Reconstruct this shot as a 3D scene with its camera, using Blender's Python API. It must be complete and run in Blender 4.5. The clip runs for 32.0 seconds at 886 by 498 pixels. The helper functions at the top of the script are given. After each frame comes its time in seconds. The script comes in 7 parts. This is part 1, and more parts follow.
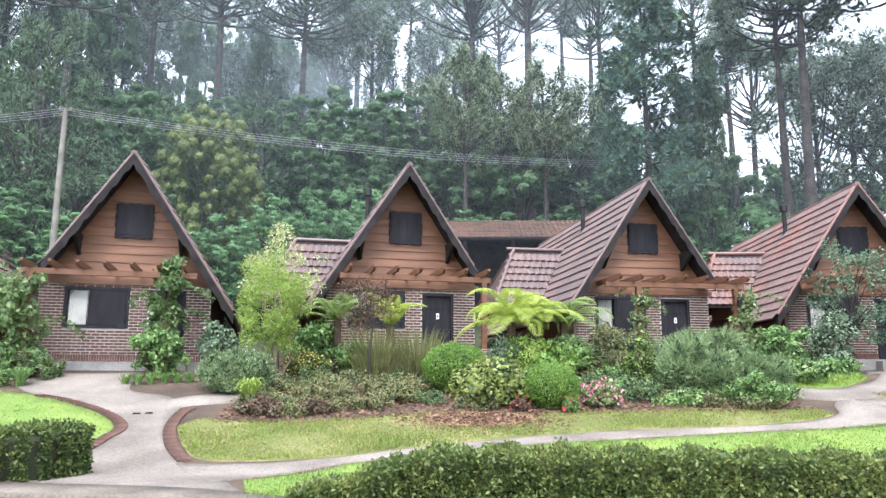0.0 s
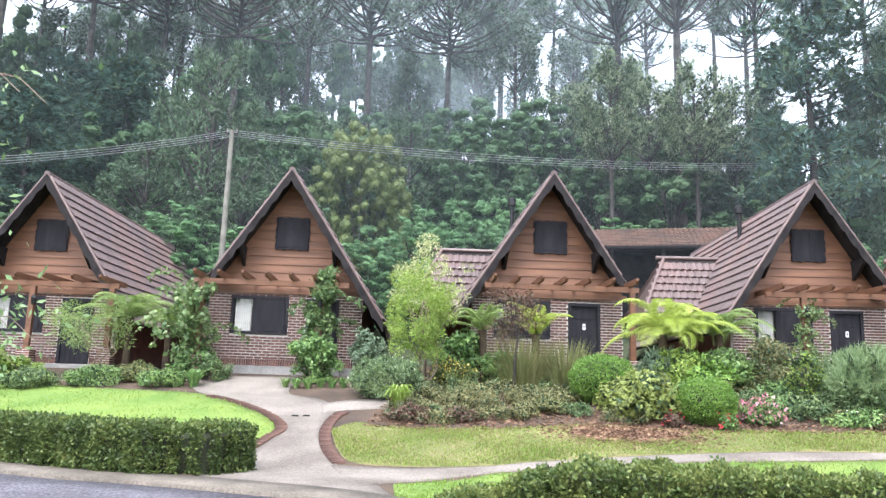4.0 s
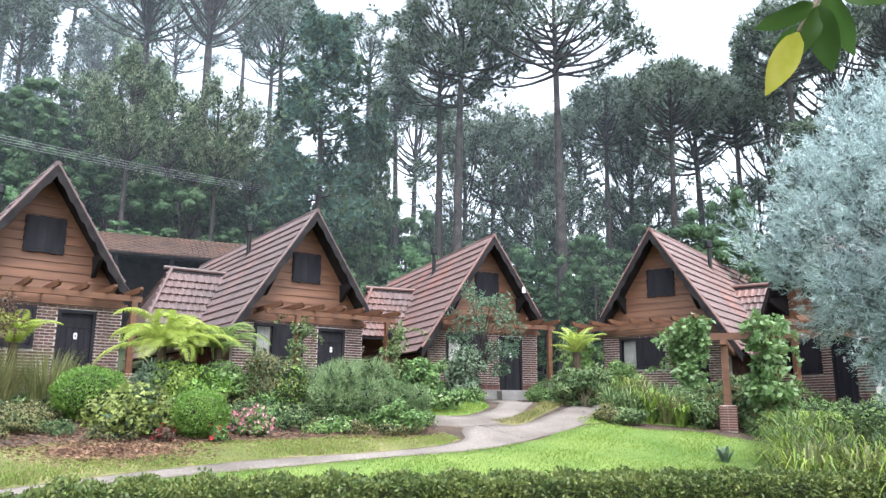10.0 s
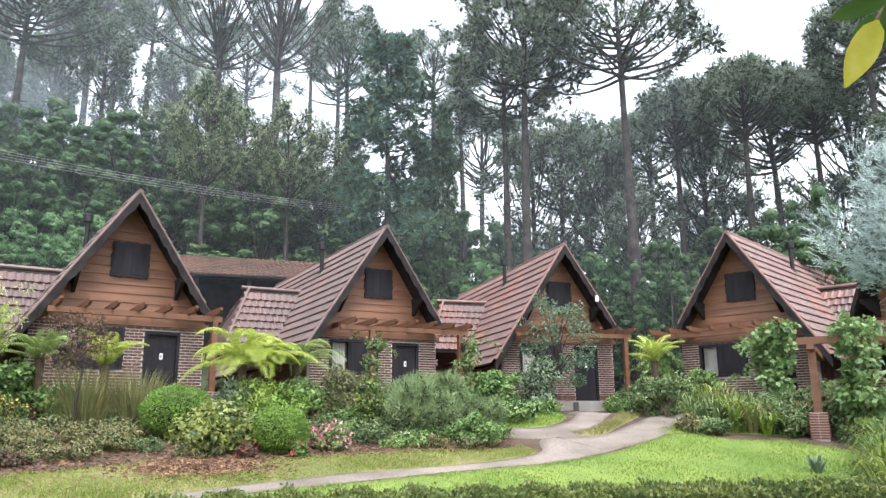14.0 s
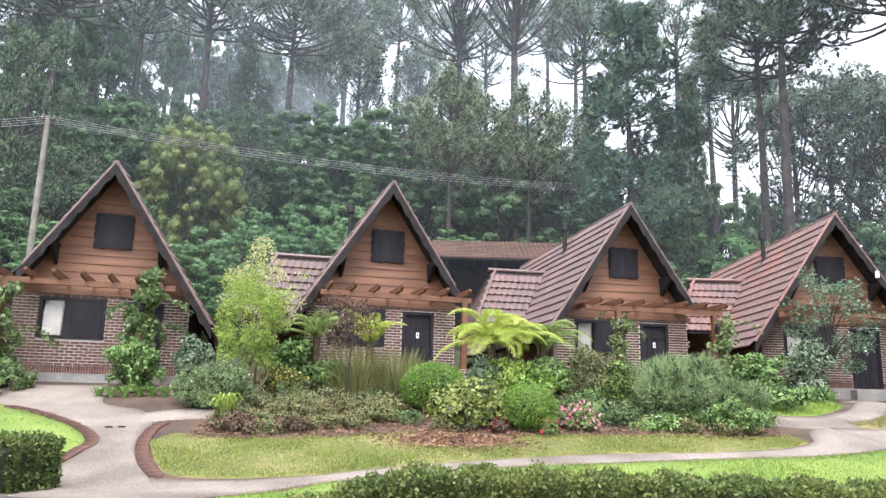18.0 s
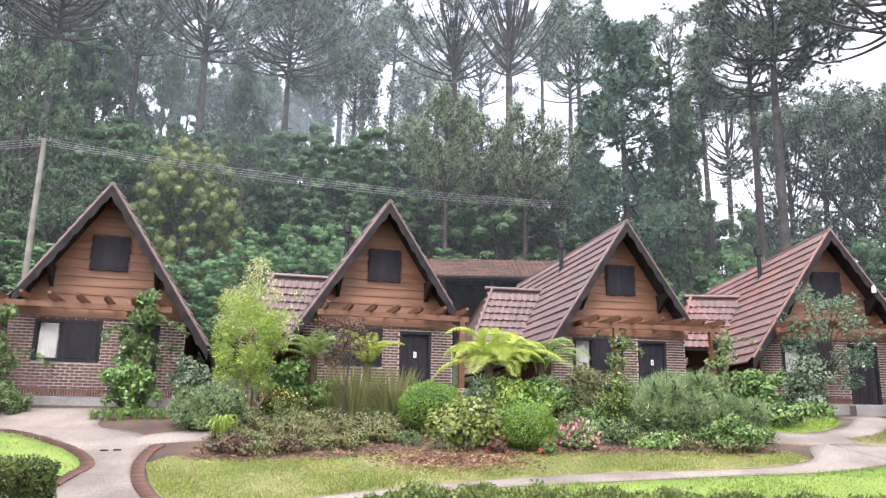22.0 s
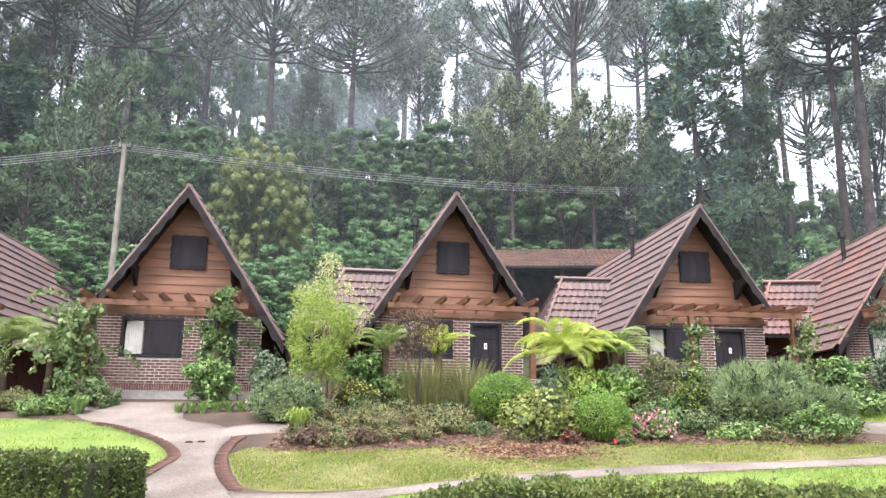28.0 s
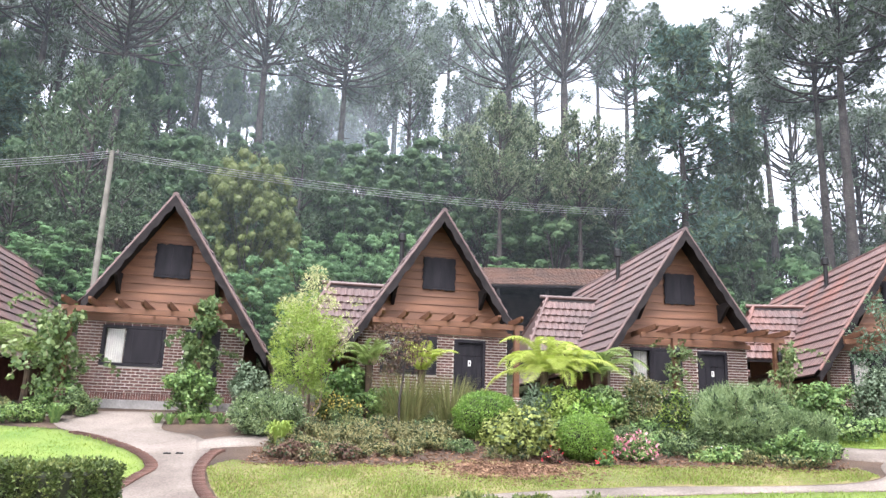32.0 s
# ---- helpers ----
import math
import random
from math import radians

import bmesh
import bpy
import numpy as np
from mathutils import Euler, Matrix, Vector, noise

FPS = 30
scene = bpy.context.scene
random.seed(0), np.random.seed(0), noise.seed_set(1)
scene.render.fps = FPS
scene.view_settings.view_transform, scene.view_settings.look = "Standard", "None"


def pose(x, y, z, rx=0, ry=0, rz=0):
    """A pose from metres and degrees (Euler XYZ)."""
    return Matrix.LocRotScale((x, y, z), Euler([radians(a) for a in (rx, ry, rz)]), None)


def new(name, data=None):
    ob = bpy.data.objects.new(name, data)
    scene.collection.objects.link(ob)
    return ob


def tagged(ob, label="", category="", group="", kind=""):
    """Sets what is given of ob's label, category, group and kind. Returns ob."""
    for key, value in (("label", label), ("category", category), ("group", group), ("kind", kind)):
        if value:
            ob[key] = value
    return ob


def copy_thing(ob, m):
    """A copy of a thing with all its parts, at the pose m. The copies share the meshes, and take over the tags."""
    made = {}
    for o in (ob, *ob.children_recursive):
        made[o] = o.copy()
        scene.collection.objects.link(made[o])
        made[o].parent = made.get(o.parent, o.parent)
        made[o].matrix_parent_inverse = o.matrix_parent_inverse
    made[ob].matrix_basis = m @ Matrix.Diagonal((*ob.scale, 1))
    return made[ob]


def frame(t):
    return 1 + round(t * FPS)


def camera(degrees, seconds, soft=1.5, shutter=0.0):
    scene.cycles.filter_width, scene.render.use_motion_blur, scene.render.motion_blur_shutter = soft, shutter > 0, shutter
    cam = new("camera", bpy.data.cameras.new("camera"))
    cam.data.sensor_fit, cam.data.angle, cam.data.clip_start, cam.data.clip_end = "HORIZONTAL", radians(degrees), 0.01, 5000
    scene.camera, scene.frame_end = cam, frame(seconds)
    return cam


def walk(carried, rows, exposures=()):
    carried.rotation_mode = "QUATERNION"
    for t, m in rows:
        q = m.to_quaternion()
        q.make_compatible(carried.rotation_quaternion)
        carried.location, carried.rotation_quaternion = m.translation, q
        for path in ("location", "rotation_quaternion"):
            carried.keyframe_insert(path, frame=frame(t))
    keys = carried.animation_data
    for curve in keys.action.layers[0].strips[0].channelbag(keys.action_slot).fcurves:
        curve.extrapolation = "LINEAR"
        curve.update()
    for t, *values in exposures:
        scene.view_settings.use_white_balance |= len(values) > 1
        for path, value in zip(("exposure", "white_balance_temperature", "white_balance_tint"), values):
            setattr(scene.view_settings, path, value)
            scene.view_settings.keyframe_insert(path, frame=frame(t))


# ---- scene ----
cam = camera(61.55, 32.0, 1.42)
PATH = [
    (0.0, pose(0, 0, 1.6, 99.63, -0.30, -0.08)),
    (0.5, pose(0, 0, 1.6, 99.69, -0.75, 1.96)),
    (1.0, pose(0, 0, 1.6, 98.07, -1.18, 9.93)),
    (1.5, pose(0, 0, 1.6, 99.30, -1.46, 13.81)),
    (2.0, pose(0, 0, 1.6, 100.40, -2.07, 14.55)),
    (2.5, pose(0, 0, 1.6, 101.38, -2.67, 13.50)),
    (4.5, pose(0, 0, 1.6, 99.93, -1.31, 8.62)),
    (5.0, pose(0, 0, 1.6, 100.09, -1.33, 4.97)),
    (5.5, pose(0, 0, 1.6, 100.68, -1.57, 2.06)),
    (6.0, pose(0, 0, 1.6, 100.91, -1.56, -1.52)),
    (6.5, pose(0, 0, 1.6, 100.83, -1.26, -5.55)),
    (7.0, pose(0, 0, 1.6, 101.23, -0.66, -10.72)),
    (7.5, pose(0, 0, 1.6, 101.38, -0.11, -14.61)),
    (8.0, pose(0, 0, 1.6, 101.49, -0.32, -17.93)),
    (8.5, pose(0, 0, 1.6, 101.64, -0.30, -21.16)),
    (9.0, pose(0, 0, 1.6, 101.64, -0.16, -24.36)),
    (9.5, pose(0, 0, 1.6, 101.74, -0.39, -25.00)),
    (10.0, pose(0, 0, 1.6, 101.87, -0.48, -25.93)),
    (10.5, pose(0, 0, 1.6, 102.06, -0.56, -27.12)),
    (11.0, pose(0, 0, 1.6, 102.24, -0.11, -27.05)),
    (11.5, pose(0, 0, 1.6, 102.43, 0.01, -26.53)),
    (12.0, pose(0, 0, 1.6, 102.57, 0.33, -26.16)),
    (12.5, pose(0, 0, 1.6, 102.53, 0.62, -25.62)),
    (13.0, pose(0, 0, 1.6, 102.30, 0.53, -24.87)),
    (13.5, pose(0, 0, 1.6, 102.04, 0.31, -23.17)),
    (14.0, pose(0, 0, 1.6, 102.81, 0.44, -20.24)),
    (14.5, pose(0, 0, 1.6, 101.27, 0.26, -18.00)),
    (15.0, pose(0, 0, 1.6, 100.13, 0.69, -13.39)),
    (15.5, pose(0, 0, 1.6, 98.93, 0.59, -8.56)),
    (17.5, pose(0, 0, 1.6, 97.38, 0.28, -0.02)),
    (18.0, pose(0, 0, 1.6, 101.14, -1.55, -1.72)),
    (18.5, pose(0, 0, 1.6, 104.61, -2.57, -2.62)),
    (19.0, pose(0, 0, 1.6, 106.12, -2.25, -3.05)),
    (19.5, pose(0, 0, 1.6, 105.51, -1.73, -3.24)),
    (20.0, pose(0, 0, 1.6, 105.23, -1.26, -3.09)),
    (20.5, pose(0, 0, 1.6, 104.76, -1.05, -2.96)),
    (21.0, pose(0, 0, 1.6, 104.30, -1.02, -2.92)),
    (21.5, pose(0, 0, 1.6, 103.53, -1.12, -2.86)),
    (22.0, pose(0, 0, 1.6, 102.59, -1.01, -1.87)),
    (22.5, pose(0, 0, 1.6, 101.83, -1.07, -0.77)),
    (23.0, pose(0, 0, 1.6, 101.23, -0.69, 0.62)),
    (23.5, pose(0, 0, 1.6, 100.81, -0.76, 1.80)),
    (24.0, pose(0, 0, 1.6, 100.50, -0.81, 2.76)),
    (24.5, pose(0, 0, 1.6, 100.28, -0.69, 3.34)),
    (25.0, pose(0, 0, 1.6, 100.20, -0.42, 3.52)),
    (25.5, pose(0, 0, 1.6, 100.81, -0.17, 3.67)),
    (26.0, pose(0, 0, 1.6, 101.33, -0.43, 3.73)),
    (26.5, pose(0, 0, 1.6, 101.74, -0.72, 3.74)),
    (28.5, pose(0, 0, 1.6, 101.97, -0.44, 3.41)),
    (29.0, pose(0, 0, 1.6, 102.38, 0.13, 3.17)),
    (29.5, pose(0, 0, 1.6, 103.03, -0.11, 3.55)),
    (30.0, pose(0, 0, 1.6, 103.48, -0.85, 3.58)),
    (30.5, pose(0, 0, 1.6, 103.28, -1.38, 3.45)),
    (31.0, pose(0, 0, 1.6, 103.13, -1.68, 3.08)),
    (31.5, pose(0, 0, 1.6, 103.12, -1.93, 2.53)),
    (32.0, pose(0, 0, 1.6, 103.13, -1.93, 2.22)),
]
EXPOSURES = [(0.0, 2.16, 5900, 11), (2.0, 2.20, 5950, 11), (7.0, 2.16, 5900, 11), (10.5, 1.98, 5950, 10), (12.0, 1.94, 6100, 10), (13.0, 1.90, 6300, 11), (15.0, 1.94, 6300, 13), (17.5, 2.04, 6300, 15), (19.0, 2.02, 6150, 15), (20.0, 1.96, 6200, 16), (22.0, 2.04, 6350, 18), (23.0, 2.14, 6400, 18), (26.0, 2.18, 6450, 18), (32.0, 2.18, 6250, 17)]
walk(cam, PATH, EXPOSURES)

# ---- world, sun, exposure ----
world = bpy.data.worlds.new("overcast_sky")
scene.world = world
world.use_nodes = True
wn = world.node_tree
sky = wn.nodes.new("ShaderNodeTexSky")
sky.sky_type = "NISHITA"
sky.sun_disc = False
sky.sun_elevation = radians(62)
sky.sun_rotation = radians(200)
sky.air_density, sky.dust_density, sky.ozone_density = 1.5, 2.5, 0.6
veil = wn.nodes.new("ShaderNodeHueSaturation")
veil.inputs["Saturation"].default_value = 0.3
wn.links.new(sky.outputs[0], veil.inputs["Color"])
wn.links.new(veil.outputs[0], wn.nodes["Background"].inputs["Color"])
wn.nodes["Background"].inputs["Strength"].default_value = 0.15

sun_data = bpy.data.lights.new("sun", "SUN")
sun_data.energy = 0.9
sun_data.angle = radians(16)
sun_data.color = (1.0, 0.97, 0.92)
sun = new("sun", sun_data)
sun.rotation_euler = Euler((radians(28), 0, radians(20)))
scene.view_settings.exposure = 2.2

# ---- building blocks ----
rng = np.random.default_rng(7)


def smoothstep(a, b, v):
    s = np.clip((v - a) / (b - a), 0, 1)
    return s * s * (3 - 2 * s)


def ground_z(x, y):
    """Height of the ground: a level road, a bank up to the cottages, a wooded hill behind."""
    x, y = np.asarray(x, float), np.asarray(y, float)
    u = np.sqrt((np.where(x > 0, 0.45, 0.22) * x) ** 2 + y * y)
    u = np.where(y < 0, 0, u)
    z = 1.68 * np.clip((u - 12.6) / 8.7, 0, 1) + 0.22 * np.clip((u - 24) / 4, 0, 1)
    d = np.hypot(x, y)
    az = np.degrees(np.arctan2(x, np.maximum(y, 0.01)))
    slope = 0.50 - 0.40 * smoothstep(4, 26, az)
    rise = np.clip(d - 35, 0, 55) * slope
    z = z + np.where(y > 0, rise, 0) + 0.25 * np.sin(x * 0.31) * np.cos(y * 0.27) * smoothstep(32, 45, u)
    return z


def gz(x, y):
    return float(ground_z(x, y))


class Geo:
    """Collects vertices and faces of one mesh."""

    def __init__(self):
        self.v, self.f = [], []

    def add(self, verts, faces):
        o = len(self.v)
        self.v.extend(tuple(map(float, p)) for p in verts)
        self.f.extend(tuple(i + o for i in q) for q in faces)
        return self

    def box(self, x0, x1, y0, y1, z0, z1, m=None):
        p = [(x, y, z) for z in (z0, z1) for y in (y0, y1) for x in (x0, x1)]
        if m is not None:
            p = [tuple(m @ Vector(q)) for q in p]
        return self.add(p, [(0, 2, 3, 1), (4, 5, 7, 6), (0, 1, 5, 4), (2, 6, 7, 3), (0, 4, 6, 2), (1, 3, 7, 5)])

    def prism(self, outline, depth, m=None):
        """An outline in x, z pushed from y = 0 to y = depth."""
        n = len(outline)
        p = [(x, 0, z) for x, z in outline] + [(x, depth, z) for x, z in outline]
        if m is not None:
            p = [tuple(m @ Vector(q)) for q in p]
        return self.add(p, [tuple(range(n)), tuple(range(2 * n - 1, n - 1, -1))] + [(i, i + n, (i + 1) % n + n, (i + 1) % n) for i in range(n)])

    def tube(self, path, radii, n=8, cap=True):
        path = [Vector(p) for p in path]
        rings = []
        for i, p in enumerate(path):
            d = (path[min(i + 1, len(path) - 1)] - path[max(i - 1, 0)]).normalized()
            a = d.orthogonal().normalized() if i == 0 else (a - d * a.dot(d)).normalized()
            b = d.cross(a)
            r = radii[i] if hasattr(radii, "__len__") else radii
            rings.append([p + (a * math.cos(2 * math.pi * k / n) + b * math.sin(2 * math.pi * k / n)) * r for k in range(n)])
        faces = [(i * n + k, i * n + (k + 1) % n, (i + 1) * n + (k + 1) % n, (i + 1) * n + k) for i in range(len(path) - 1) for k in range(n)]
        if cap:
            faces += [tuple(range(n - 1, -1, -1)), tuple(range((len(path) - 1) * n, len(path) * n))]
        return self.add([q for r in rings for q in r], faces)

    def mesh(self, name, material, smooth=False):
        me = bpy.data.meshes.new(name)
        me.from_pydata(self.v, [], self.f)
        me.materials.append(material)
        if smooth:
            me.polygons.foreach_set("use_smooth", [True] * len(me.polygons))
        me.update()
        return me


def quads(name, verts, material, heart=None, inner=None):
    """A mesh of separate four-cornered pieces from an array (n, 4, 3), with others at its heart, mostly darkened as
    inner shade.
    """
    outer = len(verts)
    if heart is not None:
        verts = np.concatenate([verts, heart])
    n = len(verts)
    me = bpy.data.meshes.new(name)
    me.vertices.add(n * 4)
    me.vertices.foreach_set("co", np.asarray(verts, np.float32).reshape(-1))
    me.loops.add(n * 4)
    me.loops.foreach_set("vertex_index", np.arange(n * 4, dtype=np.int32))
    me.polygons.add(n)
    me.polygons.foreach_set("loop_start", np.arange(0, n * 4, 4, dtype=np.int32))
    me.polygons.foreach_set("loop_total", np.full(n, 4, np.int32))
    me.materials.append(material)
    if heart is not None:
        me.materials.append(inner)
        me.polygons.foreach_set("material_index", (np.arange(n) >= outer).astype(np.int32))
    me.update(calc_edges=True)
    return me


def part(name, geo, material, parent, label="", smooth=False, at=None):
    """One mesh object under a thing or a part. geo: a Geo or mesh data."""
    me = geo.mesh(name, material, smooth) if isinstance(geo, Geo) else geo
    ob = new(name, me)
    ob.parent = parent
    if at is not None:
        ob.matrix_basis = at
    return tagged(ob, label)


def thing(name, label, category, group="", at=None, data=None, kind=""):
    ob = new(name, data)
    if data is None:
        ob.empty_display_size = 0.2
    if at is not None:
        ob.matrix_basis = at
    return tagged(ob, label, category, group, kind)


# ---- materials ----
def tree_of(name):
    m = bpy.data.materials.new(name)
    m.use_nodes = True
    return m, m.node_tree.nodes, m.node_tree.links


def surface(name, c1, c2, rough=0.8, scale=6.0, fine=60.0, bump=0.3, metal=0.0, spread=0.0, stretch=(1, 1, 1), stain=0.25, dist=0.01, spec=0.4):
    """A solid surface: two colours in large patches, fine grain, relief, and a change from piece to piece."""
    m, n, l = tree_of(name)
    b = n["Principled BSDF"]
    tc, mp = n.new("ShaderNodeTexCoord"), n.new("ShaderNodeMapping")
    mp.inputs["Scale"].default_value = stretch
    l.new(tc.outputs["Object"], mp.inputs["Vector"])
    big, small = n.new("ShaderNodeTexNoise"), n.new("ShaderNodeTexNoise")
    big.inputs["Scale"].default_value, big.inputs["Detail"].default_value = scale, 5
    small.inputs["Scale"].default_value, small.inputs["Detail"].default_value = fine, 3
    for t in (big, small):
        l.new(mp.outputs[0], t.inputs["Vector"])
    ramp = n.new("ShaderNodeMapRange")
    ramp.inputs["From Min"].default_value, ramp.inputs["From Max"].default_value = 0.35, 0.65
    l.new(big.outputs["Fac"], ramp.inputs["Value"])
    mix = n.new("ShaderNodeMix")
    mix.data_type = "RGBA"
    mix.inputs["A"].default_value, mix.inputs["B"].default_value = (*c1, 1), (*c2, 1)
    l.new(ramp.outputs[0], mix.inputs["Factor"])
    hsv = n.new("ShaderNodeHueSaturation")
    grain = n.new("ShaderNodeMath")
    grain.operation = "MULTIPLY_ADD"
    grain.inputs[1].default_value, grain.inputs[2].default_value = stain * 2, 1 - stain
    l.new(small.outputs["Fac"], grain.inputs[0])
    value = grain.outputs[0]
    if spread:
        info, geo, add, vary = n.new("ShaderNodeObjectInfo"), n.new("ShaderNodeNewGeometry"), n.new("ShaderNodeMath"), n.new("ShaderNodeMath")
        add.operation, vary.operation = "ADD", "MULTIPLY_ADD"
        l.new(info.outputs["Random"], add.inputs[0])
        l.new(geo.outputs["Random Per Island"], add.inputs[1])
        vary.inputs[1].default_value, vary.inputs[2].default_value = spread, 1 - spread
        l.new(add.outputs[0], vary.inputs[0])
        mul = n.new("ShaderNodeMath")
        mul.operation = "MULTIPLY"
        l.new(value, mul.inputs[0])
        l.new(vary.outputs[0], mul.inputs[1])
        value = mul.outputs[0]
    l.new(value, hsv.inputs["Value"])
    l.new(mix.outputs["Result"], hsv.inputs["Color"])
    l.new(hsv.outputs[0], b.inputs["Base Color"])
    b.inputs["Roughness"].default_value, b.inputs["Metallic"].default_value = rough, metal
    b.inputs["Specular IOR Level"].default_value = spec
    if bump:
        bp = n.new("ShaderNodeBump")
        bp.inputs["Strength"].default_value, bp.inputs["Distance"].default_value = bump, dist
        l.new(small.outputs["Fac"], bp.inputs["Height"])
        l.new(bp.outputs[0], b.inputs["Normal"])
    return m


def leafy(name, dark, mid, light, rough=0.5, through_light=0.3, patch=0.8, spec=0.35, single=0.55):
    """Foliage: colours that change from leaf to leaf and from clump to clump, some light shining through."""
    m, n, l = tree_of(name)
    b = n["Principled BSDF"]
    geo, ramp = n.new("ShaderNodeNewGeometry"), n.new("ShaderNodeValToRGB")
    e = ramp.color_ramp.elements
    e[0].color, e[1].color = (*dark, 1), (*light, 1)
    e.new(0.5).color = (*mid, 1)
    tc, ns = n.new("ShaderNodeTexCoord"), n.new("ShaderNodeTexNoise")
    ns.inputs["Scale"].default_value, ns.inputs["Detail"].default_value = patch, 3
    l.new(tc.outputs["Object"], ns.inputs["Vector"])
    info = n.new("ShaderNodeObjectInfo")
    a1, a2 = n.new("ShaderNodeMath"), n.new("ShaderNodeMath")
    a1.operation = a2.operation = "MULTIPLY_ADD"
    l.new(geo.outputs["Random Per Island"], a1.inputs[0])
    a1.inputs[1].default_value, a1.inputs[2].default_value = single, -single * 0.55
    l.new(ns.outputs["Fac"], a2.inputs[0])
    a2.inputs[1].default_value = 1.05
    l.new(a1.outputs[0], a2.inputs[2])
    a3 = n.new("ShaderNodeMath")
    a3.operation = "MULTIPLY_ADD"
    l.new(info.outputs["Random"], a3.inputs[0])
    a3.inputs[1].default_value = 0.2
    l.new(a2.outputs[0], a3.inputs[2])
    l.new(a3.outputs[0], ramp.inputs[0])
    l.new(ramp.outputs[0], b.inputs["Base Color"])
    b.inputs["Roughness"].default_value = rough
    b.inputs["Specular IOR Level"].default_value = spec
    tr, mx = n.new("ShaderNodeBsdfTranslucent"), n.new("ShaderNodeMixShader")
    l.new(ramp.outputs[0], tr.inputs["Color"])
    mx.inputs[0].default_value = through_light
    l.new(b.outputs[0], mx.inputs[1])
    l.new(tr.outputs[0], mx.inputs[2])
    l.new(mx.outputs[0], n["Material Output"].inputs["Surface"])
    return m


M_SOIL = surface("soil", (0.05, 0.034, 0.025), (0.095, 0.064, 0.043), 0.95, 1.2, 40, 0.8, stain=0.4, dist=0.03)
M_FOREST = surface("forest_floor", (0.03, 0.045, 0.02), (0.06, 0.07, 0.03), 0.95, 0.5, 12, 0.8, stain=0.4, dist=0.1)
M_GRASS = surface("lawn_turf", (0.10, 0.17, 0.03), (0.17, 0.23, 0.05), 0.9, 0.9, 55, 0.7, stain=0.35, dist=0.03)
M_GRASSB = surface("dry_lawn_turf", (0.13, 0.14, 0.045), (0.24, 0.205, 0.095), 0.9, 1.1, 55, 0.7, stain=0.4, dist=0.03)
M_ASPHALT = surface("wet_asphalt", (0.07, 0.064, 0.074), (0.115, 0.106, 0.12), 0.8, 0.7, 26, 1.0, stain=1.7, dist=0.02, spec=0.25)
M_PATH = surface("washed_concrete", (0.135, 0.114, 0.097), (0.225, 0.195, 0.168), 0.85, 0.7, 24, 0.8, stain=0.62, dist=0.02, spec=0.2)
M_CONC = surface("old_concrete", (0.085, 0.07, 0.056), (0.15, 0.125, 0.10), 0.85, 1.2, 24, 0.8, stain=0.9, dist=0.015)
M_BRICK = surface("clinker_brick", (0.085, 0.045, 0.040), (0.165, 0.083, 0.066), 0.85, 3.0, 70, 0.5, spread=0.45, stain=0.35)
M_EDGEBRICK = surface("edging_brick", (0.075, 0.04, 0.032), (0.14, 0.078, 0.06), 0.85, 4.0, 60, 0.5, spread=0.25, stain=0.3)
M_MORTAR = surface("mortar", (0.58, 0.54, 0.50), (0.72, 0.68, 0.64), 0.95, 2.0, 80, 0.5, stain=0.25)
M_BOARD = surface("stained_board", (0.125, 0.058, 0.033), (0.20, 0.092, 0.050), 0.6, 1.2, 14, 0.3, spread=0.12, stretch=(0.5, 6, 6), stain=0.25)
M_BEAM = surface("stained_beam", (0.105, 0.047, 0.026), (0.165, 0.076, 0.040), 0.55, 1.5, 14, 0.3, spread=0.1, stretch=(0.6, 5, 5), stain=0.25)
M_DARK = surface("dark_painted_timber", (0.014, 0.013, 0.017), (0.024, 0.022, 0.027), 0.7, 2.0, 30, 0.3, stain=0.25, stretch=(3, 3, 0.6), spec=0.2)
M_BARGE = surface("weathered_dark_board", (0.014, 0.012, 0.013), (0.030, 0.026, 0.026), 0.85, 2.5, 30, 0.4, stain=0.3, spec=0.15)
M_TILE = surface("clay_tile", (0.098, 0.073, 0.069), (0.136, 0.083, 0.072), 0.45, 0.45, 30, 0.4, spread=0.22, stain=0.3, spec=0.5)
M_TILEOLD = surface("mossy_clay_tile", (0.10, 0.068, 0.055), (0.17, 0.098, 0.07), 0.7, 0.9, 30, 0.4, spread=0.25, stain=0.35)
M_METAL = surface("blackened_metal", (0.015, 0.015, 0.016), (0.03, 0.03, 0.03), 0.4, 5, 60, 0.2, metal=0.6)
M_PLINTH = surface("grey_plinth_concrete", (0.21, 0.20, 0.19), (0.32, 0.30, 0.285), 0.85, 1.2, 24, 0.6, stain=0.4, dist=0.01)
M_WHITE = surface("white_enamel", (0.75, 0.75, 0.73), (0.82, 0.82, 0.8), 0.35, 5, 60, 0.1, stain=0.05)
M_CURTAIN = surface("cream_curtain", (0.46, 0.45, 0.43), (0.58, 0.57, 0.54), 0.9, 5, 60, 0.2, stain=0.08)
M_POLE = surface("pole_concrete", (0.13, 0.125, 0.105), (0.21, 0.20, 0.17), 0.85, 2, 50, 0.3, stain=0.2)
M_CABLE = surface("cable", (0.26, 0.26, 0.27), (0.34, 0.34, 0.35), 0.5, 5, 50, 0.0)
M_BARK = surface("pine_bark", (0.026, 0.022, 0.020), (0.062, 0.052, 0.047), 0.95, 2.0, 12, 0.9, stain=0.35, dist=0.05)
M_STEM = surface("pale_stem", (0.16, 0.12, 0.085), (0.26, 0.21, 0.15), 0.9, 3.0, 30, 0.5, stain=0.3)
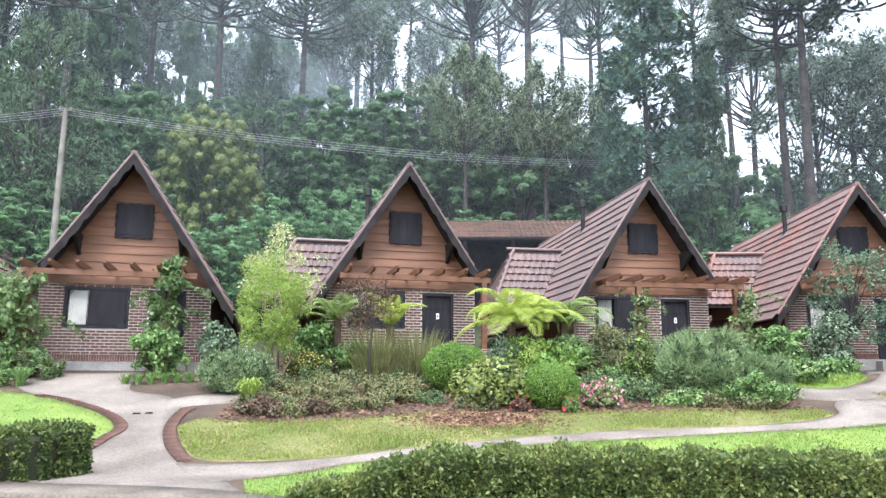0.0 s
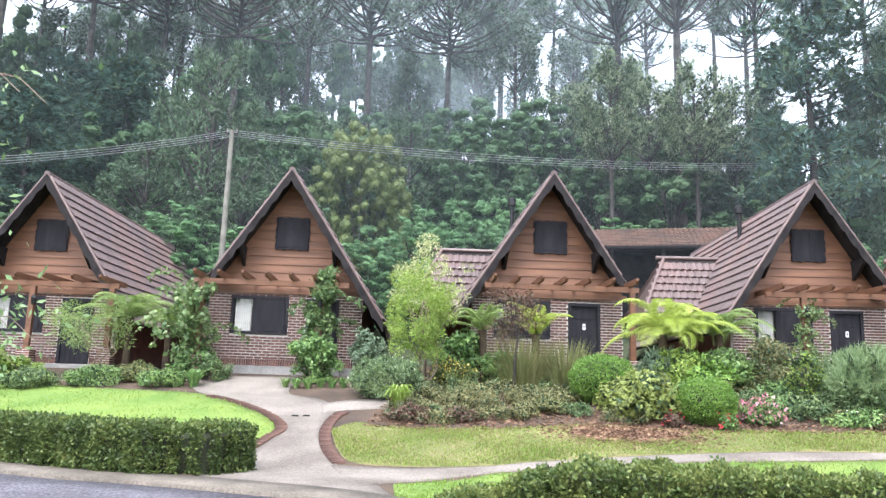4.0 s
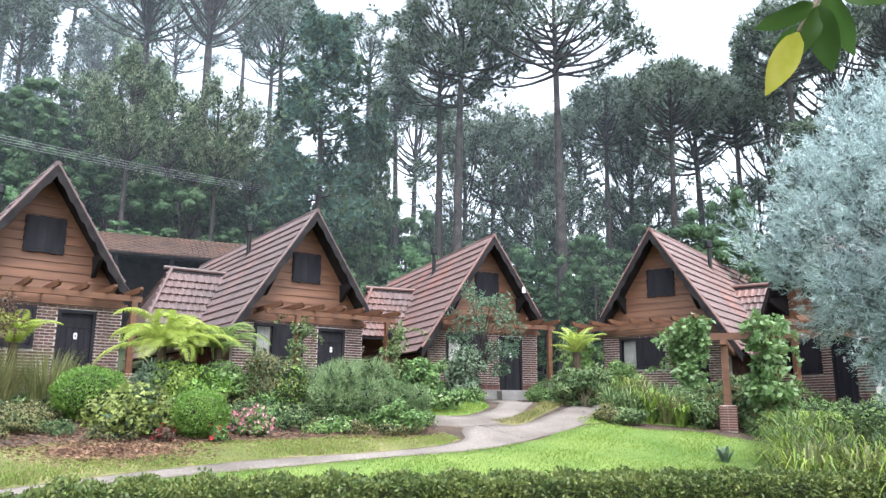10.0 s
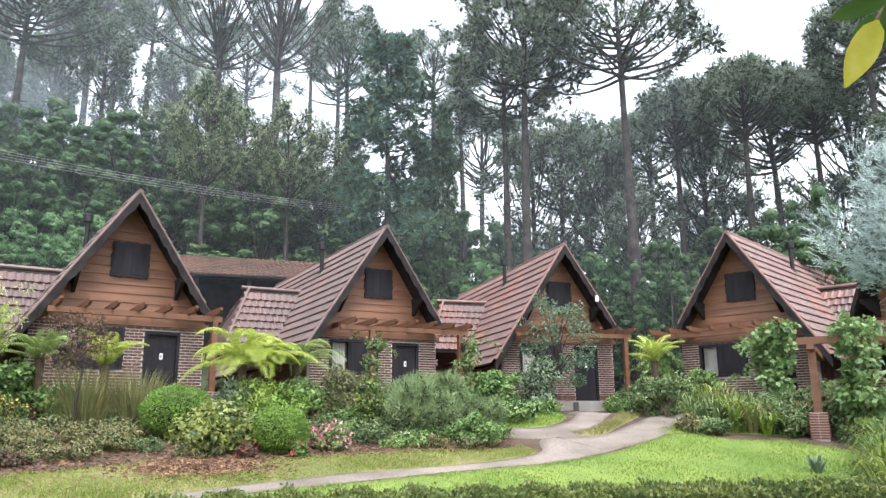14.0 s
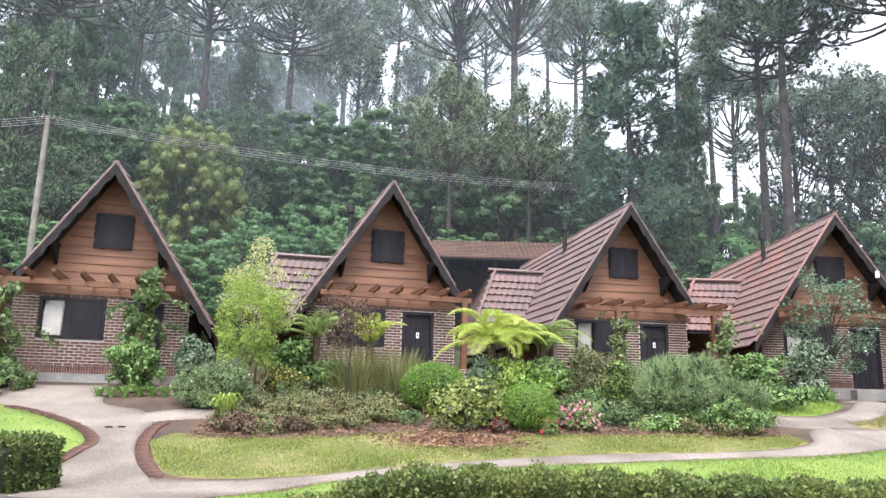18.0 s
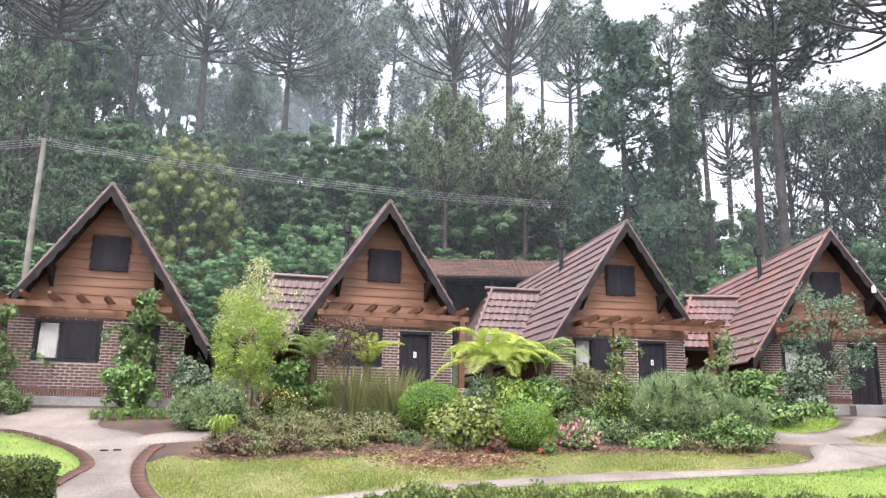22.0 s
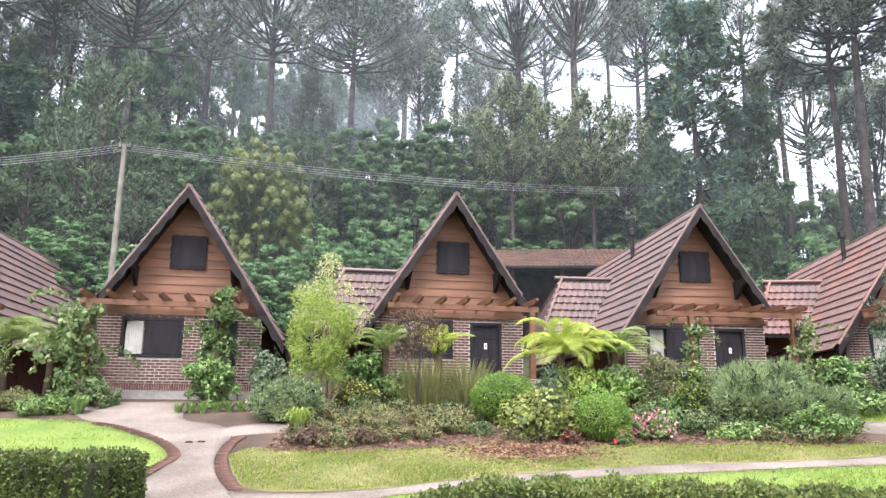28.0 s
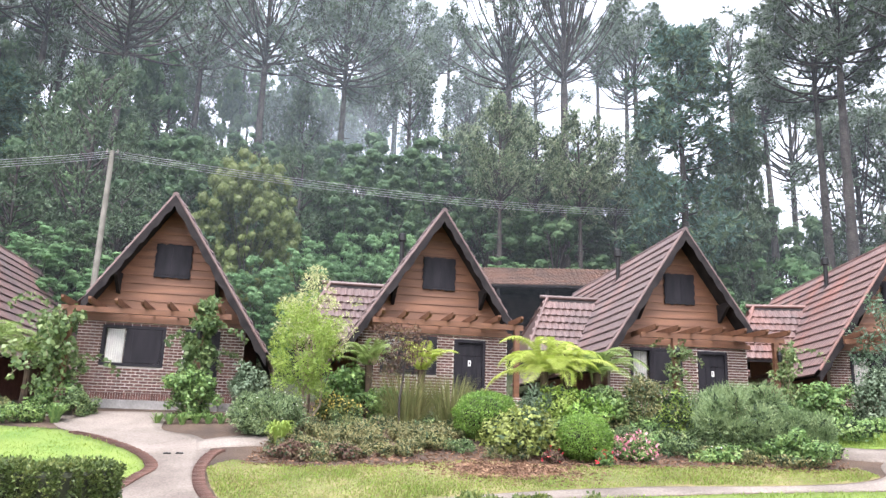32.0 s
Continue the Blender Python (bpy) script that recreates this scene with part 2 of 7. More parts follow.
M_FIBRE = surface("fern_trunk", (0.04, 0.028, 0.02), (0.08, 0.055, 0.035), 0.95, 4.0, 30, 0.9, stain=0.4, dist=0.02)

L_ARAU = leafy("araucaria_needles", (0.08, 0.108, 0.082), (0.165, 0.21, 0.16), (0.31, 0.36, 0.285), 0.7, 0.35, 0.5, 0.2, 0.4)
L_PINE = leafy("pine_needles", (0.03, 0.068, 0.05), (0.062, 0.125, 0.095), (0.115, 0.2, 0.15), 0.6, 0.3, 0.6)
L_WOOD = leafy("woodland_leaves", (0.024, 0.054, 0.026), (0.056, 0.104, 0.05), (0.125, 0.195, 0.09), 0.6, 0.3, 0.5, 0.2, 0.4)
L_WOOD2 = leafy("bright_woodland_leaves", (0.05, 0.115, 0.05), (0.11, 0.21, 0.09), (0.2, 0.32, 0.145), 0.6, 0.35, 0.5, 0.2, 0.4)
L_PINE2 = leafy("young_conifer_needles", (0.045, 0.08, 0.05), (0.10, 0.15, 0.09), (0.18, 0.24, 0.15), 0.6, 0.25, 0.6)
L_TUFT = leafy("rosette_leaves", (0.022, 0.046, 0.022), (0.055, 0.098, 0.048), (0.15, 0.21, 0.115), 0.5, 0.2, 0.8, 0.4, 0.5)
L_MID = leafy("yellowish_rosette_leaves", (0.06, 0.09, 0.042), (0.14, 0.185, 0.09), (0.31, 0.35, 0.2), 0.5, 0.2, 0.8, 0.4, 0.5)
L_OLIVE = leafy("olive_leaves", (0.06, 0.088, 0.026), (0.105, 0.14, 0.04), (0.165, 0.2, 0.06), 0.5, 0.35, 0.5)
L_LIME = leafy("lime_leaves", (0.127, 0.207, 0.034), (0.230, 0.333, 0.063), (0.356, 0.437, 0.115), 0.45, 0.4, 1.2)
L_BOX = leafy("box_leaves", (0.058, 0.128, 0.023), (0.128, 0.232, 0.041), (0.232, 0.360, 0.070), 0.4, 0.3, 2.5)
L_HEDGE = leafy("hedge_leaves", (0.027, 0.047, 0.014), (0.080, 0.118, 0.033), (0.197, 0.222, 0.063), 0.45, 0.25, 2.0, 0.3)
L_GREY = leafy("grey_leaves", (0.077, 0.117, 0.071), (0.144, 0.202, 0.128), (0.259, 0.328, 0.214), 0.6, 0.25, 1.5)
L_LAV = leafy("lavender_leaves", (0.06, 0.10, 0.045), (0.14, 0.205, 0.09), (0.27, 0.35, 0.17), 0.6, 0.25, 1.5)
L_SILVER = leafy("silver_fir_leaves", (0.20, 0.272, 0.265), (0.38, 0.475, 0.46), (0.58, 0.68, 0.655), 0.6, 0.3, 1.6)
L_FERN = leafy("fern_fronds", (0.186, 0.260, 0.037), (0.373, 0.459, 0.087), (0.571, 0.621, 0.199), 0.5, 0.4, 1.2)
L_GARDEN = leafy("garden_leaves", (0.065, 0.130, 0.046), (0.143, 0.247, 0.078), (0.286, 0.390, 0.130), 0.45, 0.3, 1.5)
L_VINE = leafy("vine_leaves", (0.069, 0.123, 0.045), (0.146, 0.247, 0.087), (0.266, 0.375, 0.157), 0.4, 0.35, 1.5, 0.5)
L_DUSTY = leafy("dusty_shrub_leaves", (0.092, 0.092, 0.042), (0.174, 0.174, 0.075), (0.294, 0.264, 0.116), 0.55, 0.3, 1.5)
L_RUST = leafy("rusty_leaves", (0.088, 0.070, 0.026), (0.176, 0.211, 0.053), (0.317, 0.370, 0.106), 0.5, 0.35, 2.0)
L_PLUM = leafy("plum_leaves", (0.05, 0.022, 0.022), (0.10, 0.05, 0.04), (0.15, 0.12, 0.06), 0.5, 0.25, 2.0)
L_YELLOW = leafy("yellow_flowers", (0.30, 0.26, 0.06), (0.52, 0.42, 0.10), (0.65, 0.56, 0.2), 0.5, 0.3, 2.0)
L_GLOSS = leafy("dark_glossy_leaves", (0.03, 0.065, 0.035), (0.075, 0.135, 0.075), (0.16, 0.24, 0.15), 0.35, 0.3, 1.5, 0.5)
L_PALE = leafy("pale_leaves", (0.2, 0.25, 0.09), (0.36, 0.4, 0.17), (0.55, 0.56, 0.3), 0.5, 0.35, 1.5)
L_PINK = leafy("pink_flowers", (0.45, 0.10, 0.18), (0.62, 0.25, 0.32), (0.75, 0.55, 0.55), 0.5, 0.3, 3.0)
L_RED = leafy("red_flowers", (0.40, 0.02, 0.04), (0.55, 0.05, 0.07), (0.65, 0.15, 0.12), 0.5, 0.3, 3.0)
L_BLOOM = leafy("white_flowers", (0.55, 0.55, 0.50), (0.68, 0.68, 0.62), (0.8, 0.8, 0.76), 0.5, 0.3, 3.0)
L_TURF = leafy("grass_blades", (0.10, 0.17, 0.025), (0.18, 0.27, 0.045), (0.28, 0.35, 0.08), 0.5, 0.35, 0.6)
L_TURFB = leafy("dry_grass_blades", (0.10, 0.115, 0.03), (0.18, 0.185, 0.055), (0.31, 0.265, 0.12), 0.6, 0.3, 0.6)
L_RUSH = leafy("rush_stems", (0.088, 0.106, 0.037), (0.163, 0.181, 0.069), (0.263, 0.256, 0.106), 0.6, 0.25, 1.5)
L_FERN2 = leafy("green_fern_fronds", (0.112, 0.175, 0.050), (0.213, 0.300, 0.094), (0.350, 0.425, 0.163), 0.5, 0.4, 1.2)
L_NEAR = leafy("near_branch_leaves", (0.023, 0.062, 0.013), (0.051, 0.110, 0.022), (0.108, 0.173, 0.043), 0.35, 0.35, 3.0)
L_NEARY = leafy("yellowed_leaf", (0.16, 0.26, 0.03), (0.42, 0.42, 0.05), (0.6, 0.54, 0.16), 0.4, 0.4, 16.0)
L_CLIMB = leafy("climber_leaves", (0.044, 0.081, 0.035), (0.115, 0.18, 0.07), (0.29, 0.36, 0.15), 0.45, 0.3, 1.8)
M_TILERED = surface("red_clay_tile", (0.118, 0.088, 0.084), (0.21, 0.098, 0.074), 0.45, 0.4, 30, 0.4, spread=0.22, stain=0.3, spec=0.5)
M_LITTER = surface("leaf_litter", (0.10, 0.055, 0.035), (0.22, 0.13, 0.08), 0.95, 3, 40, 0.3, spread=0.4, stain=0.3)
L_STRAP = leafy("strap_leaves", (0.055, 0.11, 0.02), (0.16, 0.25, 0.04), (0.40, 0.48, 0.10), 0.4, 0.35, 2.2)
# trunk and twig tone, dark so the crown's heart reads as shade
M_SHADE = surface("shaded_silver_twigs", (0.10, 0.125, 0.12), (0.19, 0.225, 0.215), 0.95, 3, 25, 0.8, stain=0.4)
# darker green that paints the shade deep inside crowns and shrubs
M_INNERSHADE = surface("shaded_inner_leaves", (0.03, 0.052, 0.026), (0.075, 0.115, 0.055), 0.8, 2.5, 16, 1.0, stain=0.75, dist=0.12, spec=0.3)
M_MULCH = surface("dry_mulch", (0.17, 0.095, 0.06), (0.27, 0.17, 0.10), 0.95, 1.5, 30, 0.8, stain=0.45, dist=0.03)

# ---- ground, road, kerb, lawns, paths ----
def resample(points, n):
    """n points evenly along a smooth curve through the given ones."""
    p = np.array(points, float)
    q = []
    for i in range(len(p) - 1):
        a, b, c, d = p[max(i - 1, 0)], p[i], p[i + 1], p[min(i + 2, len(p) - 1)]
        for t in np.linspace(0, 1, 12, endpoint=False):
            q.append(0.5 * (2 * b + (c - a) * t + (2 * a - 5 * b + 4 * c - d) * t * t + (3 * b - a - 3 * c + d) * t ** 3))
    q = np.array(q + [p[-1]])
    s = np.concatenate([[0], np.cumsum(np.hypot(*np.diff(q, axis=0).T))])
    w = np.linspace(0, s[-1], n)
    return np.stack([np.interp(w, s, q[:, 0]), np.interp(w, s, q[:, 1])], 1)


SHEETS = {}


def strip(name, left, right, lift, material, n=80, m=8, label="", category="", kind="structure", relief=0.0):
    """A sheet laid on the ground between two curves, with a skirt down into it."""
    a, b = resample(left, n), resample(right, n)
    t = np.linspace(0, 1, m)[None, :, None]
    p = a[:, None] * (1 - t) + b[:, None] * t
    z = ground_z(p[..., 0], p[..., 1]) + lift
    if relief:
        z = z + relief * np.sin(p[..., 0] * 7.1 + np.sin(p[..., 1] * 5)) * np.cos(p[..., 1] * 6.3)
    g = Geo()
    v = np.concatenate([p, z[..., None]], 2).reshape(-1, 3)
    f = [(i * m + j, (i + 1) * m + j, (i + 1) * m + j + 1, i * m + j + 1) for i in range(n - 1) for j in range(m - 1)]
    rim = [i * m for i in range(n)] + [(n - 1) * m + j for j in range(1, m)] + [i * m + m - 1 for i in range(n - 2, -1, -1)] + [j for j in range(m - 2, 0, -1)]
    g.add(v, f)
    o = len(g.v)
    g.v.extend((g.v[i][0], g.v[i][1], g.v[i][2] - 0.06 - lift) for i in rim)
    k = len(rim)
    g.f.extend((rim[i], o + i, o + (i + 1) % k, rim[(i + 1) % k]) for i in range(k))
    me = g.mesh(name, material, True)
    SHEETS[name] = (p, z)
    return tagged(new(name, me), label, category, kind=kind)


def axis(parts):
    out = []
    for a, b, n in parts:
        out += list(np.linspace(a, b, n, endpoint=False))
    return np.array(out + [parts[-1][1]])


gx = axis([(-900, -150, 10), (-150, -40, 36), (-40, 40, 110), (40, 150, 36), (150, 900, 10)])
gy = axis([(-300, -20, 8), (-20, 8, 14), (8, 40, 64), (40, 110, 44), (110, 900, 12)])
GX, GY = np.meshgrid(gx, gy)
GZ = ground_z(GX, GY)
gm = Geo()
gm.add(np.stack([GX, GY, GZ], 2).reshape(-1, 3), [(j * len(gx) + i, j * len(gx) + i + 1, (j + 1) * len(gx) + i + 1, (j + 1) * len(gx) + i) for j in range(len(gy) - 1) for i in range(len(gx) - 1)])
ground_mesh = gm.mesh("ground", M_SOIL, True)
ground_mesh.materials.append(M_FOREST)
cx = np.array([(p.center.x, p.center.y) for p in ground_mesh.polygons])
ground_mesh.polygons.foreach_set("material_index", (np.hypot(cx[:, 0], cx[:, 1]) > 36).astype(np.int32))
tagged(new("ground", ground_mesh), "dark soil ground rising to a wooded hillside", "ground", kind="structure")

ROAD_EDGE = [(-60, 17), (-30, 14.5), (-14, 11.8), (-8.6, 10.3), (-6.6, 10.15), (-5.1, 9.95), (-3.6, 9.7), (-2.4, 9.2), (-1.2, 8.5), (0.6, 8.2), (3.2, 7.9), (8, 6.6), (16, 2.5), (30, -6)]
strip("road", ROAD_EDGE, [(x, y - 7) for x, y in ROAD_EDGE], 0.012, M_ASPHALT, 160, 12, "wet grey asphalt road with fine gravel", "road")
KERB = [(-60, 17.05), (-30, 14.55), (-14, 11.85), (-8.6, 10.33), (-6.6, 10.18), (-5.1, 9.98), (-3.9, 9.8), (-2.9, 9.45), (-2.1, 9.0)]
strip("kerb", [(x + 0.1, y + 0.95) for x, y in KERB], KERB, 0.055, M_CONC, 120, 3, "worn concrete gutter strip beside the road", "kerb")

MAIN_L = [(-6.45, 10.6), (-6.25, 11.9), (-6.3, 13.2), (-6.28, 14.4), (-6.35, 15.35), (-7.2, 16.45), (-8.7, 17.6), (-10.3, 18.6), (-11.6, 20.4)]
MAIN_R = [(-2.3, 9.55), (-2.75, 10.6), (-3.5, 12.0), (-4.35, 13.0), (-5.0, 14.0), (-5.55, 15.3), (-5.85, 17.0), (-6.6, 18.1), (-7.7, 18.7), (-8.3, 20.9)]
strip("path_main", MAIN_L, MAIN_R, 0.022, M_PATH, 90, 8, "pale washed concrete garden path to a cottage", "path")
strip("path_spur", [(-6.4, 17.6), (-5.8, 18.15), (-4.6, 18.6)], [(-6.0, 16.6), (-5.7, 17.1), (-4.3, 17.6)], 0.026, M_PATH, 20, 4, "short pale concrete path spur", "path")
LONG_U = [(-4.5, 13.0), (-3.2, 13.05), (-1.8, 13.4), (-0.85, 13.85), (1.25, 14.6), (3.5, 15.15), (5.9, 15.4), (7.6, 15.75), (8.5, 16.3), (8.9, 17.2), (9.6, 18.0)]
LONG_L = [(-3.4, 11.5), (-2.75, 12.3), (-1.75, 13.05), (-0.8, 13.45), (1.3, 14.2), (3.5, 14.65), (5.8, 15.05), (7.9, 15.3), (9.1, 15.6), (10.8, 16.4), (10.9, 17.4)]
strip("path_long", LONG_U, LONG_L, 0.025, M_PATH, 110, 6, "narrow concrete path winding past the lawn", "path")
strip("path_west_branch", [(8.2, 18.9), (9.0, 18.9), (9.9, 18.8), (11.4, 19.8), (12.6, 21.8), (13.7, 24.7)], [(8.3, 17.9), (9.3, 17.6), (10.6, 17.9), (12.3, 19.6), (13.7, 21.4), (15.2, 24.9)], 0.036, M_PATH, 50, 5, "concrete path branch to a cottage door", "path")
strip("path_east_branch", [(9.6, 17.6), (10.8, 17.5), (12.5, 18.6), (13.9, 19.6), (15.0, 20.3), (16.6, 21.4)], [(10.0, 16.1), (11.4, 16.6), (12.9, 17.5), (14.2, 18.6), (15.4, 19.4), (17.2, 20.4)], 0.042, M_PATH, 40, 5, "concrete path branch to a cottage door", "path")

strip("lawn_west", [(-30, 21), (-20, 18.6), (-14, 18.4), (-10.4, 18.3), (-9.5, 17.9), (-8.8, 17.48), (-7.38, 16.4), (-6.52, 15.2), (-6.5, 14.2)], [(-32, 16.4), (-24, 15.0), (-16, 13.75), (-12, 12.95), (-9, 12.4), (-7.7, 12.25), (-7.15, 12.6), (-6.7, 13.3)], 0.015, M_GRASS, 70, 16, "bright green mown lawn above the hedge", "lawn", relief=0.012)
strip("lawn_bank", [(-5.35, 15.4), (-5.0, 16.0), (-4.4, 15.9), (-3.0, 15.8), (-1.0, 16.4), (0.2, 16.7), (1.6, 16.5), (2.6, 16.6), (4.2, 16.8), (5.6, 16.9), (7.2, 16.7), (8.3, 17.0)], [(-5.0, 14.6), (-4.7, 14.0), (-4.2, 13.3), (-3.2, 13.2), (-1.8, 13.5), (-0.85, 13.95), (1.25, 14.7), (2.6, 15.0), (3.5, 15.25), (5.9, 15.5), (7.6, 15.85), (8.4, 16.3)], 0.016, M_GRASSB, 80, 14, "patchy yellowing lawn in front of the flower bed", "lawn", relief=0.015)
strip("lawn_east", [(-3.0, 11.7), (-1.7, 12.95), (-0.75, 13.35), (1.35, 14.1), (3.5, 14.55), (5.8, 14.95), (7.9, 15.2), (9.1, 15.5), (10.6, 16.1), (12.6, 17.2), (13.5, 17.3), (14.2, 16.55), (15.5, 15.9)], [(-2.45, 9.75), (-1.5, 9.4), (-0.5, 9.3), (1.3, 9.2), (3.5, 8.9), (5.8, 8.4), (7.9, 7.8), (9.1, 7.6), (11, 8.0), (13.0, 9.5), (15.0, 11.8), (16.4, 14.4)], 0.018, M_GRASS, 80, 22, "bright green mown lawn behind the hedge", "lawn", relief=0.012)
strip("lawn_island", [(10.3, 18.2), (11.2, 18.5), (12.5, 19.5), (14.0, 21.2)], [(10.3, 17.75), (11.0, 17.7), (12.5, 18.9), (14.4, 20.4)], 0.03, M_GRASSB, 24, 5, "small worn patch of grass between paths", "lawn")
strip("lawn_north", [(6.2, 20.3), (8, 20.2), (10, 20.4), (11.6, 21.0)], [(6.6, 18.6), (8, 19.1), (9.9, 19.0), (11.3, 20.0)], 0.02, M_GRASS, 24, 6, "strip of bright lawn before a cottage", "lawn", relief=0.012)
strip("lawn_corner", [(12.9, 17.9), (14.2, 18.75), (15.5, 19.4), (17.4, 18.2)], [(12.8, 17.5), (14.0, 17.5), (15.2, 17.0), (16.2, 16.2)], 0.024, M_GRASS, 24, 5, "strip of bright lawn before a flower bed", "lawn", relief=0.012)


def edging(label, line, width=0.24, step=0.085, flip=1):
    """A row of bricks on edge along a curve."""
    base = thing("brick_edging", label, "edging", "brick edgings of the path", kind="structure")
    n = int(sum(math.dist(a, b) for a, b in zip(line, line[1:])) / step)
    c = resample(line, n)
    me = Geo().box(-0.034, 0.034, -width / 2, width / 2, -0.10, 0.0).mesh("brick", M_EDGEBRICK)
    for i in range(n - 1):
        d = c[i + 1] - c[i]
        x, y = c[i]
        part("brick", me, M_EDGEBRICK, base, at=pose(x, y, gz(x, y) + 0.05 + rng.uniform(-0.006, 0.006), rng.uniform(-3, 3), rng.uniform(-3, 3), math.degrees(math.atan2(d[1], d[0])) + rng.uniform(-2, 2)))


EDGE_W = [(-6.2, 10.95), (-6.3, 12.0), (-6.37, 13.0), (-6.36, 14.4), (-6.42, 15.3), (-7.28, 16.43), (-8.78, 17.6), (-9.6, 18.0)]
EDGE_E = [(-4.4, 13.15), (-4.95, 14.05), (-5.4, 15.2), (-5.6, 16.3), (-5.55, 16.9)]

# worn brown patch in the grass bank
strip("worn_patch", [(-0.4, 16.35), (0.2, 16.7), (1.2, 16.65), (2.0, 16.5)], [(-0.3, 15.9), (0.3, 15.5), (1.3, 15.55), (2.0, 16.1)], 0.034, M_MULCH, 20, 6, "bare brown patch of dry mulch in the lawn", "soil", relief=0.01)

# ---- cottages ----
HA, SLOPE, ES, EL, OVER, LEN = 6.02, 1.526, 2.21, 3.05, 0.83, 12.5
WL, WR, ZB = -2.4, 2.35, 2.27
WIN = (-1.71, 0.06, 0.99, 2.18)
DOOR = (0.62, 1.63, 2.145)
K = math.hypot(1, SLOPE)


def tile_mesh(name, w=0.26, l=0.47, material=None):
    """A clay roof tile with a roll and a pan; lies in x (along the eave), y (up the slope), z out."""
    xs = [0, 0.035, 0.075, 0.11, 0.15, 0.26]
    zs = [0.012, 0.036, 0.045, 0.034, 0.009, 0.012]
    g = Geo()
    s = w / 0.26
    p = [(x * s, 0, z + 0.045) for x, z in zip(xs, zs)] + [(x * s, l, z - 0.03) for x, z in zip(xs, zs)] + [(x * s, 0, z - 0.03) for x, z in zip(xs, zs)]
    n = len(xs)
    g.add(p, [(i, i + 1, n + i + 1, n + i) for i in range(n - 1)] + [(i + 1, i, 2 * n + i, 2 * n + i + 1) for i in range(n - 1)])
    return g


def slope_frame(side, y0, edge):
    """Frame on one slope of the roof: origin at its front lower corner, x towards the back, y up the slope."""
    up = Vector((-side, 0, SLOPE)).normalized()
    along = Vector((0, 1, 0))
    out = along.cross(up)
    if out.z < 0:
        out = -out
    m = Matrix((along, up, out)).transposed().to_4x4()
    m.translation = Vector((side * edge, y0, HA - SLOPE * edge))
    return m


def tile_slope(house, side, edge, y0, y1, lift=0.09, near=150, hole=None):
    """Tiles of one slope: those at the front are pieces of their own, the rest one part."""
    m = slope_frame(side, y0, edge)
    course, w = 0.40, 0.26
    rows, cols = int(edge * K / course), int((y1 - y0) / w)
    g = tile_mesh("tile")
    me = g.mesh("roof_tile", M_TILE)
    v, f = np.array(g.v), g.f
    rest, made = Geo(), 0
    front = near // rows
    for c in range(cols):
        for r in range(rows + 1):
            x, y = c * w, r * course - 0.06
            if y + 0.2 > edge * K:
                continue
            q = m @ Matrix.Translation((x, y, lift + rng.uniform(-0.004, 0.004))) @ pose(0, 0, 0, 0, 0, rng.uniform(-0.7, 0.7))
            if c < front:
                part("roof_tile", me, M_TILE, house, at=q)
            else:
                a = np.array(q)
                rest.add(v @ a[:3, :3].T + a[:3, 3], f)
    tagged(part("roof_tiles", rest, M_TILE, house), kind="stuff")


def deck(edge, side, y0, y1, thick=0.07):
    g = Geo()
    e = edge
    p = []
    for y in (y0, y1):
        p += [(0, y, HA), (side * e, y, HA - SLOPE * e), (side * e, y, HA - SLOPE * e - thick), (0, y, HA - thick)]
    return g.add(p, [(0, 1, 2, 3), (7, 6, 5, 4), (0, 4, 5, 1), (1, 5, 6, 2), (2, 6, 7, 3), (3, 7, 4, 0)])


def barge(side, edge):
    """A dark verge board with a scalloped lower edge."""
    n = 26
    top, low = [], []
    for i in range(n + 1):
        x = edge * i / n
        top.append((side * x, HA - SLOPE * x + 0.07))
        wave = 0.036 * math.sin(i * 1.7) + 0.024 * math.sin(i * 3.1)
        low.append((side * x, HA - SLOPE * x - 0.27 - wave * 1.3))
    g = Geo()
    v = [(x, y, z) for y in (-OVER - 0.03, -OVER + 0.03) for x, z in top + low]
    k = n + 1
    f = []
    for i in range(n):
        f += [(i, i + 1, k + i + 1, k + i), (2 * k + i + 1, 2 * k + i, 3 * k + i, 3 * k + i + 1), (i, 2 * k + i, 2 * k + i + 1, i + 1), (k + i, k + i + 1, 3 * k + i + 1, 3 * k + i)]
    f += [(n, 2 * k + n, 3 * k + n, k + n)]
    return g.add(v, f)


def wall_with_holes(y0, y1):
    """The brick front's backing in one piece, with a window and a door cut through it."""
    nl, nr, n1, n2 = WIN
    dl, dr, dz = DOOR
    xs, zs = (WL, nl, nr, dl, dr, WR), (-0.9, 0.0, n1, dz, n2, ZB)
    solid = {(i, j) for i in range(5) for j in range(5)} - {(1, 2), (1, 3)} - {(3, 1), (3, 2)}
    g = Geo()
    g.v = [(x, y, z) for y in (y0, y1) for z in zs for x in xs]
    at = lambda i, j, k: k * 36 + j * 6 + i
    for i, j in sorted(solid):
        g.f += [tuple(at(a, b, 0) for a, b in ((i, j), (i + 1, j), (i + 1, j + 1), (i, j + 1))), tuple(at(a, b, 1) for a, b in ((i, j + 1), (i + 1, j + 1), (i + 1, j), (i, j)))]
        for di, dj, p, q in ((-1, 0, (i, j), (i, j + 1)), (1, 0, (i + 1, j + 1), (i + 1, j)), (0, -1, (i + 1, j), (i, j)), (0, 1, (i, j + 1), (i + 1, j + 1))):
            if (i + di, j + dj) not in solid:
                g.f.append((at(*p, 0), at(*q, 0), at(*q, 1), at(*p, 1)))
    return g


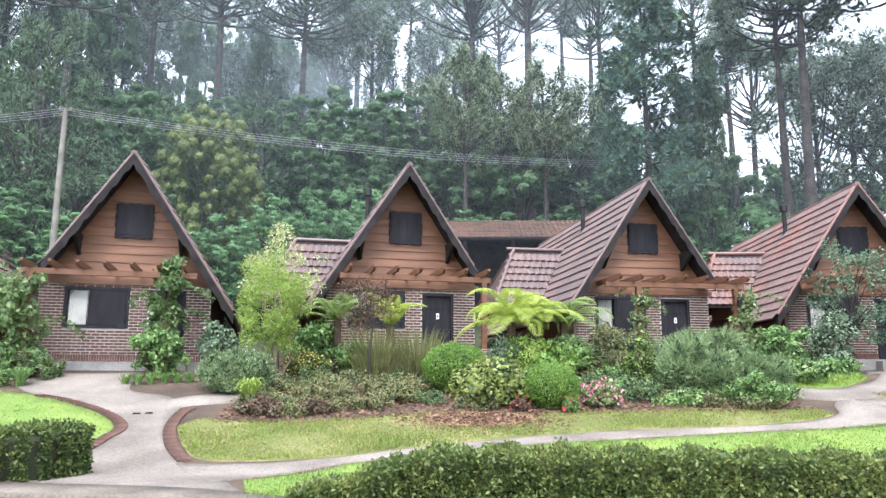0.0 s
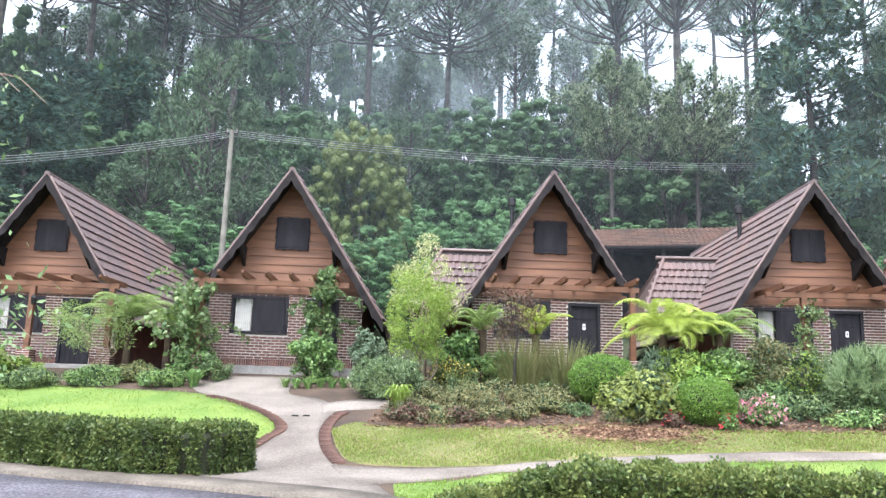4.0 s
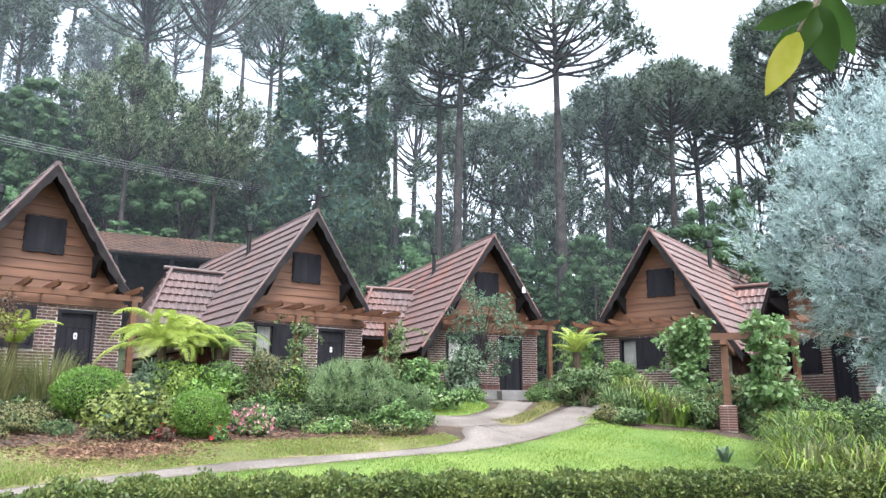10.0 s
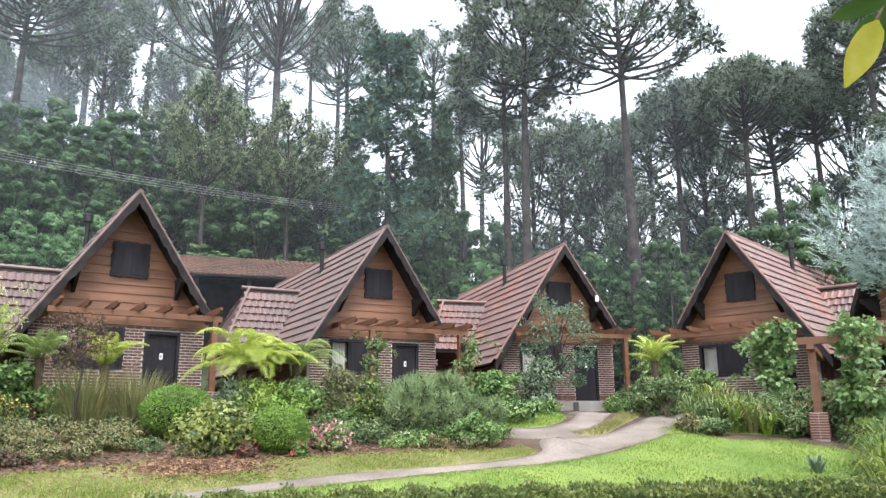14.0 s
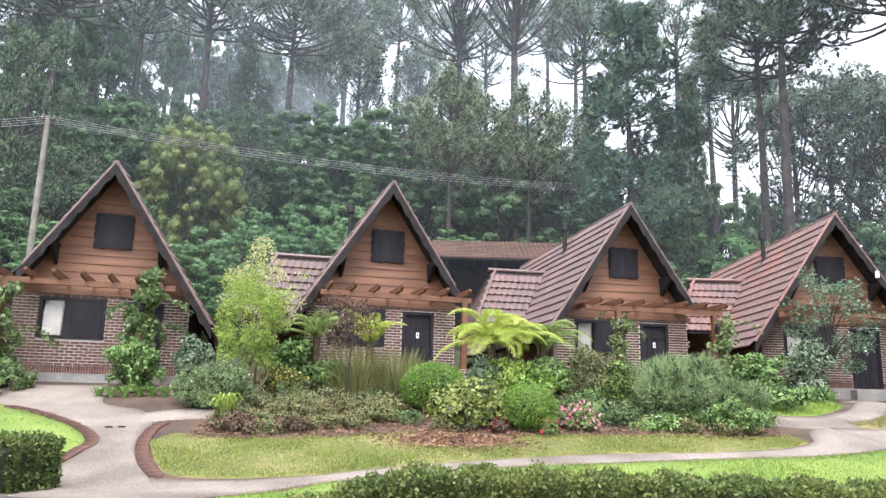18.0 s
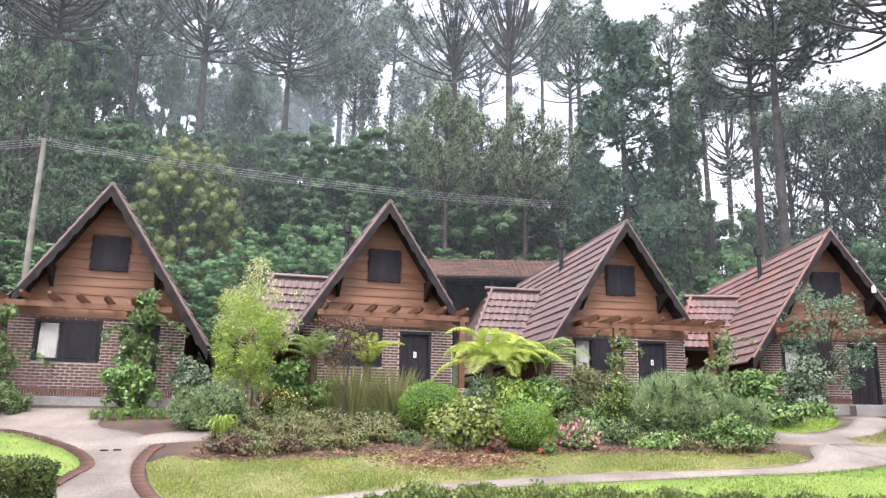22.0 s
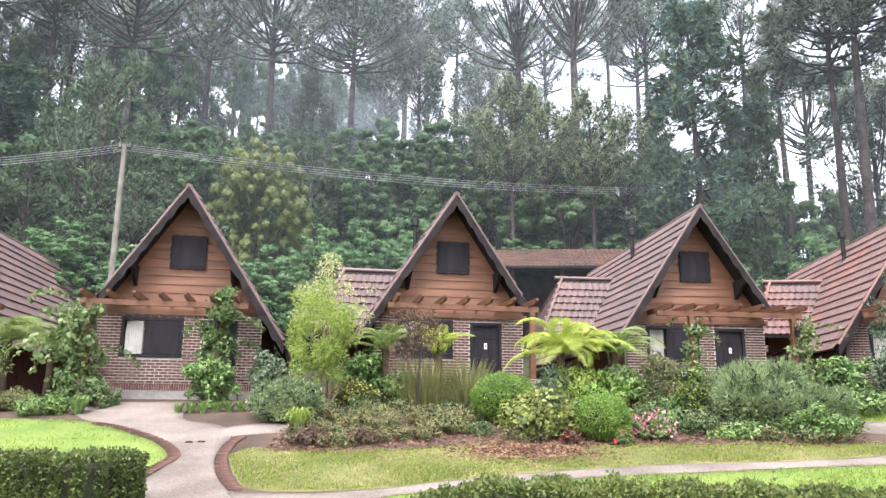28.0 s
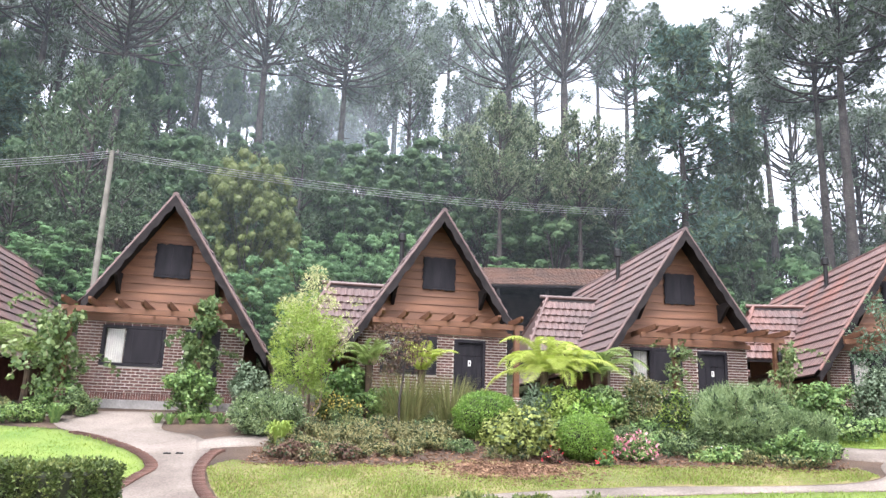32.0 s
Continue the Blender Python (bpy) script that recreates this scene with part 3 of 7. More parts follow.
def front_bricks(house, most):
    """Courses of brick on the front, a soldier course at the foot; the pieces are set proud of the joints."""
    L, H, J = 0.225, 0.064, 0.0243
    meshes = {}

    def brick(x0, x1, z0, z1):
        key = (round(x1 - x0, 2), round(z1 - z0, 2))
        if key not in meshes:
            w, h = key[0] / 2, key[1] / 2
            c = 0.004
            g = Geo()
            g.add([(-w, 0.02, -h), (w, 0.02, -h), (w, 0.02, h), (-w, 0.02, h), (-w, 0, -h), (w, 0, -h), (w, 0, h), (-w, 0, h), (-w + c, -c, -h + c), (w - c, -c, -h + c), (w - c, -c, h - c), (-w + c, -c, h - c)],
                  [(8, 9, 10, 11), (4, 5, 9, 8), (5, 6, 10, 9), (6, 7, 11, 10), (7, 4, 8, 11), (0, 1, 5, 4), (1, 2, 6, 5), (2, 3, 7, 6), (3, 0, 4, 7)])
            meshes[key] = (g, g.mesh("brick", M_BRICK))
        return meshes[key]

    spots = []
    z, row = 0.24, 0
    nl, nr, n1, n2 = WIN
    dl, dr, dz = DOOR
    x = WL
    while x + 0.06 < WR:
        if not (x + 0.056 > dl and x < dr):
            spots.append((x, x + 0.056, 0.03, 0.225))
        x += 0.07
    while z + H < ZB + 0.001:
        x = WL - (0.125 if row % 2 else 0)
        while x < WR:
            spans = [(max(x, WL), min(x + L, WR))]
            holes = [h for h in ((nl, nr) if n1 < z + H and z < n2 else None, (dl, dr) if z < dz else None) if h]
            for a, b in holes:
                spans = [s for p, q in spans for s in ((p, min(q, a - 0.004)), (max(p, b + 0.004), q)) if s[1] - s[0] > 0.03]
            spots += [(p, q, z, z + H) for p, q in spans if q - p > 0.03]
            x += L + J
        z += H + J
        row += 1
    random.Random(3).shuffle(spots)
    spots.sort(key=lambda s: s[2] < 1.2)
    rest = Geo()
    for i, (a, b, c, d) in enumerate(spots):
        g, me = brick(a, b, c, d)
        x, y, z = (a + b) / 2, -0.012 + rng.uniform(-0.002, 0.002), (c + d) / 2
        if i < most:
            part("brick", me, M_BRICK, house, at=Matrix.Translation((x, y, z)))
        else:
            rest.add([(p[0] + x, p[1] + y, p[2] + z) for p in g.v], g.f)
    tagged(part("bricks", rest, M_BRICK, house), kind="stuff")


def side_wing(h, long_side):
    """A lower cross roof on the long side, and the stove flue beside it."""
    # side wing with a cross roof on the long side
    s = long_side
    wx, wy, wz, wsl = 3.15, 5.4, 4.57, 1.22
    half, hip = 1.95, 1.25
    inner = (HA - wz) / SLOPE
    g = Geo()
    for t in (-1, 1):
        foot = wz - wsl * half
        xi = (HA - foot) / SLOPE
        p = [(s * (inner - 0.1), wy, wz), (s * wx, wy, wz), (s * (wx + hip), wy + t * half, foot), (s * (xi - 0.1), wy + t * half, foot)]
        g.add([(x, y, z + 0.02) for x, y, z in p] + [(x, y, z - 0.06) for x, y, z in p], [(0, 1, 2, 3), (7, 6, 5, 4), (0, 4, 5, 1), (1, 5, 6, 2), (2, 6, 7, 3), (3, 7, 4, 0)])
    foot = wz - wsl * half
    wing = part("wing_roof", g, M_BARGE, h)
    end = [(s * wx, wy, wz + 0.03), (s * (wx + hip), wy - half, foot + 0.03), (s * (wx + hip), wy + half, foot + 0.03)]
    part("hip_end", Geo().add(end + [(x, y, z - 0.07) for x, y, z in end], [(0, 1, 2), (5, 4, 3), (0, 3, 4, 1), (1, 4, 5, 2), (2, 5, 3, 0)]), M_TILE, wing)
    wt, tv = Geo(), tile_mesh("tile")
    va = np.array(tv.v)
    kk = math.hypot(1, wsl)
    for t in (-1, 1):
        up = Vector((0, -t, wsl)).normalized()
        along = Vector((-1, 0, 0)) if t > 0 else Vector((1, 0, 0))
        out = along.cross(up)
        for r in range(int(half * kk / 0.40)):
            yy = half - r * 0.40 / kk
            zf = wz - wsl * yy
            lim = max((HA - zf) / SLOPE - 0.12, inner - 0.05)
            x = wx - 0.02 + hip * yy / half
            while x > lim + 0.1:
                m = Matrix((along, up, out)).transposed().to_4x4()
                xx = s * x
                if (along.x > 0) == (s > 0):
                    xx -= s * 0.26
                m.translation = Vector((xx, wy + t * yy, zf + 0.05))
                a = np.array(m)
                wt.add(va @ a[:3, :3].T + a[:3, 3], tv.f)
                x -= 0.26
    tagged(part("wing_tiles", wt, M_TILE, wing), kind="stuff")
    rg = Geo().tube([(0, 0, 0), (s * 0.4, 0, 0)], [0.07, 0.085], 8).mesh("ridge_tile", M_TILE)
    for i in range(int((wx - inner) / 0.36) + 1):
        part("ridge_tile", rg, M_TILE, wing, at=Matrix.Translation((s * (inner - 0.05 + i * 0.36), wy, wz + 0.08)))
    for t in (-1, 1):
        kh = math.hypot(kk, hip / half)
        vg = Geo().tube([(0, 0, 0), (s * hip / half * 0.36 / kh, t * 0.36 / kh, -wsl * 0.36 / kh)], 0.065, 7).mesh("verge_tile", M_TILE)
        for i in range(int(half * kh / 0.34)):
            q = i * 0.34 / kh
            part("verge_tile", vg, M_TILE, wing, at=Matrix.Translation((s * (wx + hip * q / half), wy + t * q, wz + 0.08 - wsl * q)))
    ww = Geo().prism([(wy - half + 0.35, -0.9), (wy + half - 0.35, -0.9), (wy + half - 0.35, wz - wsl * (half - 0.3)), (wy, wz - 0.08), (wy - half + 0.35, wz - wsl * (half - 0.3))], 0.2, Matrix.Translation((s * (wx - 0.3) + 0.1, 0, 0)) @ pose(0, 0, 0, 0, 0, 90))
    ww.box(min(s * (wx - 0.3), s * 2.3), max(s * (wx - 0.3), s * 2.3), wy - half + 0.36, wy - half + 0.56, -0.9, wz - wsl * (half - 0.36))
    part("wing_wall", ww, M_BOARD, h)
    # chimney flue
    x, y = s * 0.62, 4.1
    zz = HA - SLOPE * abs(x)
    fl = part("flue", Geo().tube([(x, y, zz - 0.2), (x, y, zz + 1.15)], 0.085, 12).tube([(x, y, zz + 0.1), (x, y, zz + 0.16)], 0.13, 12), M_METAL, h, "black metal chimney flue with a cowl")
    part("cowl", Geo().tube([(x, y, zz + 1.1), (x, y, zz + 1.13), (x, y, zz + 1.38), (x, y, zz + 1.42)], [0.1, 0.15, 0.15, 0.11], 12), M_METAL, fl)
    part("flashing", Geo().tube([(x, y, zz + 0.15), (x + s * 0.25, y - 0.02, zz - 0.32)], 0.03, 6), M_METAL, fl)


def build_cottage(label, long_side, winged, pieces=True):
    """One cottage; the origin is on its floor, under the ridge, at the front. long_side: 1 where the roof runs lower on the right."""
    h = thing("cottage", label, "cottage", "cottages along the garden")
    er, el = (EL, ES) if long_side > 0 else (ES, EL)
    part("front_wall", wall_with_holes(0.012, 0.26), M_MORTAR, h)
    side = Geo()
    for s, x in ((-1, WL), (1, WR)):
        top = HA - SLOPE * abs(x) - 0.1
        side.box(x if s < 0 else x - 0.24, x + 0.24 if s < 0 else x, 0.26, LEN - 0.6, -0.9, top)
    part("side_wall", side, M_BRICK, h)
    back = Geo().prism([(WL, -0.9), (WR, -0.9), (WR, HA - SLOPE * WR - 0.1), (0, HA - 0.1), (WL, HA + SLOPE * WL - 0.1)], 0.2, Matrix.Translation((0, LEN - 0.6, 0)))
    part("back_wall", back, M_MORTAR, h)
    part("floor_slab", Geo().box(WL + 0.24, WR - 0.24, 0.26, LEN - 0.6, -0.2, -0.02), M_CONC, h)
    part("attic_floor", Geo().box(WL + 0.25, WR - 0.25, 0.27, LEN - 0.7, 2.36, 2.46), M_BOARD, h)
    part("plinth", Geo().box(WL - 0.03, WR + 0.03, -0.06, 0.008, -0.9, 0.02), M_PLINTH, h, "grey concrete plinth")
    part("doorstep", Geo().box(DOOR[0] - 0.15, DOOR[1] + 0.15, -0.5, -0.062, -0.9, -0.03), M_PLINTH, h, "grey concrete doorstep")
    # gable boarding
    part("gable_backing", Geo().prism([(-2.5, ZB), (2.5, ZB), (0, HA - 0.12)], 0.12, Matrix.Translation((0, 0.03, 0))), M_BOARD, h)
    part("sill_beam", Geo().box(WL - 0.12, WR + 0.12, -0.06, 0.02, ZB, ZB + 0.14), M_BEAM, h, "stained timber sill beam")
    z, step = ZB + 0.14, 0.262
    while z + 0.1 < HA - 0.1:
        top = min(z + step, HA - 0.14)
        a, b = (HA - 0.08 - z) / SLOPE, max((HA - 0.08 - top) / SLOPE, 0.02)
        g = Geo()
        g.add([(-a, -0.034, z), (a, -0.034, z), (b, -0.006, top), (-b, -0.006, top), (-a, 0.028, z), (a, 0.028, z), (b, 0.028, top), (-b, 0.028, top)],
              [(0, 1, 2, 3), (0, 4, 5, 1), (4, 7, 6, 5), (3, 2, 6, 7), (0, 3, 7, 4), (1, 5, 6, 2)])
        part("clapboard", g, M_BOARD, h)
        z += step
    # attic shutter with ragged edges
    n = 9
    o = []
    sx, sw, z1, z2 = 0.04, 1.03, 3.67, 4.71
    jag = [0.0, 0.022, -0.015, 0.03, 0.005, 0.028, -0.012, 0.02, 0.0]
    o += [(sx - sw / 2 + sw * i / (n - 1), z1 + jag[i]) for i in range(n)]
    o += [(sx + sw / 2 + jag[i], z1 + (z2 - z1) * i / (n - 1)) for i in range(1, n)]
    o += [(sx + sw / 2 - sw * i / (n - 1), z2 + jag[-1 - i] * 0.8) for i in range(1, n)]
    o += [(sx - sw / 2 - jag[i], z2 - (z2 - z1) * i / (n - 1)) for i in range(1, n - 1)]
    sh = part("attic_shutter", Geo().prism(o, 0.06, Matrix.Translation((0, -0.1, 0))), M_DARK, h, "dark painted attic shutter with wavy edges")
    for s in (-1, 1):
        lx = sx + s * sw / 4
        part("shutter_leaf", Geo().box(lx - sw * 0.21, lx + sw * 0.21, -0.115, -0.102, z1 + 0.1, z2 - 0.1), M_DARK, sh)
    # roof
    yr = LEN + 0.1
    for s, e in ((-1, el), (1, er)):
        part("roof_deck", deck(e, s, -OVER + 0.03, yr), M_BARGE, h)
        part("bargeboard", barge(s, e), M_BARGE, h, "weathered dark bargeboard with scalloped edge")
        rafter = deck(e - 0.05, s, -OVER + 0.1, -OVER + 0.16, 0.11)
        part("verge_rafter", rafter, M_BARGE, h)
        # purlin ends and brackets under the overhang
        for x in (1.42,) if s > 0 else (-1.42,):
            zz = HA - SLOPE * abs(x) - 0.12
            g = Geo().box(x - 0.06, x + 0.06, -OVER + 0.06, 0.0, zz - 0.17, zz - 0.01)
            g.prism([(-OVER + 0.1, -0.17), (-0.03, -0.17), (-0.03, -0.62), (-0.12, -0.6)], 0.1, Matrix.Translation((x + 0.05, 0, zz)) @ pose(0, 0, 0, 0, 0, 90))
            part("bracket", g, M_BARGE, h, "dark timber bracket under the eaves")
        # verge capping tiles
        d = Vector((s, 0, -SLOPE)).normalized()
        m = int(e * K / 0.34)
        cap = Geo().tube([(0, 0, 0), d * 0.38 + Vector((0, 0, -0.01))], [0.05, 0.062], 7).mesh("verge_tile", M_TILE)
        for i in range(m):
            part("verge_tile", cap, M_TILE, h, at=Matrix.Translation(Vector((0, -OVER + 0.05, HA + 0.12)) + d * (i * 0.34 + 0.02)))
    ridge = Geo().tube([(0, 0, HA + 0.07), (0, 0.4, HA + 0.085)], [0.10, 0.085], 8).mesh("ridge_tile", M_TILE)
    for i in range(int((yr + OVER) / 0.36)):
        part("ridge_tile", ridge, M_TILE, h, at=Matrix.Translation((0, -OVER - 0.02 + i * 0.36, 0)))
    if winged:
        side_wing(h, long_side)
    # door
    dl, dr, dz = DOOR
    fr = Geo().box(dl, dl + 0.09, -0.05, 0.14, 0, dz).box(dr - 0.09, dr, -0.05, 0.14, 0, dz).box(dl + 0.09, dr - 0.09, -0.05, 0.14, dz - 0.1, dz)
    part("door_frame", fr, M_DARK, h)
    door = part("door", Geo().box(dl + 0.09, dr - 0.09, 0.02, 0.07, 0.0, dz - 0.1), M_DARK, h, "dark painted plank door")
    for i in range(5):
        w = (dr - dl - 0.2) / 5
        part("plank", Geo().box(dl + 0.1 + i * w + 0.006, dl + 0.1 + (i + 1) * w - 0.006, 0.004, 0.02, 0.03, dz - 0.52), M_DARK, door)
    part("lintel_board", Geo().box(dl + 0.1, dr - 0.1, -0.004, 0.018, dz - 0.5, dz - 0.44), M_DARK, door)
    part("door_handle", Geo().tube([(dl + 0.2, 0.01, 1.02), (dl + 0.2, -0.06, 1.02), (dl + 0.31, -0.06, 1.02)], 0.012, 6), M_METAL, door, "black door handle")
    xp = (dl + dr) / 2
    pl = part("plate", Geo().box(xp - 0.045, xp + 0.045, -0.006, 0.003, 1.32, 1.5), M_WHITE, door, "small white enamel plate")
    part("bar", Geo().box(xp - 0.016, xp + 0.016, -0.009, -0.006, 1.37, 1.45), M_DARK, pl)
    # window
    nl, nr, n1, n2 = WIN
    win = part("window", Geo().box(nl + 0.66, nl + 0.73, -0.03, 0.12, n1 + 0.09, n2 - 0.09), M_DARK, h, "dark timber window with one closed shutter")
    for nm, x0, x1, z0, z1 in (("jamb", nl, nl + 0.09, n1, n2), ("jamb", nr - 0.09, nr, n1, n2), ("head", nl + 0.09, nr - 0.09, n2 - 0.09, n2), ("sill", nl + 0.09, nr - 0.09, n1, n1 + 0.09)):
        part(nm, Geo().box(x0, x1, -0.05, 0.14, z0, z1), M_DARK, win)
    part("shutter", Geo().box(nl + 0.73, nr - 0.1, -0.045, 0.0, n1 + 0.1, n2 - 0.1).box(nl + 0.78, nl + 0.86, -0.06, -0.045, n1 + 0.14, n2 - 0.14).box(nr - 0.22, nr - 0.14, -0.06, -0.045, n1 + 0.14, n2 - 0.14), M_DARK, win)
    cu = Geo()
    c = 26
    x0, x1 = nl + 0.12, nl + 0.6
    p = [(x0 + (x1 - x0) * i / c, 0.1 + 0.018 * math.sin(i * 1.9), z) for z in (n1 + 0.1, n2 - 0.1) for i in range(c + 1)]
    cu.add(p, [(i, i + 1, c + 2 + i, c + 1 + i) for i in range(c)])
    part("curtain", cu, M_CURTAIN, win, "white gathered curtain", True)
    pane = part("pane", Geo().box(nl + 0.09, nl + 0.66, 0.03, 0.036, n1 + 0.09, n2 - 0.09), M_GLASS, win)
    pane.visible_shadow = False
    front_bricks(h, 290 if pieces else 0)
    for s, e in ((-1, el), (1, er)):
        tile_slope(h, s, e, -OVER + 0.1, yr - 0.05, near=150 if pieces else 0)
    return h


def glass():
    m, n, l = tree_of("window_glass")
    b = n["Principled BSDF"]
    b.inputs["Transmission Weight"].default_value = 1.0
    b.inputs["Roughness"].default_value = 0.02
    b.inputs["IOR"].default_value = 1.45
    return m


M_GLASS = glass()
SITES = [(-25.0, 20.3, 1.85, 24, 1, False), (-17.48, 21.3, 1.80, 13.8, 1, False), (-9.29, 21.92, 1.91, 14.4, 1, False), (-1.24, 23.47, 2.04, 13.9, -1, True),
         (6.84, 25.24, 2.07, 8.55, -1, True), (14.61, 26.2, 2.2, -3.3, -1, True), (19.44, 21.36, 1.99, -63.3, 1, True), (22.5, 17.2, 1.75, -105, 1, True)]
R_LABEL = "steep gabled cottage of brick and brown boards with tiled roof"
W_LABEL = "steep gabled brick and board cottage with tiled roof and side wing"
first, red = {}, {}


def redden(house):
    """Newer, redder tiles on one roof."""
    for o in house.children_recursive:
        if o.type == "MESH" and o.data.materials[0] == M_TILE:
            if o.data.name not in red:
                red[o.data.name] = o.data.copy()
                red[o.data.name].materials[0] = M_TILERED
            o.data = red[o.data.name]


for x, y, z, yaw, side, winged in SITES:
    if abs(x) > 22:
        far = build_cottage(W_LABEL if winged else R_LABEL, side, winged, False)
        far.matrix_basis = pose(x, y, z, 0, 0, yaw)
    elif (side, winged) not in first:
        first[side, winged] = build_cottage(W_LABEL if winged else R_LABEL, side, winged)
        first[side, winged].matrix_basis = pose(x, y, z, 0, 0, yaw)
        if yaw < 0:
            redden(first[side, winged])
    else:
        made = copy_thing(first[side, winged], pose(x, y, z, 0, 0, yaw))
        if yaw < 0:
            redden(made)


# the curtains of one window are drawn aside
for o in [c for c in first[-1, True].children_recursive if c.name.startswith("curtain")]:
    bpy.data.objects.remove(o)


def pergola(site, posts, x0=-2.75, x1=2.75, depth=1.35, lamp=None, labels="stained timber pergola with projecting rafters on a cottage front"):
    """Beam on posts with brick feet, rafters from the wall over the beam."""
    x, y, z, yaw = site[:4]
    p = thing("pergola", labels, "pergola", "pergolas before the cottages", at=pose(x, y, z, 0, 0, yaw))
    part("beam", Geo().box(x0, x1, -depth - 0.06, -depth + 0.06, 2.36, 2.52), M_BEAM, p)
    n = 7
    for i in range(n):
        xr = x0 + 0.25 + (x1 - x0 - 0.5) * i / (n - 1)
        g = Geo().prism([(-depth - 0.85, 0.09), (-depth - 0.78, 0.02), (-depth - 0.7, 0.0), (-0.07, 0.0), (-0.07, 0.16), (-depth - 0.85, 0.16)], 0.08, Matrix.Translation((xr, 0, 2.52)) @ pose(0, 0, 0, 0, 0, 90))
        part("rafter", g, M_BEAM, p)
    c, s = math.cos(radians(yaw)), math.sin(radians(yaw))
    for xp in posts:
        foot = gz(x + c * xp + s * depth, y + s * xp - c * depth) - z
        part("post", Geo().box(xp - 0.08, xp + 0.08, -depth - 0.075, -depth + 0.075, foot + 0.68, 2.36), M_BEAM, p)
        pier = part("pier", Geo().box(xp - 0.2, xp + 0.2, -depth - 0.2, -depth + 0.2, foot - 0.3, foot + 0.7), M_MORTAR, p, "short brick pier")
        me = Geo().box(-0.1, 0.1, -0.1, 0.1, -0.028, 0.028).mesh("brick", M_BRICK)
        for r in range(10):
            for a, b in ((-0.105, -0.105), (0.105, -0.105), (-0.105, 0.105), (0.105, 0.105)):
                part("brick", me, M_BRICK, pier, at=pose(xp + a, -depth + b, foot + 0.03 + r * 0.07, 0, 0, rng.uniform(-1.5, 1.5)))


pergola(SITES[1], (0.3, 2.7), -2.6, 2.9)
pergola(SITES[2], (-2.3, 1.2), -2.55, 2.0)
pergola(SITES[3], (2.25,), -2.15, 2.45)
pergola(SITES[4], (-0.75, 2.6), -1.85, 2.9)
pergola(SITES[5], (2.15,), -2.4, 2.4)
pergola(SITES[6], (-2.6, 1.2), -2.8, 2.2)
pergola(SITES[7], (-2.6, 0.6), -4.2, 2.2)

# ---- plants ----
def unit(v):
    return v / np.maximum(np.linalg.norm(v, axis=-1, keepdims=True), 1e-9)


def leaf_quads(p, d, length, width, fold=0.12, seed=0, face=None):
    """Pointed leaves from points p in directions d."""
    r = np.random.default_rng(seed)
    n = len(p)
    d = unit(d)
    s = unit(np.cross(d, unit(r.normal(size=(n, 3))) if face is None else face))
    up = np.cross(s, d)
    ln = (length * r.uniform(0.7, 1.3, n))[:, None]
    wd = (width * r.uniform(0.75, 1.25, n))[:, None]
    mid = p + d * ln * 0.45 + up * wd * fold
    return np.stack([p, mid + s * wd / 2, p + d * ln - up * wd * fold, mid - s * wd / 2], 1)


def blob_leaves(blobs, n, length, width, seed, droop=0.0, out=0.8, shell=(0.55, 1.0), wild=0.7, laid=False):
    """Leaves round a set of clumps (x, y, z, rx, ry, rz)."""
    r = np.random.default_rng(seed)
    b = np.array(blobs, float)
    area = (b[:, 3] * b[:, 4] * b[:, 5]) ** (2 / 3)
    k = r.choice(len(b), n, p=area / area.sum())
    o = unit(r.normal(size=(n, 3)))
    rad = r.uniform(shell[0] ** 2, shell[1] ** 2, n)[:, None] ** 0.5
    p = b[k, :3] + o * b[k, 3:] * rad
    d = o * out + r.normal(size=(n, 3)) * wild * 0.6 + np.array([0, 0, -droop])
    if laid:
        face = unit(o + r.normal(size=(n, 3)) * 0.45 + np.array([0, 0, 0.3]))
        return leaf_quads(p, np.cross(face, r.normal(size=(n, 3))), length, width, seed=seed + 1, face=face)
    return leaf_quads(p, d, length, width, seed=seed + 1)


def cores(blobs, k, seed, n=2):
    """Closed rounded hearts of clumps, faceted, to lie under their leaves."""
    r = np.random.default_rng(seed)
    g = np.linspace(-1, 1, n + 1)
    face = np.array([[(g[i], g[j], 1), (g[i + 1], g[j], 1), (g[i + 1], g[j + 1], 1), (g[i], g[j + 1], 1)] for i in range(n) for j in range(n)])
    cube = np.concatenate([s * np.roll(face, a, 2) for a in range(3) for s in (1, -1)])
    ball = unit(cube)
    b = np.array(blobs, float)
    turn = np.array([np.linalg.qr(m)[0] for m in r.normal(size=(len(b), 3, 3))])
    v = np.einsum("fcx,bxy->bfcy", ball, turn)
    return (b[:, None, None, :3] + v * b[:, None, None, 3:] * k).reshape(-1, 4, 3)


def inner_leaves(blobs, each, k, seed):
    """Broad leaves crossing one another inside clumps, that close the view through them; their dark colour stands for
    shade.
    """
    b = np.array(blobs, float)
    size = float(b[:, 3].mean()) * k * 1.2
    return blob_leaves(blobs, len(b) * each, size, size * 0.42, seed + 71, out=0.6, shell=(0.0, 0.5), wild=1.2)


def clumps(shape, n, size, seed, flat=0.8):
    """Clump centres on a rounded body (rx, ry, rz) standing on z = 0."""
    r = np.random.default_rng(seed)
    rx, ry, rz = shape
    out = []
    for i in range(n):
        o = unit(r.normal(size=3))
        q = r.uniform(0.25, 1.0) ** 0.5
        s = size * r.uniform(0.65, 1.3)
        out.append((o[0] * rx * q, o[1] * ry * q, rz + o[2] * rz * q, s, s, s * flat))
    return out


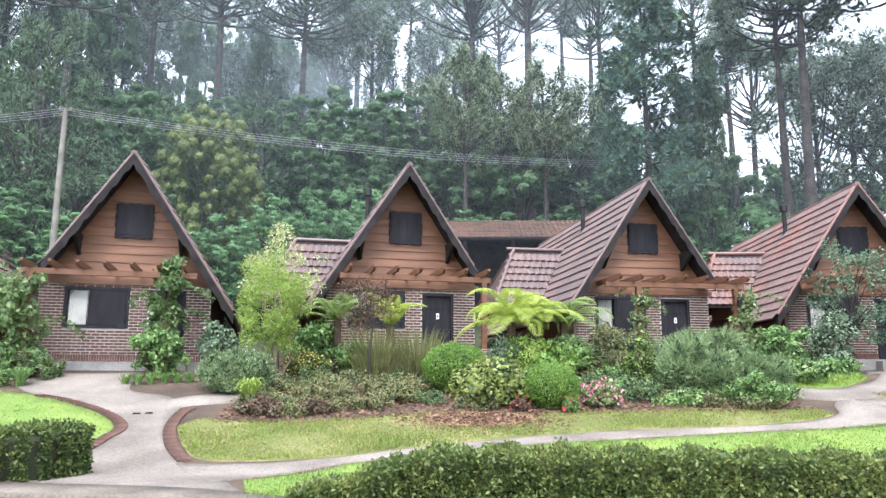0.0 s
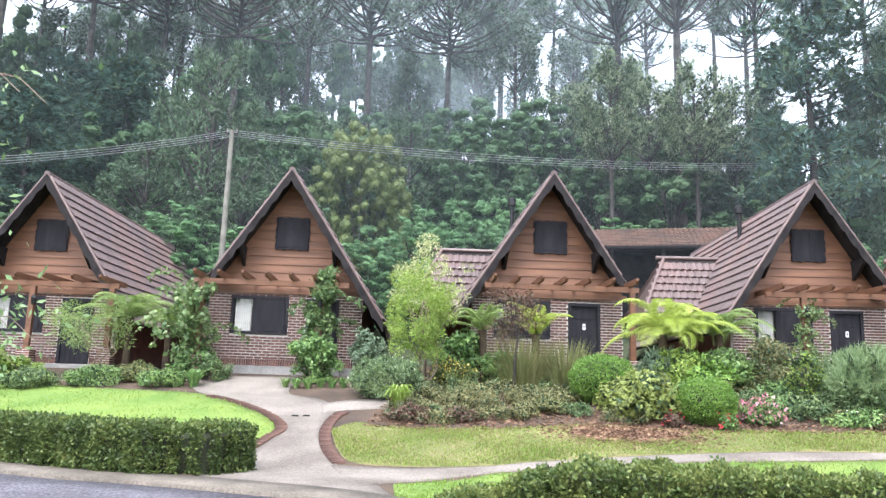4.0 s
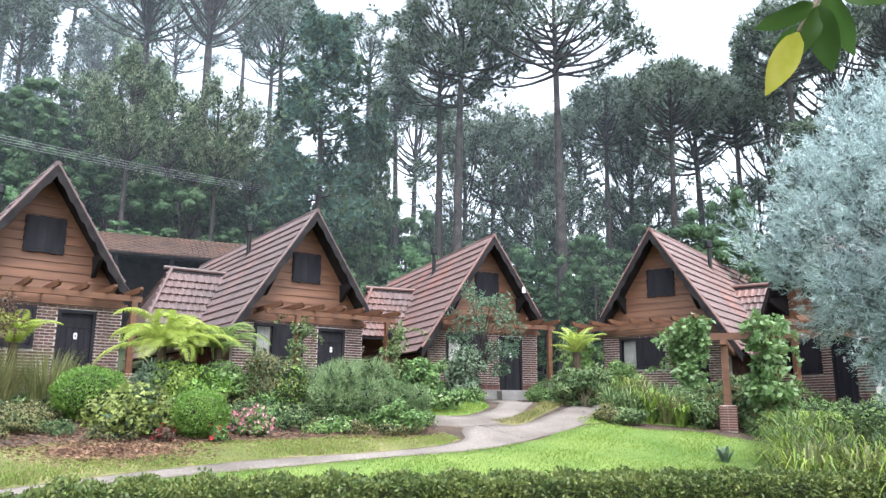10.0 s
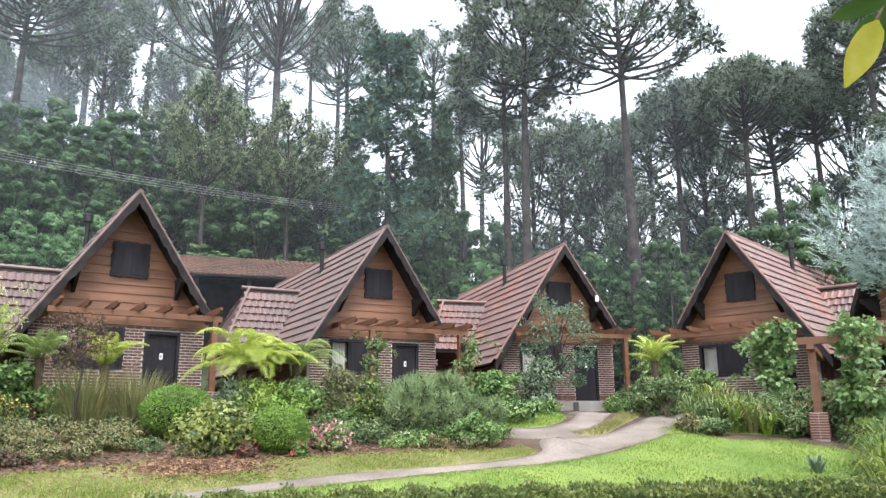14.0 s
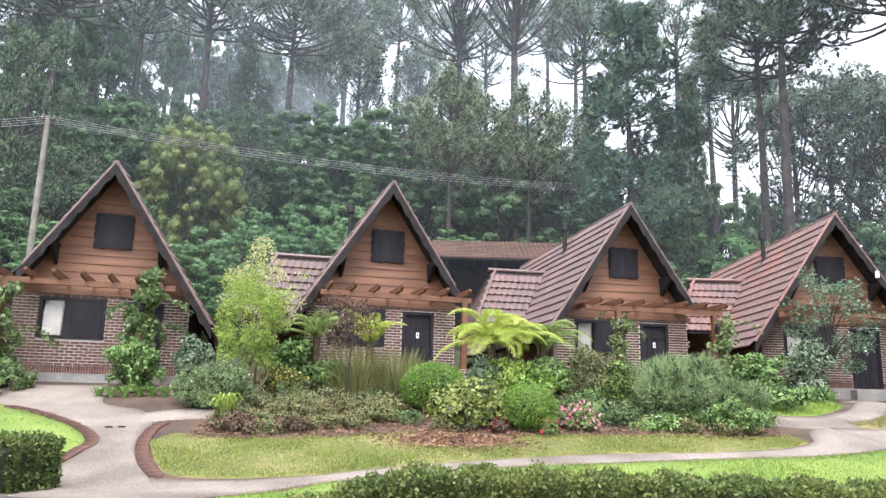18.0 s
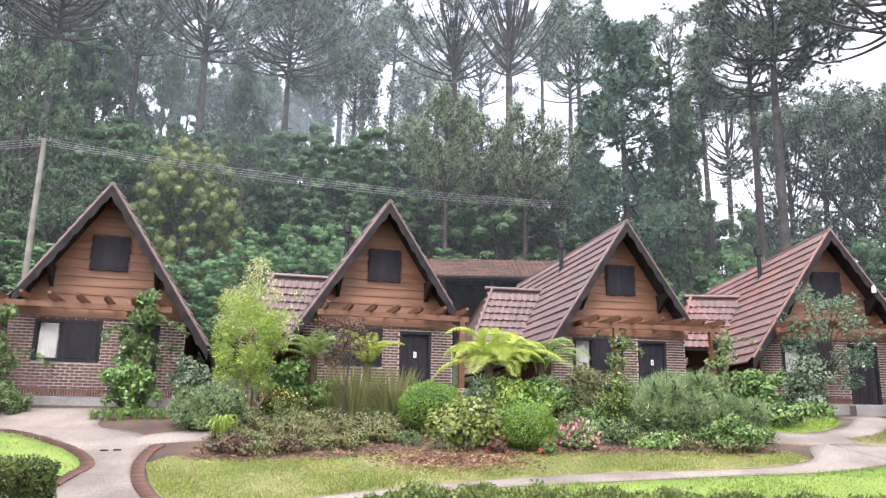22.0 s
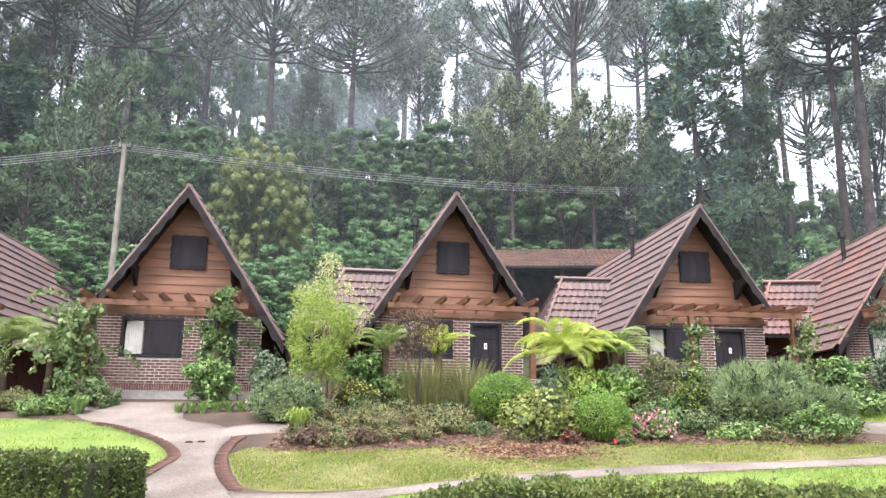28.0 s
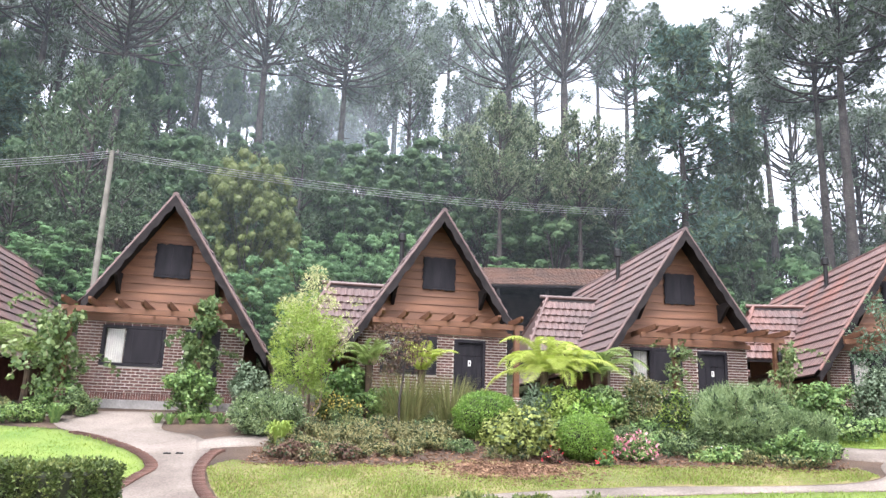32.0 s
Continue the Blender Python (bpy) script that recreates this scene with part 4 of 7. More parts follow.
def wands(paths, r0, r1, n=4):
    """Thin tapering branches: paths (k, steps, 3), thick at the root; returns their sides as quads."""
    k, m = paths.shape[:2]
    d = unit(np.gradient(paths, axis=1))
    s = unit(np.cross(d, np.array([0.13, 0.21, 1.0])))
    u = np.cross(s, d)
    rad = (np.asarray(r0, float).reshape(-1, 1) * (1 - np.linspace(0, 1, m)) + np.asarray(r1, float).reshape(-1, 1) * np.linspace(0, 1, m))[..., None]
    rings = np.stack([paths + (s * math.cos(2 * math.pi * i / n) + u * math.sin(2 * math.pi * i / n)) * rad for i in range(n)], 2)
    nxt = np.roll(rings, -1, 2)
    return np.stack([rings[:, :-1], nxt[:, :-1], nxt[:, 1:], rings[:, 1:]], 3).reshape(-1, 4, 3)


def knotty_trunk(height, base, tip, seed, lean=0.3, rings=26, stubs=14, bare=0.6):
    """A straight trunk with swollen rings and short dead stubs."""
    r = np.random.default_rng(seed)
    lx, ly = r.uniform(-lean, lean, 2)
    t = np.linspace(0, 1, rings)
    path = [(lx * q * q, ly * q * q, height * q) for q in t]
    g = Geo().tube([(0, 0, -1.5)] + path, [base * 1.25] + [(base * (1 - q) + tip * q) * r.uniform(0.93, 1.08) for q in t], 10)
    for k in range(stubs):
        z, a = height * r.uniform(0.25, bare), r.uniform(0, 6.28)
        l = r.uniform(0.3, 0.9)
        q = z / height
        g.tube([(lx * q * q, ly * q * q, z), (lx * q * q + l * math.cos(a), ly * q * q + l * math.sin(a), z + r.uniform(-0.15, 0.2))], [0.05, 0.02], 4, False)
    return g, lx, ly


def araucaria_meshes(height, base, radius, seed, limbs=54, vase=0.0, rich=30, tuft=0.56, needle=0.36):
    """Straight trunk, bare to its crown; long limbs sweep out and up, and end in round tufts of stiff needles."""
    r = np.random.default_rng(seed)
    trunk, lx, ly = knotty_trunk(height * 0.96, 0.010 * height + 0.14, 0.1, seed, bare=base / height)
    depth = height - base
    puff = min(max(radius / 5.0, 0.75), 1.3)
    f = (np.arange(limbs) + r.uniform(0, 1, limbs)) / limbs
    a = np.arange(limbs) * 2.39996 + r.uniform(-0.35, 0.35, limbs)
    th = f * math.pi / 2
    z0 = base + depth * (0.66 - 0.32 * vase) * f ** 1.1
    er = radius * np.cos(th * 0.94) ** 0.62 * r.uniform(0.62, 1.06, limbs)
    ez = base + depth * (0.10 + 0.24 * vase + (0.88 - 0.22 * vase) * np.sin(th) ** 0.85) + r.normal(size=limbs) * depth * 0.045
    o = np.stack([np.cos(a), np.sin(a)], 1)
    q0 = (z0 / height)[:, None] ** 2 * np.array([lx, ly])
    p0 = np.concatenate([q0, z0[:, None]], 1)
    p2 = np.concatenate([q0 + o * er[:, None], ez[:, None]], 1)
    p1 = np.concatenate([q0 + o * er[:, None] * 0.6, (z0 + (ez - z0) * (0.1 + 0.25 * vase) - 0.03 * er * (1 - f))[:, None]], 1)
    t = np.linspace(0, 1, 8)[None, :, None]
    path = p0[:, None] * (1 - t) ** 2 + p1[:, None] * 2 * t * (1 - t) + p2[:, None] * t * t
    wood = [wands(path, 0.055 + 0.009 * er, 0.022)]
    tufts = []
    side, grow = [], []
    for k in range(limbs):
        tufts.append((*path[k, 7], 1.0))
        for j in (5, 6, 6, 7, 7, 7):
            if r.uniform() < (0.5 if j == 5 else 0.12):
                continue
            w = r.uniform(0.35, 0.85) * puff
            sg = r.choice((-1, 1))
            d = np.array([o[k, 0] * r.uniform(-0.1, 0.6) - o[k, 1] * sg, o[k, 1] * r.uniform(-0.1, 0.6) + o[k, 0] * sg, r.uniform(0.1, 0.9)])
            e = path[k, j] + d * w
            side.append(path[k, j])
            grow.append(e)
            tufts.append((*e, r.uniform(0.65, 0.95)))
    side, grow = np.array(side), np.array(grow)
    mid = (side + grow) / 2 + np.array([0, 0, -0.06])
    wood.append(wands(np.stack([side, mid, grow], 1), 0.03, 0.014, 3))
    tufts.append((lx, ly, height * 0.97, 1.2))
    tf = np.array(tufts)
    sz = tuft * tf[:, 3] * r.uniform(0.85, 1.2, len(tf))
    body = np.stack([tf[:, 0], tf[:, 1], tf[:, 2] + 0.1, sz, sz, sz * 0.85], 1)
    lv = blob_leaves(body, len(tf) * rich, needle, needle * 0.17, seed + 5, droop=-0.4, out=0.9, shell=(0.2, 0.8), wild=0.6)
    return trunk.mesh("trunk", M_BARK, True), quads("branchwork", np.concatenate(wood), M_BARK), quads("crown", lv, L_ARAU, inner_leaves(body, 10, 0.6, seed), M_INNERSHADE)


def tufted_meshes(height, radius, seed, bare=0.1, count=70, clump=0.5, rich=70, leaf=None, tall=1.0, span=0.24):
    """A dense tree of round rosettes of stiff narrow leaves on upswept twigs."""
    r = np.random.default_rng(seed)
    trunk, lx, ly = knotty_trunk(height * 0.9, 0.012 * height + 0.06, 0.04, seed, 0.2, 12, 5, max(bare, 0.3))
    half = height * (1 - bare) / 2
    body = []
    for i in range(count):
        o = unit(r.normal(size=3))
        q = r.uniform(0.3, 1.0) ** 0.5 * (1 + 0.08 * math.sin(o[0] * 5 + seed) * math.sin(o[2] * 6 + o[1] * 4))
        s = clump * r.uniform(0.7, 1.3)
        zz = o[2] * q
        wide = 1.0 - 0.3 * max(zz, 0) ** 2
        body.append((o[0] * radius * q * wide, o[1] * radius * q * wide, height * bare + half + zz * half * tall, s, s, s * 0.85))
    b = np.array(body)
    root = np.stack([lx * 0.4 + b[:, 0] * 0.08, ly * 0.4 + b[:, 1] * 0.08, np.maximum(b[:, 2] - np.hypot(b[:, 0], b[:, 1]) * 0.7, height * bare * 0.8)], 1)
    mid = (root + b[:, :3]) / 2 + np.array([0, 0, -0.12])
    wood = wands(np.stack([root, mid, b[:, :3]], 1), 0.05, 0.015, 3)
    lv = blob_leaves(body, count * rich, span, span * 0.36, seed + 5, droop=-0.3, out=1.0, shell=(0.6, 1.0), wild=0.4)
    leaf = leaf or L_TUFT
    return trunk.mesh("trunk", M_BARK, True), quads("branchwork", wood, M_BARK), quads("crown", lv, leaf, inner_leaves(body, 24, 0.5, seed), M_INNERSHADE)


def silver_meshes(height, spread, seed):
    """A broad feathery conifer: rounded mass of clumps set with fine sprays."""
    r = np.random.default_rng(seed)
    trunk = Geo().tube([(0, 0, -0.5), (0, 0, height * 0.5), (0.1, 0, height * 0.95)], [0.2, 0.14, 0.03], 8)
    blobs, boughs = [], Geo()
    for i in range(520):
        o = unit(r.normal(size=3))
        q = r.uniform(0.35, 1.0) ** 0.6 * (1 + 0.1 * math.sin(o[0] * 9 + o[2] * 7) * math.sin(o[1] * 8))
        z = height * 0.64 + o[2] * height * 0.38 * q
        f = 1.0 - 0.25 * abs(o[2]) - 0.25 * max(0, -o[2])
        c = (o[0] * spread * q * f, o[1] * spread * q * f, z)
        s = r.uniform(0.28, 0.52)
        blobs.append((*c, s, s, s * 1.15))
        if i % 14 == 0:
            boughs.tube([(0, 0, max(1.0, z * 0.8)), c], [0.05, 0.012], 4, False)
    bl = np.array(blobs)
    n = 16500
    k = r.integers(0, len(bl), n)
    way = unit(r.normal(size=(n, 3)))
    root = bl[k, :3] + way * bl[k, 3:] * r.uniform(0.35, 0.85, (n, 1))
    away = unit(unit((root - np.array([0, 0, height * 0.5])) * np.array([1, 1, 0.8])) * 0.8 + way * 0.7 + np.array([0, 0, 0.45]) + r.normal(size=root.shape) * 0.25)
    flat = unit(np.cross(away, r.normal(size=root.shape)))
    length = r.uniform(0.16, 0.32, (n, 1))
    sprays = [leaf_quads(root, away, 0.24, 0.014, seed=seed + 1)]
    for i, q in enumerate((0.2, 0.4, 0.6, 0.8)):
        for side in (-1, 1):
            p = root + away * length * q + r.normal(size=root.shape) * 0.006
            sprays.append(leaf_quads(p, away * 0.75 + flat * side * 0.7 + r.normal(size=root.shape) * 0.12, 0.12 * (1.1 - 0.6 * q), 0.016, seed=seed + 3 + 2 * i + side))
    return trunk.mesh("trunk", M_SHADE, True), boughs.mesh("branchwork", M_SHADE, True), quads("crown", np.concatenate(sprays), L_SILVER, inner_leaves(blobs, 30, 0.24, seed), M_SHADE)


def tree_meshes(height, crown, seed, leaf, leaves=4200, size=0.26, bare=0.25, wood=None, clump=0.9, count=34, tall=1.0, stems=1, narrow=0.5, girth=1.0, heart=0.0, flat=0.8):
    """A broadleaved tree: tapered trunk, forking limbs, a crown of clumps with gaps."""
    r = np.random.default_rng(seed)
    trunk = Geo()
    body = clumps((crown, crown, height * (1 - bare) / 2 * tall), count, clump, seed, flat)
    z0 = height * bare
    blobs = [(x, y, z + z0, a, b, c) for x, y, z, a, b, c in body]
    base = (0.02 * height + 0.03) * girth
    for s in range(stems):
        o = r.uniform(-0.15, 0.15, 2) * stems
        trunk.tube([(o[0], o[1], -0.5), (o[0], o[1], z0 * 0.6), (o[0] * 2 + r.normal() * 0.1, o[1] * 2, z0 * 1.15), (r.normal() * 0.3, r.normal() * 0.3, height * 0.8)], [base * 1.15, base, base * 0.75, base * 0.2], 8)
    for b in blobs[:: max(1, len(blobs) // 14)]:
        st = (0, 0, z0 + (b[2] - z0) * 0.35)
        mid = tuple((p + q) / 2 + (0.25 if k == 2 else 0) for k, (p, q) in enumerate(zip(st, b[:3])))
        trunk.tube([st, mid, b[:3]], [base * 0.4, base * 0.25, base * 0.08], 5, False)
    lv = blob_leaves(blobs, leaves, size, size * narrow, seed + 3, droop=0.15, shell=(0.62, 1.05), laid=heart > 0)
    return trunk.mesh("trunk", wood or M_BARK, True), quads("crown", lv, leaf, cores(blobs, heart, seed) if heart else None, leaf)


def pine_meshes(height, spread, seed, leaf, bare=0.3, tiers=17, rich=64):
    """A conifer: straight trunk, tiers of upturned branches set with soft puffs of long needles."""
    r = np.random.default_rng(seed)
    trunk, lx, ly = knotty_trunk(height * 0.98, 0.011 * height + 0.06, 0.03, seed, 0.15, 14, 6, bare)
    blobs, paths = [], []
    for w in range(tiers):
        u = w / (tiers - 1)
        t = bare + (0.97 - bare) * u
        ln = spread * (0.75 + 0.35 * math.sin(u * 3.0)) * (1 - 0.62 * u ** 1.7) * r.uniform(0.8, 1.15)
        for i in range(int(r.integers(4, 7))):
            a = r.uniform(0, 6.28)
            l = ln * r.uniform(0.6, 1.15)
            z = height * t + r.uniform(-0.3, 0.3)
            e = np.array((math.cos(a) * l, math.sin(a) * l, z + l * r.uniform(0.0, 0.3)))
            paths.append(((0, 0, z), tuple(e * 0.55 + np.array([0, 0, z * 0.45 - 0.08 * l])), tuple(e)))
            for q in (0.5, 0.75, 1.0):
                s = r.uniform(0.42, 0.7)
                blobs.append((e[0] * q + r.normal() * 0.2, e[1] * q + r.normal() * 0.2, z * (1 - q) + e[2] * q + 0.1, s * 1.15, s * 1.15, s * 0.8))
    lv = blob_leaves(blobs, len(blobs) * rich, 0.34, 0.045, seed + 2, droop=-0.15, out=0.8, shell=(0.1, 0.85), wild=0.6)
    return trunk.mesh("trunk", M_BARK, True), quads("branchwork", wands(np.array(paths), 0.045, 0.012, 3), M_BARK), quads("crown", lv, leaf, inner_leaves(blobs, 14, 0.6, seed), M_INNERSHADE)


def make_tree(name, meshes, label, category, group, at):
    t = thing(name, label, category, group, at=at)
    names = ("trunk", "crown") if len(meshes) == 2 else ("trunk", "branchwork", "crown")
    for n, me in zip(names, meshes):
        q = part(n, me, me.materials[0], t)
        if n == "branchwork":
            tagged(q, kind="stuff")
    return t


def polar(az, d):
    return d * math.sin(radians(az)), d * math.cos(radians(az))


# araucarias on the hill
ARAU_LABEL = "tall araucaria with a bare trunk and candelabra crown"


def plant_araucaria(az, d, low, top, half, vase, seed, limbs=46, rich=40, tuft=0.68):
    """A tree of its own shape: its crown reaches from one height angle to another, half its width given in degrees."""
    x, y = polar(az, d)
    z = gz(x, y)
    h, b = (1.6 + d * math.tan(radians(e)) - z for e in (top, low))
    make_tree("araucaria_tree", araucaria_meshes(h, b, d * math.tan(radians(half)), seed, limbs, vase, rich, tuft, 0.34), ARAU_LABEL, "tree", "araucarias on the hill", pose(x, y, z, 0, 0, seed * 37 % 360))


for k, row in enumerate(((-17.7, 58, 25.2, 33.6, 7.6, 0.7), (-11.3, 56, 24.6, 31.2, 6.2, 0.15, 64), (-2.8, 74, 26.4, 29.8, 2.6, 0.2, 30), (2.3, 56, 25.2, 34.2, 7.0, 0.9), (6.9, 52, 25.6, 35.6, 6.4, 1.0, 46),
                         (-28.2, 52, 24.6, 31.5, 7.0, 0.4), (9.6, 76, 26.0, 29.2, 3.6, 0.2, 34), (26.9, 43, 24.6, 31.4, 6.8, 0.2, 46, 50, 0.76), (25.5, 45, 22.4, 26.4, 5.4, 0.0, 26, 50, 0.76), (35.1, 42, 24.6, 31.4, 8.6, 0.25, 40, 50, 0.8),
                         (12.6, 64, 25.0, 30.0, 4.0, 0.6, 24), (19.6, 60, 24.0, 28.4, 3.6, 0.6, 20), (-38.4, 60, 25.0, 31.0, 6.5, 0.3), (-44.2, 50, 25.4, 31.5, 7.0, 0.3), (-22.6, 66, 24.4, 30.5, 5.0, 0.4), (-33.4, 62, 24.6, 31.0, 5.6, 0.4),
                         (-7.0, 70, 25.6, 31.0, 4.6, 0.6), (43.5, 48, 19.4, 23.9, 4.6, 0.35, 40), (38.7, 55, 19.0, 23.4, 3.4, 0.2, 34), (48.4, 50, 18.2, 22.0, 3.2, 0.1, 34), (52.2, 44, 22.2, 26.4, 4.2, 0.2, 40), (58.6, 46, 21.6, 26.4, 4.4, 0.2, 40), (22.1, 54, 21.6, 24.0, 2.2, 0.0, 18))):
    plant_araucaria(*row[:6], 30 + 7 * k, *row[6:])

# those farther off share five shapes
FARA = [araucaria_meshes(18, 11.5, 4.6, 301, 32, 0.3, 22, 0.62, 0.38), araucaria_meshes(18, 12.5, 4.2, 302, 30, 0.6, 22, 0.62, 0.38), araucaria_meshes(18, 10.5, 4.0, 303, 32, 0.1, 22, 0.62, 0.38), araucaria_meshes(18, 8.0, 4.2, 304, 36, 0.2, 22, 0.62, 0.38), araucaria_meshes(18, 13.5, 3.4, 305, 24, 0.5, 22, 0.62, 0.38)]
THIN = [araucaria_meshes(18, 9.0, 3.6, 311, 20, 0.3, 9, 0.8, 0.7), araucaria_meshes(18, 11.5, 3.2, 312, 16, 0.5, 9, 0.8, 0.7), araucaria_meshes(18, 7.0, 3.0, 313, 22, 0.1, 9, 0.8, 0.7)]
for k, (az, d, top) in enumerate(((-14.6, 82, 29.4), (-8.8, 84, 28.6), (-5.2, 86, 28.2), (0.2, 84, 28.6), (4.6, 80, 28.4), (11.8, 78, 28), (-19.8, 80, 29.2), (-25.2, 76, 29.6), (-30.6, 80, 29), (-36, 78, 27), (-41.6, 72, 28.6), (-47.6, 62, 30), (-52, 56, 30), (23.4, 68, 22.6),
                                  (27.6, 60, 20.8), (29.7, 62, 21.6), (31.6, 66, 21.2), (33.2, 60, 20.6), (36.6, 62, 21.6), (40.6, 60, 22.2), (45.6, 56, 22.6), (50.4, 58, 24), (55.4, 52, 25.2), (62, 50, 26), (34.6, 76, 18.4), (41.8, 70, 19))):
    x, y = polar(az, d)
    h = (1.6 + d * math.tan(radians(top)) - gz(x, y)) / 18
    w = min(max(h, 0.85), 1.25)
    make_tree("araucaria_tree", FARA[(k * 3 + k // 5) % 5 if az < 26 else (3, 0, 2, 3, 4, 3, 1)[k % 7]], ARAU_LABEL, "tree", "araucarias on the hill", pose(x, y, gz(x, y), 0, 0, k * 77 % 360) @ Matrix.Diagonal((w, w, h, 1)))

# understorey
WOODS = [tufted_meshes(8, 3.0, 101, 0.02, 120, 0.48, 64, span=0.15), tufted_meshes(9, 2.7, 102, 0.05, 110, 0.5, 64, span=0.15), tree_meshes(8, 3.6, 103, L_WOOD2, 9000, 0.16, 0.05, count=200, girth=0.6, clump=0.38, heart=0.72, narrow=0.6, flat=0.5),
         tree_meshes(7, 3.4, 104, L_OLIVE, 22000, 0.15, 0.05, girth=0.6, count=300, clump=0.4, heart=0.8, narrow=0.6, flat=0.6), tufted_meshes(14, 2.7, 105, 0.46, 84, 0.6, 84, L_MID, span=0.18), tree_meshes(9, 3.2, 106, L_WOOD, 6000, 0.2, 0.06, count=150, girth=0.6, clump=0.42, heart=0.75, narrow=0.6, flat=0.7)]
WOOD_H = (8, 9, 8, 7, 14, 9)
WOOD_LABEL = ("dark green tree with round leaf rosettes", "dense dark woodland tree on the slope", "fresh green broadleaved woodland tree", "olive green dome-shaped tree", "slender tree with a high tufted crown", "dark green broadleaved woodland tree")
PINES = [pine_meshes(17, 3.0, 201, L_PINE), pine_meshes(14, 1.9, 202, L_PINE2, 0.25, 18, 34)]


# plainer shapes for the rows behind
BEHIND = [tufted_meshes(8, 2.7, 121, 0.02, 84, 0.62, 26, span=0.28), tufted_meshes(9, 2.4, 122, 0.05, 80, 0.62, 26, span=0.28), tree_meshes(8, 3.6, 123, L_WOOD2, 2400, 0.28, 0.05, count=56, girth=0.6, clump=0.66, heart=0.72, narrow=0.6, flat=0.6), WOODS[3], WOODS[4], tree_meshes(9, 3.2, 126, L_WOOD, 2400, 0.28, 0.06, count=56, girth=0.6, clump=0.66, heart=0.72, narrow=0.6, flat=0.7)]


def plant_wood(az, d, top, kind, wide=0.0, shapes=WOODS):
    if -2.5 < az < 12.5:
        d = max(d, 46)
    x, y = polar(az, d)
    z = gz(x, y)
    k = max((1.6 + d * math.tan(radians(top)) - z) / WOOD_H[kind], 0.3)
    w = wide or max(k, 0.72)
    make_tree("woodland_tree", shapes[kind], WOOD_LABEL[kind], "tree", "woodland on the hill", pose(x, y, z - 0.1, 0, 0, float(rng.uniform(0, 360))) @ Matrix.Diagonal((w, w, k, 1)))


# the trees that stand out
for row in ((-17.9, 42, 19.3, 3, 0.9), (-21.4, 41, 13.4, 5, 0.6), (-13.4, 38.5, 13.6, 2, 0.72), (-9.6, 39, 14.4, 2, 0.75), (-6.4, 40, 14.6, 2, 0.6), (-16.6, 38.5, 12.0, 2, 0.6), (-14.2, 50, 20.4, 1), (-10.6, 51, 20.8, 5), (-20.6, 50, 20.2, 0), (-7.4, 50, 20.2, 5), (-3.6, 51, 21.4, 5), (-0.4, 52, 21.6, 1), (5.6, 54, 20.4, 5), (-18.6, 55, 20.8, 5, 1.0), (-16.0, 57, 20.6, 1, 1.0), (6.8, 57, 21.0, 5, 1.0), (-29.4, 44, 24.4, 0, 1.15), (-33.6, 42, 17.2, 1), (-26.8, 41, 16.5, 1), (-23.6, 45, 20.2, 5), (-31.5, 39, 12.5, 2), (-25, 38.5, 11.5, 2, 0.8),
            (1.8, 46, 25.2, 4, 0.86), (8.1, 47, 24.0, 4, 0.82), (4.6, 50, 23.4, 4, 0.8), (10.8, 52, 22.4, 4, 0.8), (-1.6, 52, 23.0, 4, 0.8), (47.2, 37, 15.8, 5, 0.72), (44.6, 41, 13.8, 5), (24.0, 42, 12.0, 2, 0.6), (37.4, 40, 13.0, 5, 0.7)):
    plant_wood(*row)
# rows that clothe the slope: nearer rows lower, each to the height that the skyline of shrubs has there
SKYLINE = ((-60, -44, -38, -31, -26, -21, -13, -6, -2, 5, 12, 22, 30, 64), (20, 20.5, 22.2, 22.0, 21.0, 19.8, 20.6, 21.4, 21.6, 20.4, 17.6, 15.6, 13.2, 13.2))
for d, share, step in ((43, 0.58, 5.0), (49, 0.80, 4.6), (56, 1.0, 4.2)):
    az = -56 + float(rng.uniform(0, 3))
    while az < 60:
        top = float(np.interp(az, *SKYLINE)) * (share + float(rng.uniform(-0.07, 0.05)))
        kind = int(rng.choice(6, p=(0.42, 0.27, 0.03, 0.0, 0.0, 0.28) if az < -18 else (0.16, 0.18, 0.10, 0.0, 0.0, 0.56)))
        if not (d < 45 and -22 < az < -5 and top > 12.5):
            plant_wood(az, d + float(rng.uniform(-2, 2)), max(top, 10.5), kind, 0.0, WOODS if d < 45 else BEHIND)
        az += step * float(rng.uniform(0.8, 1.2))
# a closer row under the eastern araucarias
az = 8.0
while az < 25:
    plant_wood(az, 60 + float(rng.uniform(-3, 3)), float(np.interp(az, *SKYLINE)) + float(rng.uniform(-1.6, 0.8)), int(rng.choice((1, 5, 5))), 0.9, BEHIND)
    az += float(rng.uniform(1.9, 3.0))
